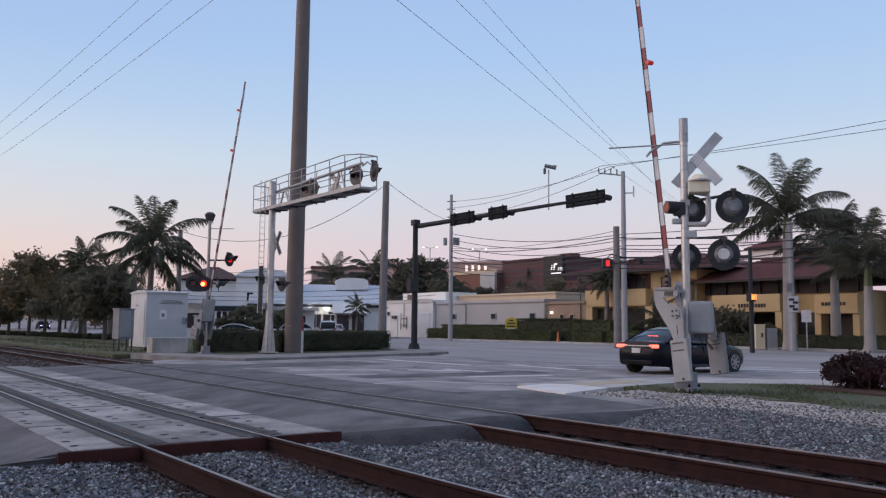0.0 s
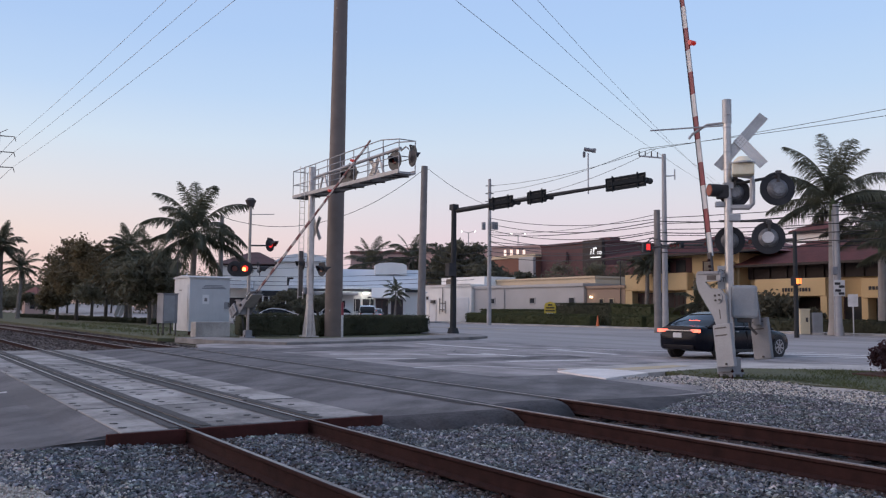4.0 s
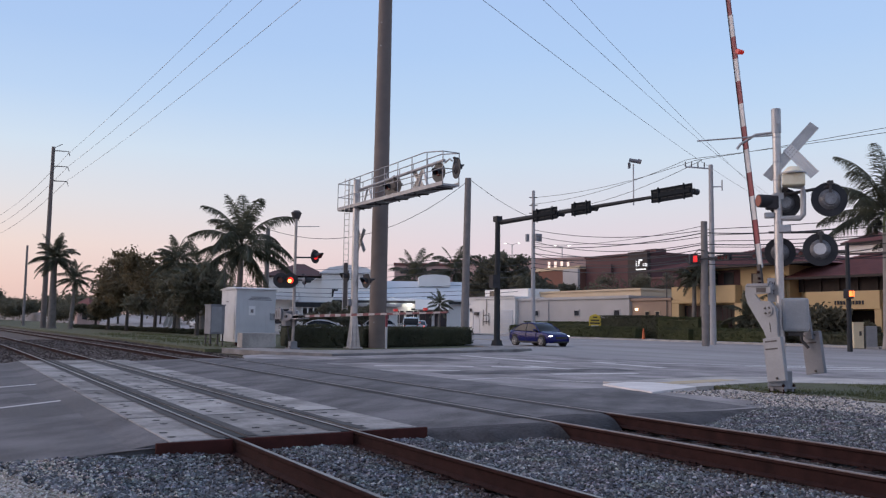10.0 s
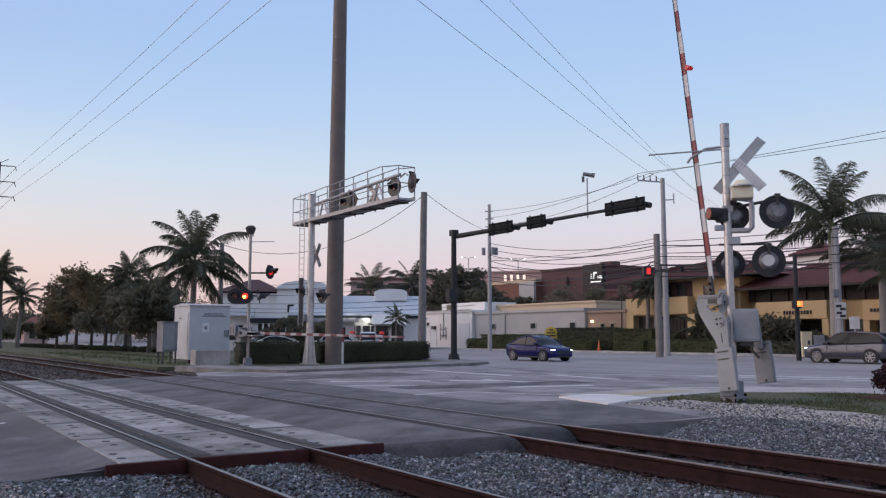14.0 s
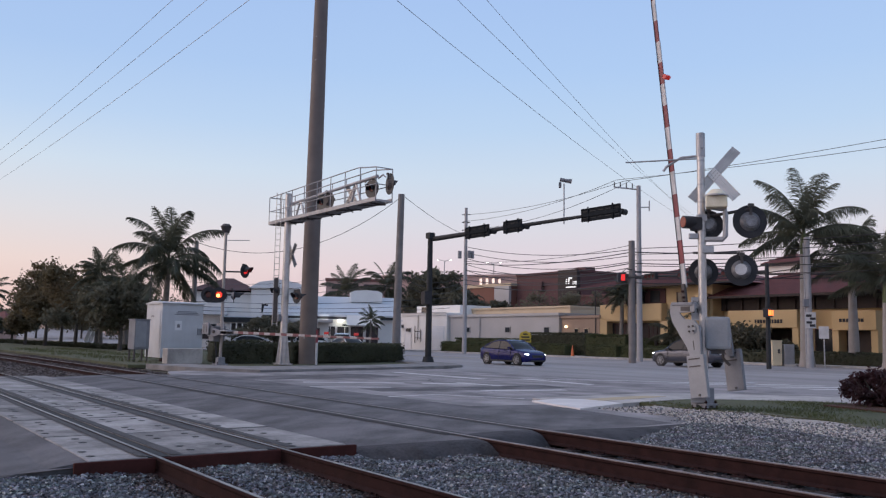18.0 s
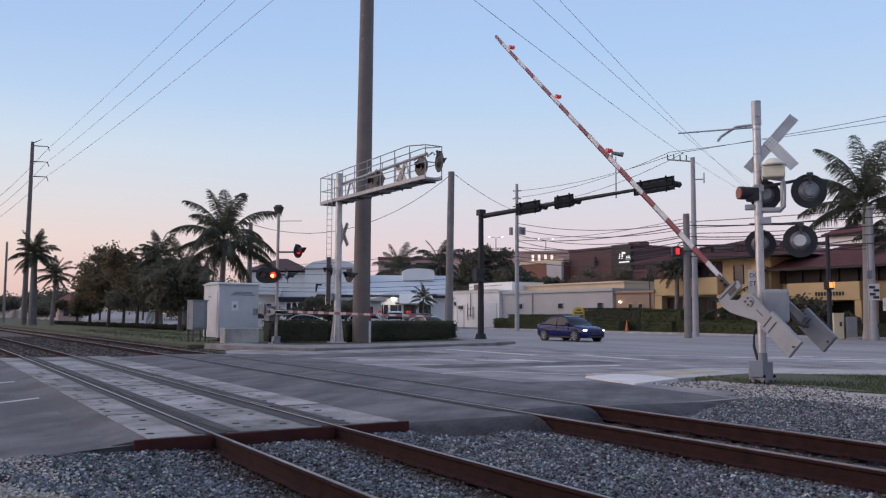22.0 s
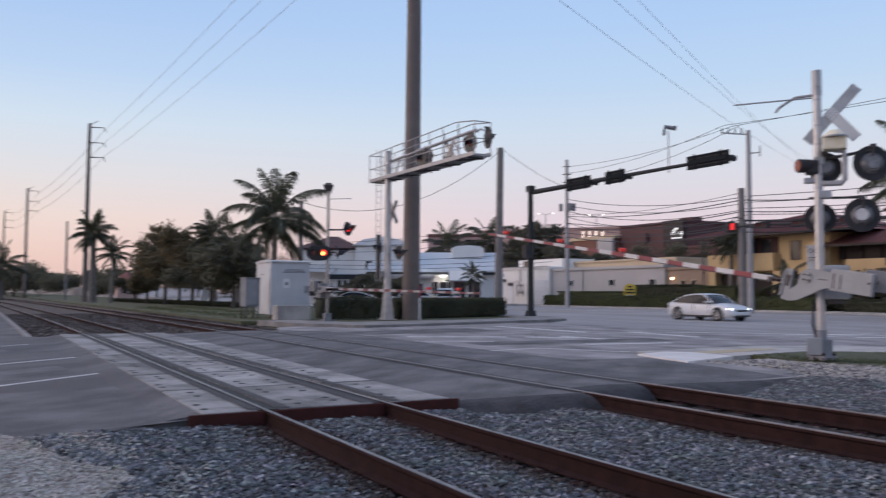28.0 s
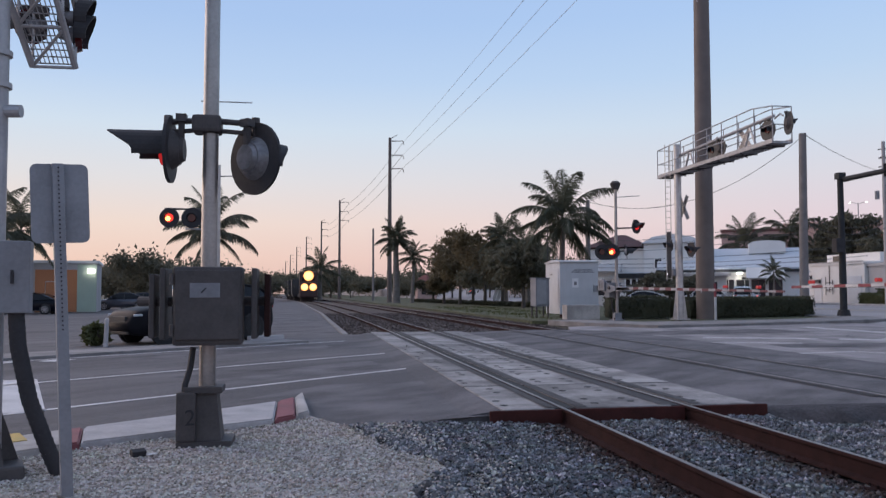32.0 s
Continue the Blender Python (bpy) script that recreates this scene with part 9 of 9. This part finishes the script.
part("post", tube(N(), (0, 0, -0.06), (0, 0, 0.68), 0.062, 0.055, 12), KERB_WHITE, mk, smooth=True)
part("cap", tube(N(), (0, 0, 0.68), (0, 0, 0.72), 0.058, 0.03, 12), KERB_WHITE, mk, smooth=True)
ws = thing("parking_block", pose(-1.09, 25.42, -0.03, 0, 0, 35), "low white concrete parking block beside the lane", "parking block")
part("block", box(N(), (0, 0, 0.05), (1.15, 0.22, 0.17), bevel=0.03), KERB_WHITE, ws)


# ---- what moves ----
def gate_pose(x, y, z, yaw, angle):
    return pose(x, y, z, 0, 0, yaw) @ pose(0, 0, 0, 0, -angle, 0)


def roll(ob, rows, t0, t1):
    """Wheels turn with the way that the car goes between t0 and t1."""
    ts = [t0 + (t1 - t0) * i / 600 for i in range(601)]

    def where(t):
        for a, b in zip(rows, rows[1:]):
            if t <= b[0]:
                k = (t - a[0]) / (b[0] - a[0])
                return a[1] + (b[1] - a[1]) * k, a[2] + (b[2] - a[2]) * k
        return rows[-1][1:3]

    way, last, keys, mark = 0.0, where(t0), [(t0, 0.0)], 0.0
    for t in ts[1:]:
        p = where(t)
        way += math.hypot(p[0] - last[0], p[1] - last[1])
        last = p
        if way - mark > 0.34 or t == ts[-1]:
            keys.append((t, way))
            mark = way
    for w, x, y, r in WHEELS[ob.name]:
        ks = [(t, pose(x, y, r, 0, math.degrees(s / r), 0)) for t, s in keys]
        if t0 > 0:
            ks.insert(0, (0.0, ks[0][1]))
        ks.append((32.0, ks[-1][1]))
        walk(w, ks)


def motions():
    walk(GATE_E, [(t, gate_pose(-0.24, 0.06, 1.70, 90, a)) for t, a in GATE_E_ROWS])
    walk(GATE_W, [(t, gate_pose(-0.10, -0.1, 1.55, FAR_YAW, a)) for t, a in GATE_W_ROWS])
    for ob, rows in ((car_black, BLACK_ROWS), (car_blue, BLUE_ROWS), (car_suv, SUV_ROWS), (car_white, WHITE_ROWS), (car_north, NORTH_ROWS), (car_late, LATE_ROWS)):
        walk(ob, [(t, pose(x, y, ZR + climb(y), 0, 0, a)) for t, x, y, a in rows])
    for ob, rows, t0, t1 in ((car_black, BLACK_ROWS, 0, 9.5), (car_blue, BLUE_ROWS, 5, 27), (car_suv, SUV_ROWS, 11, 21), (car_white, WHITE_ROWS, 25, 31)):
        roll(ob, rows, t0, t1)
    rows = [(0.0, 210.0), (27.5, 165.0), (32.0, 142.0)]
    walk(loco, [(t, pose(3.74 + bend(y), y, 0, 0, 0, 1.4)) for t, y in rows])
    for k, w in enumerate(WAGONS):
        walk(w, [(t, pose(3.74 + bend(y + 30 + 16 * k), y + 30 + 16 * k, 0, 0, 0, 1.4)) for t, y in rows])


motions()
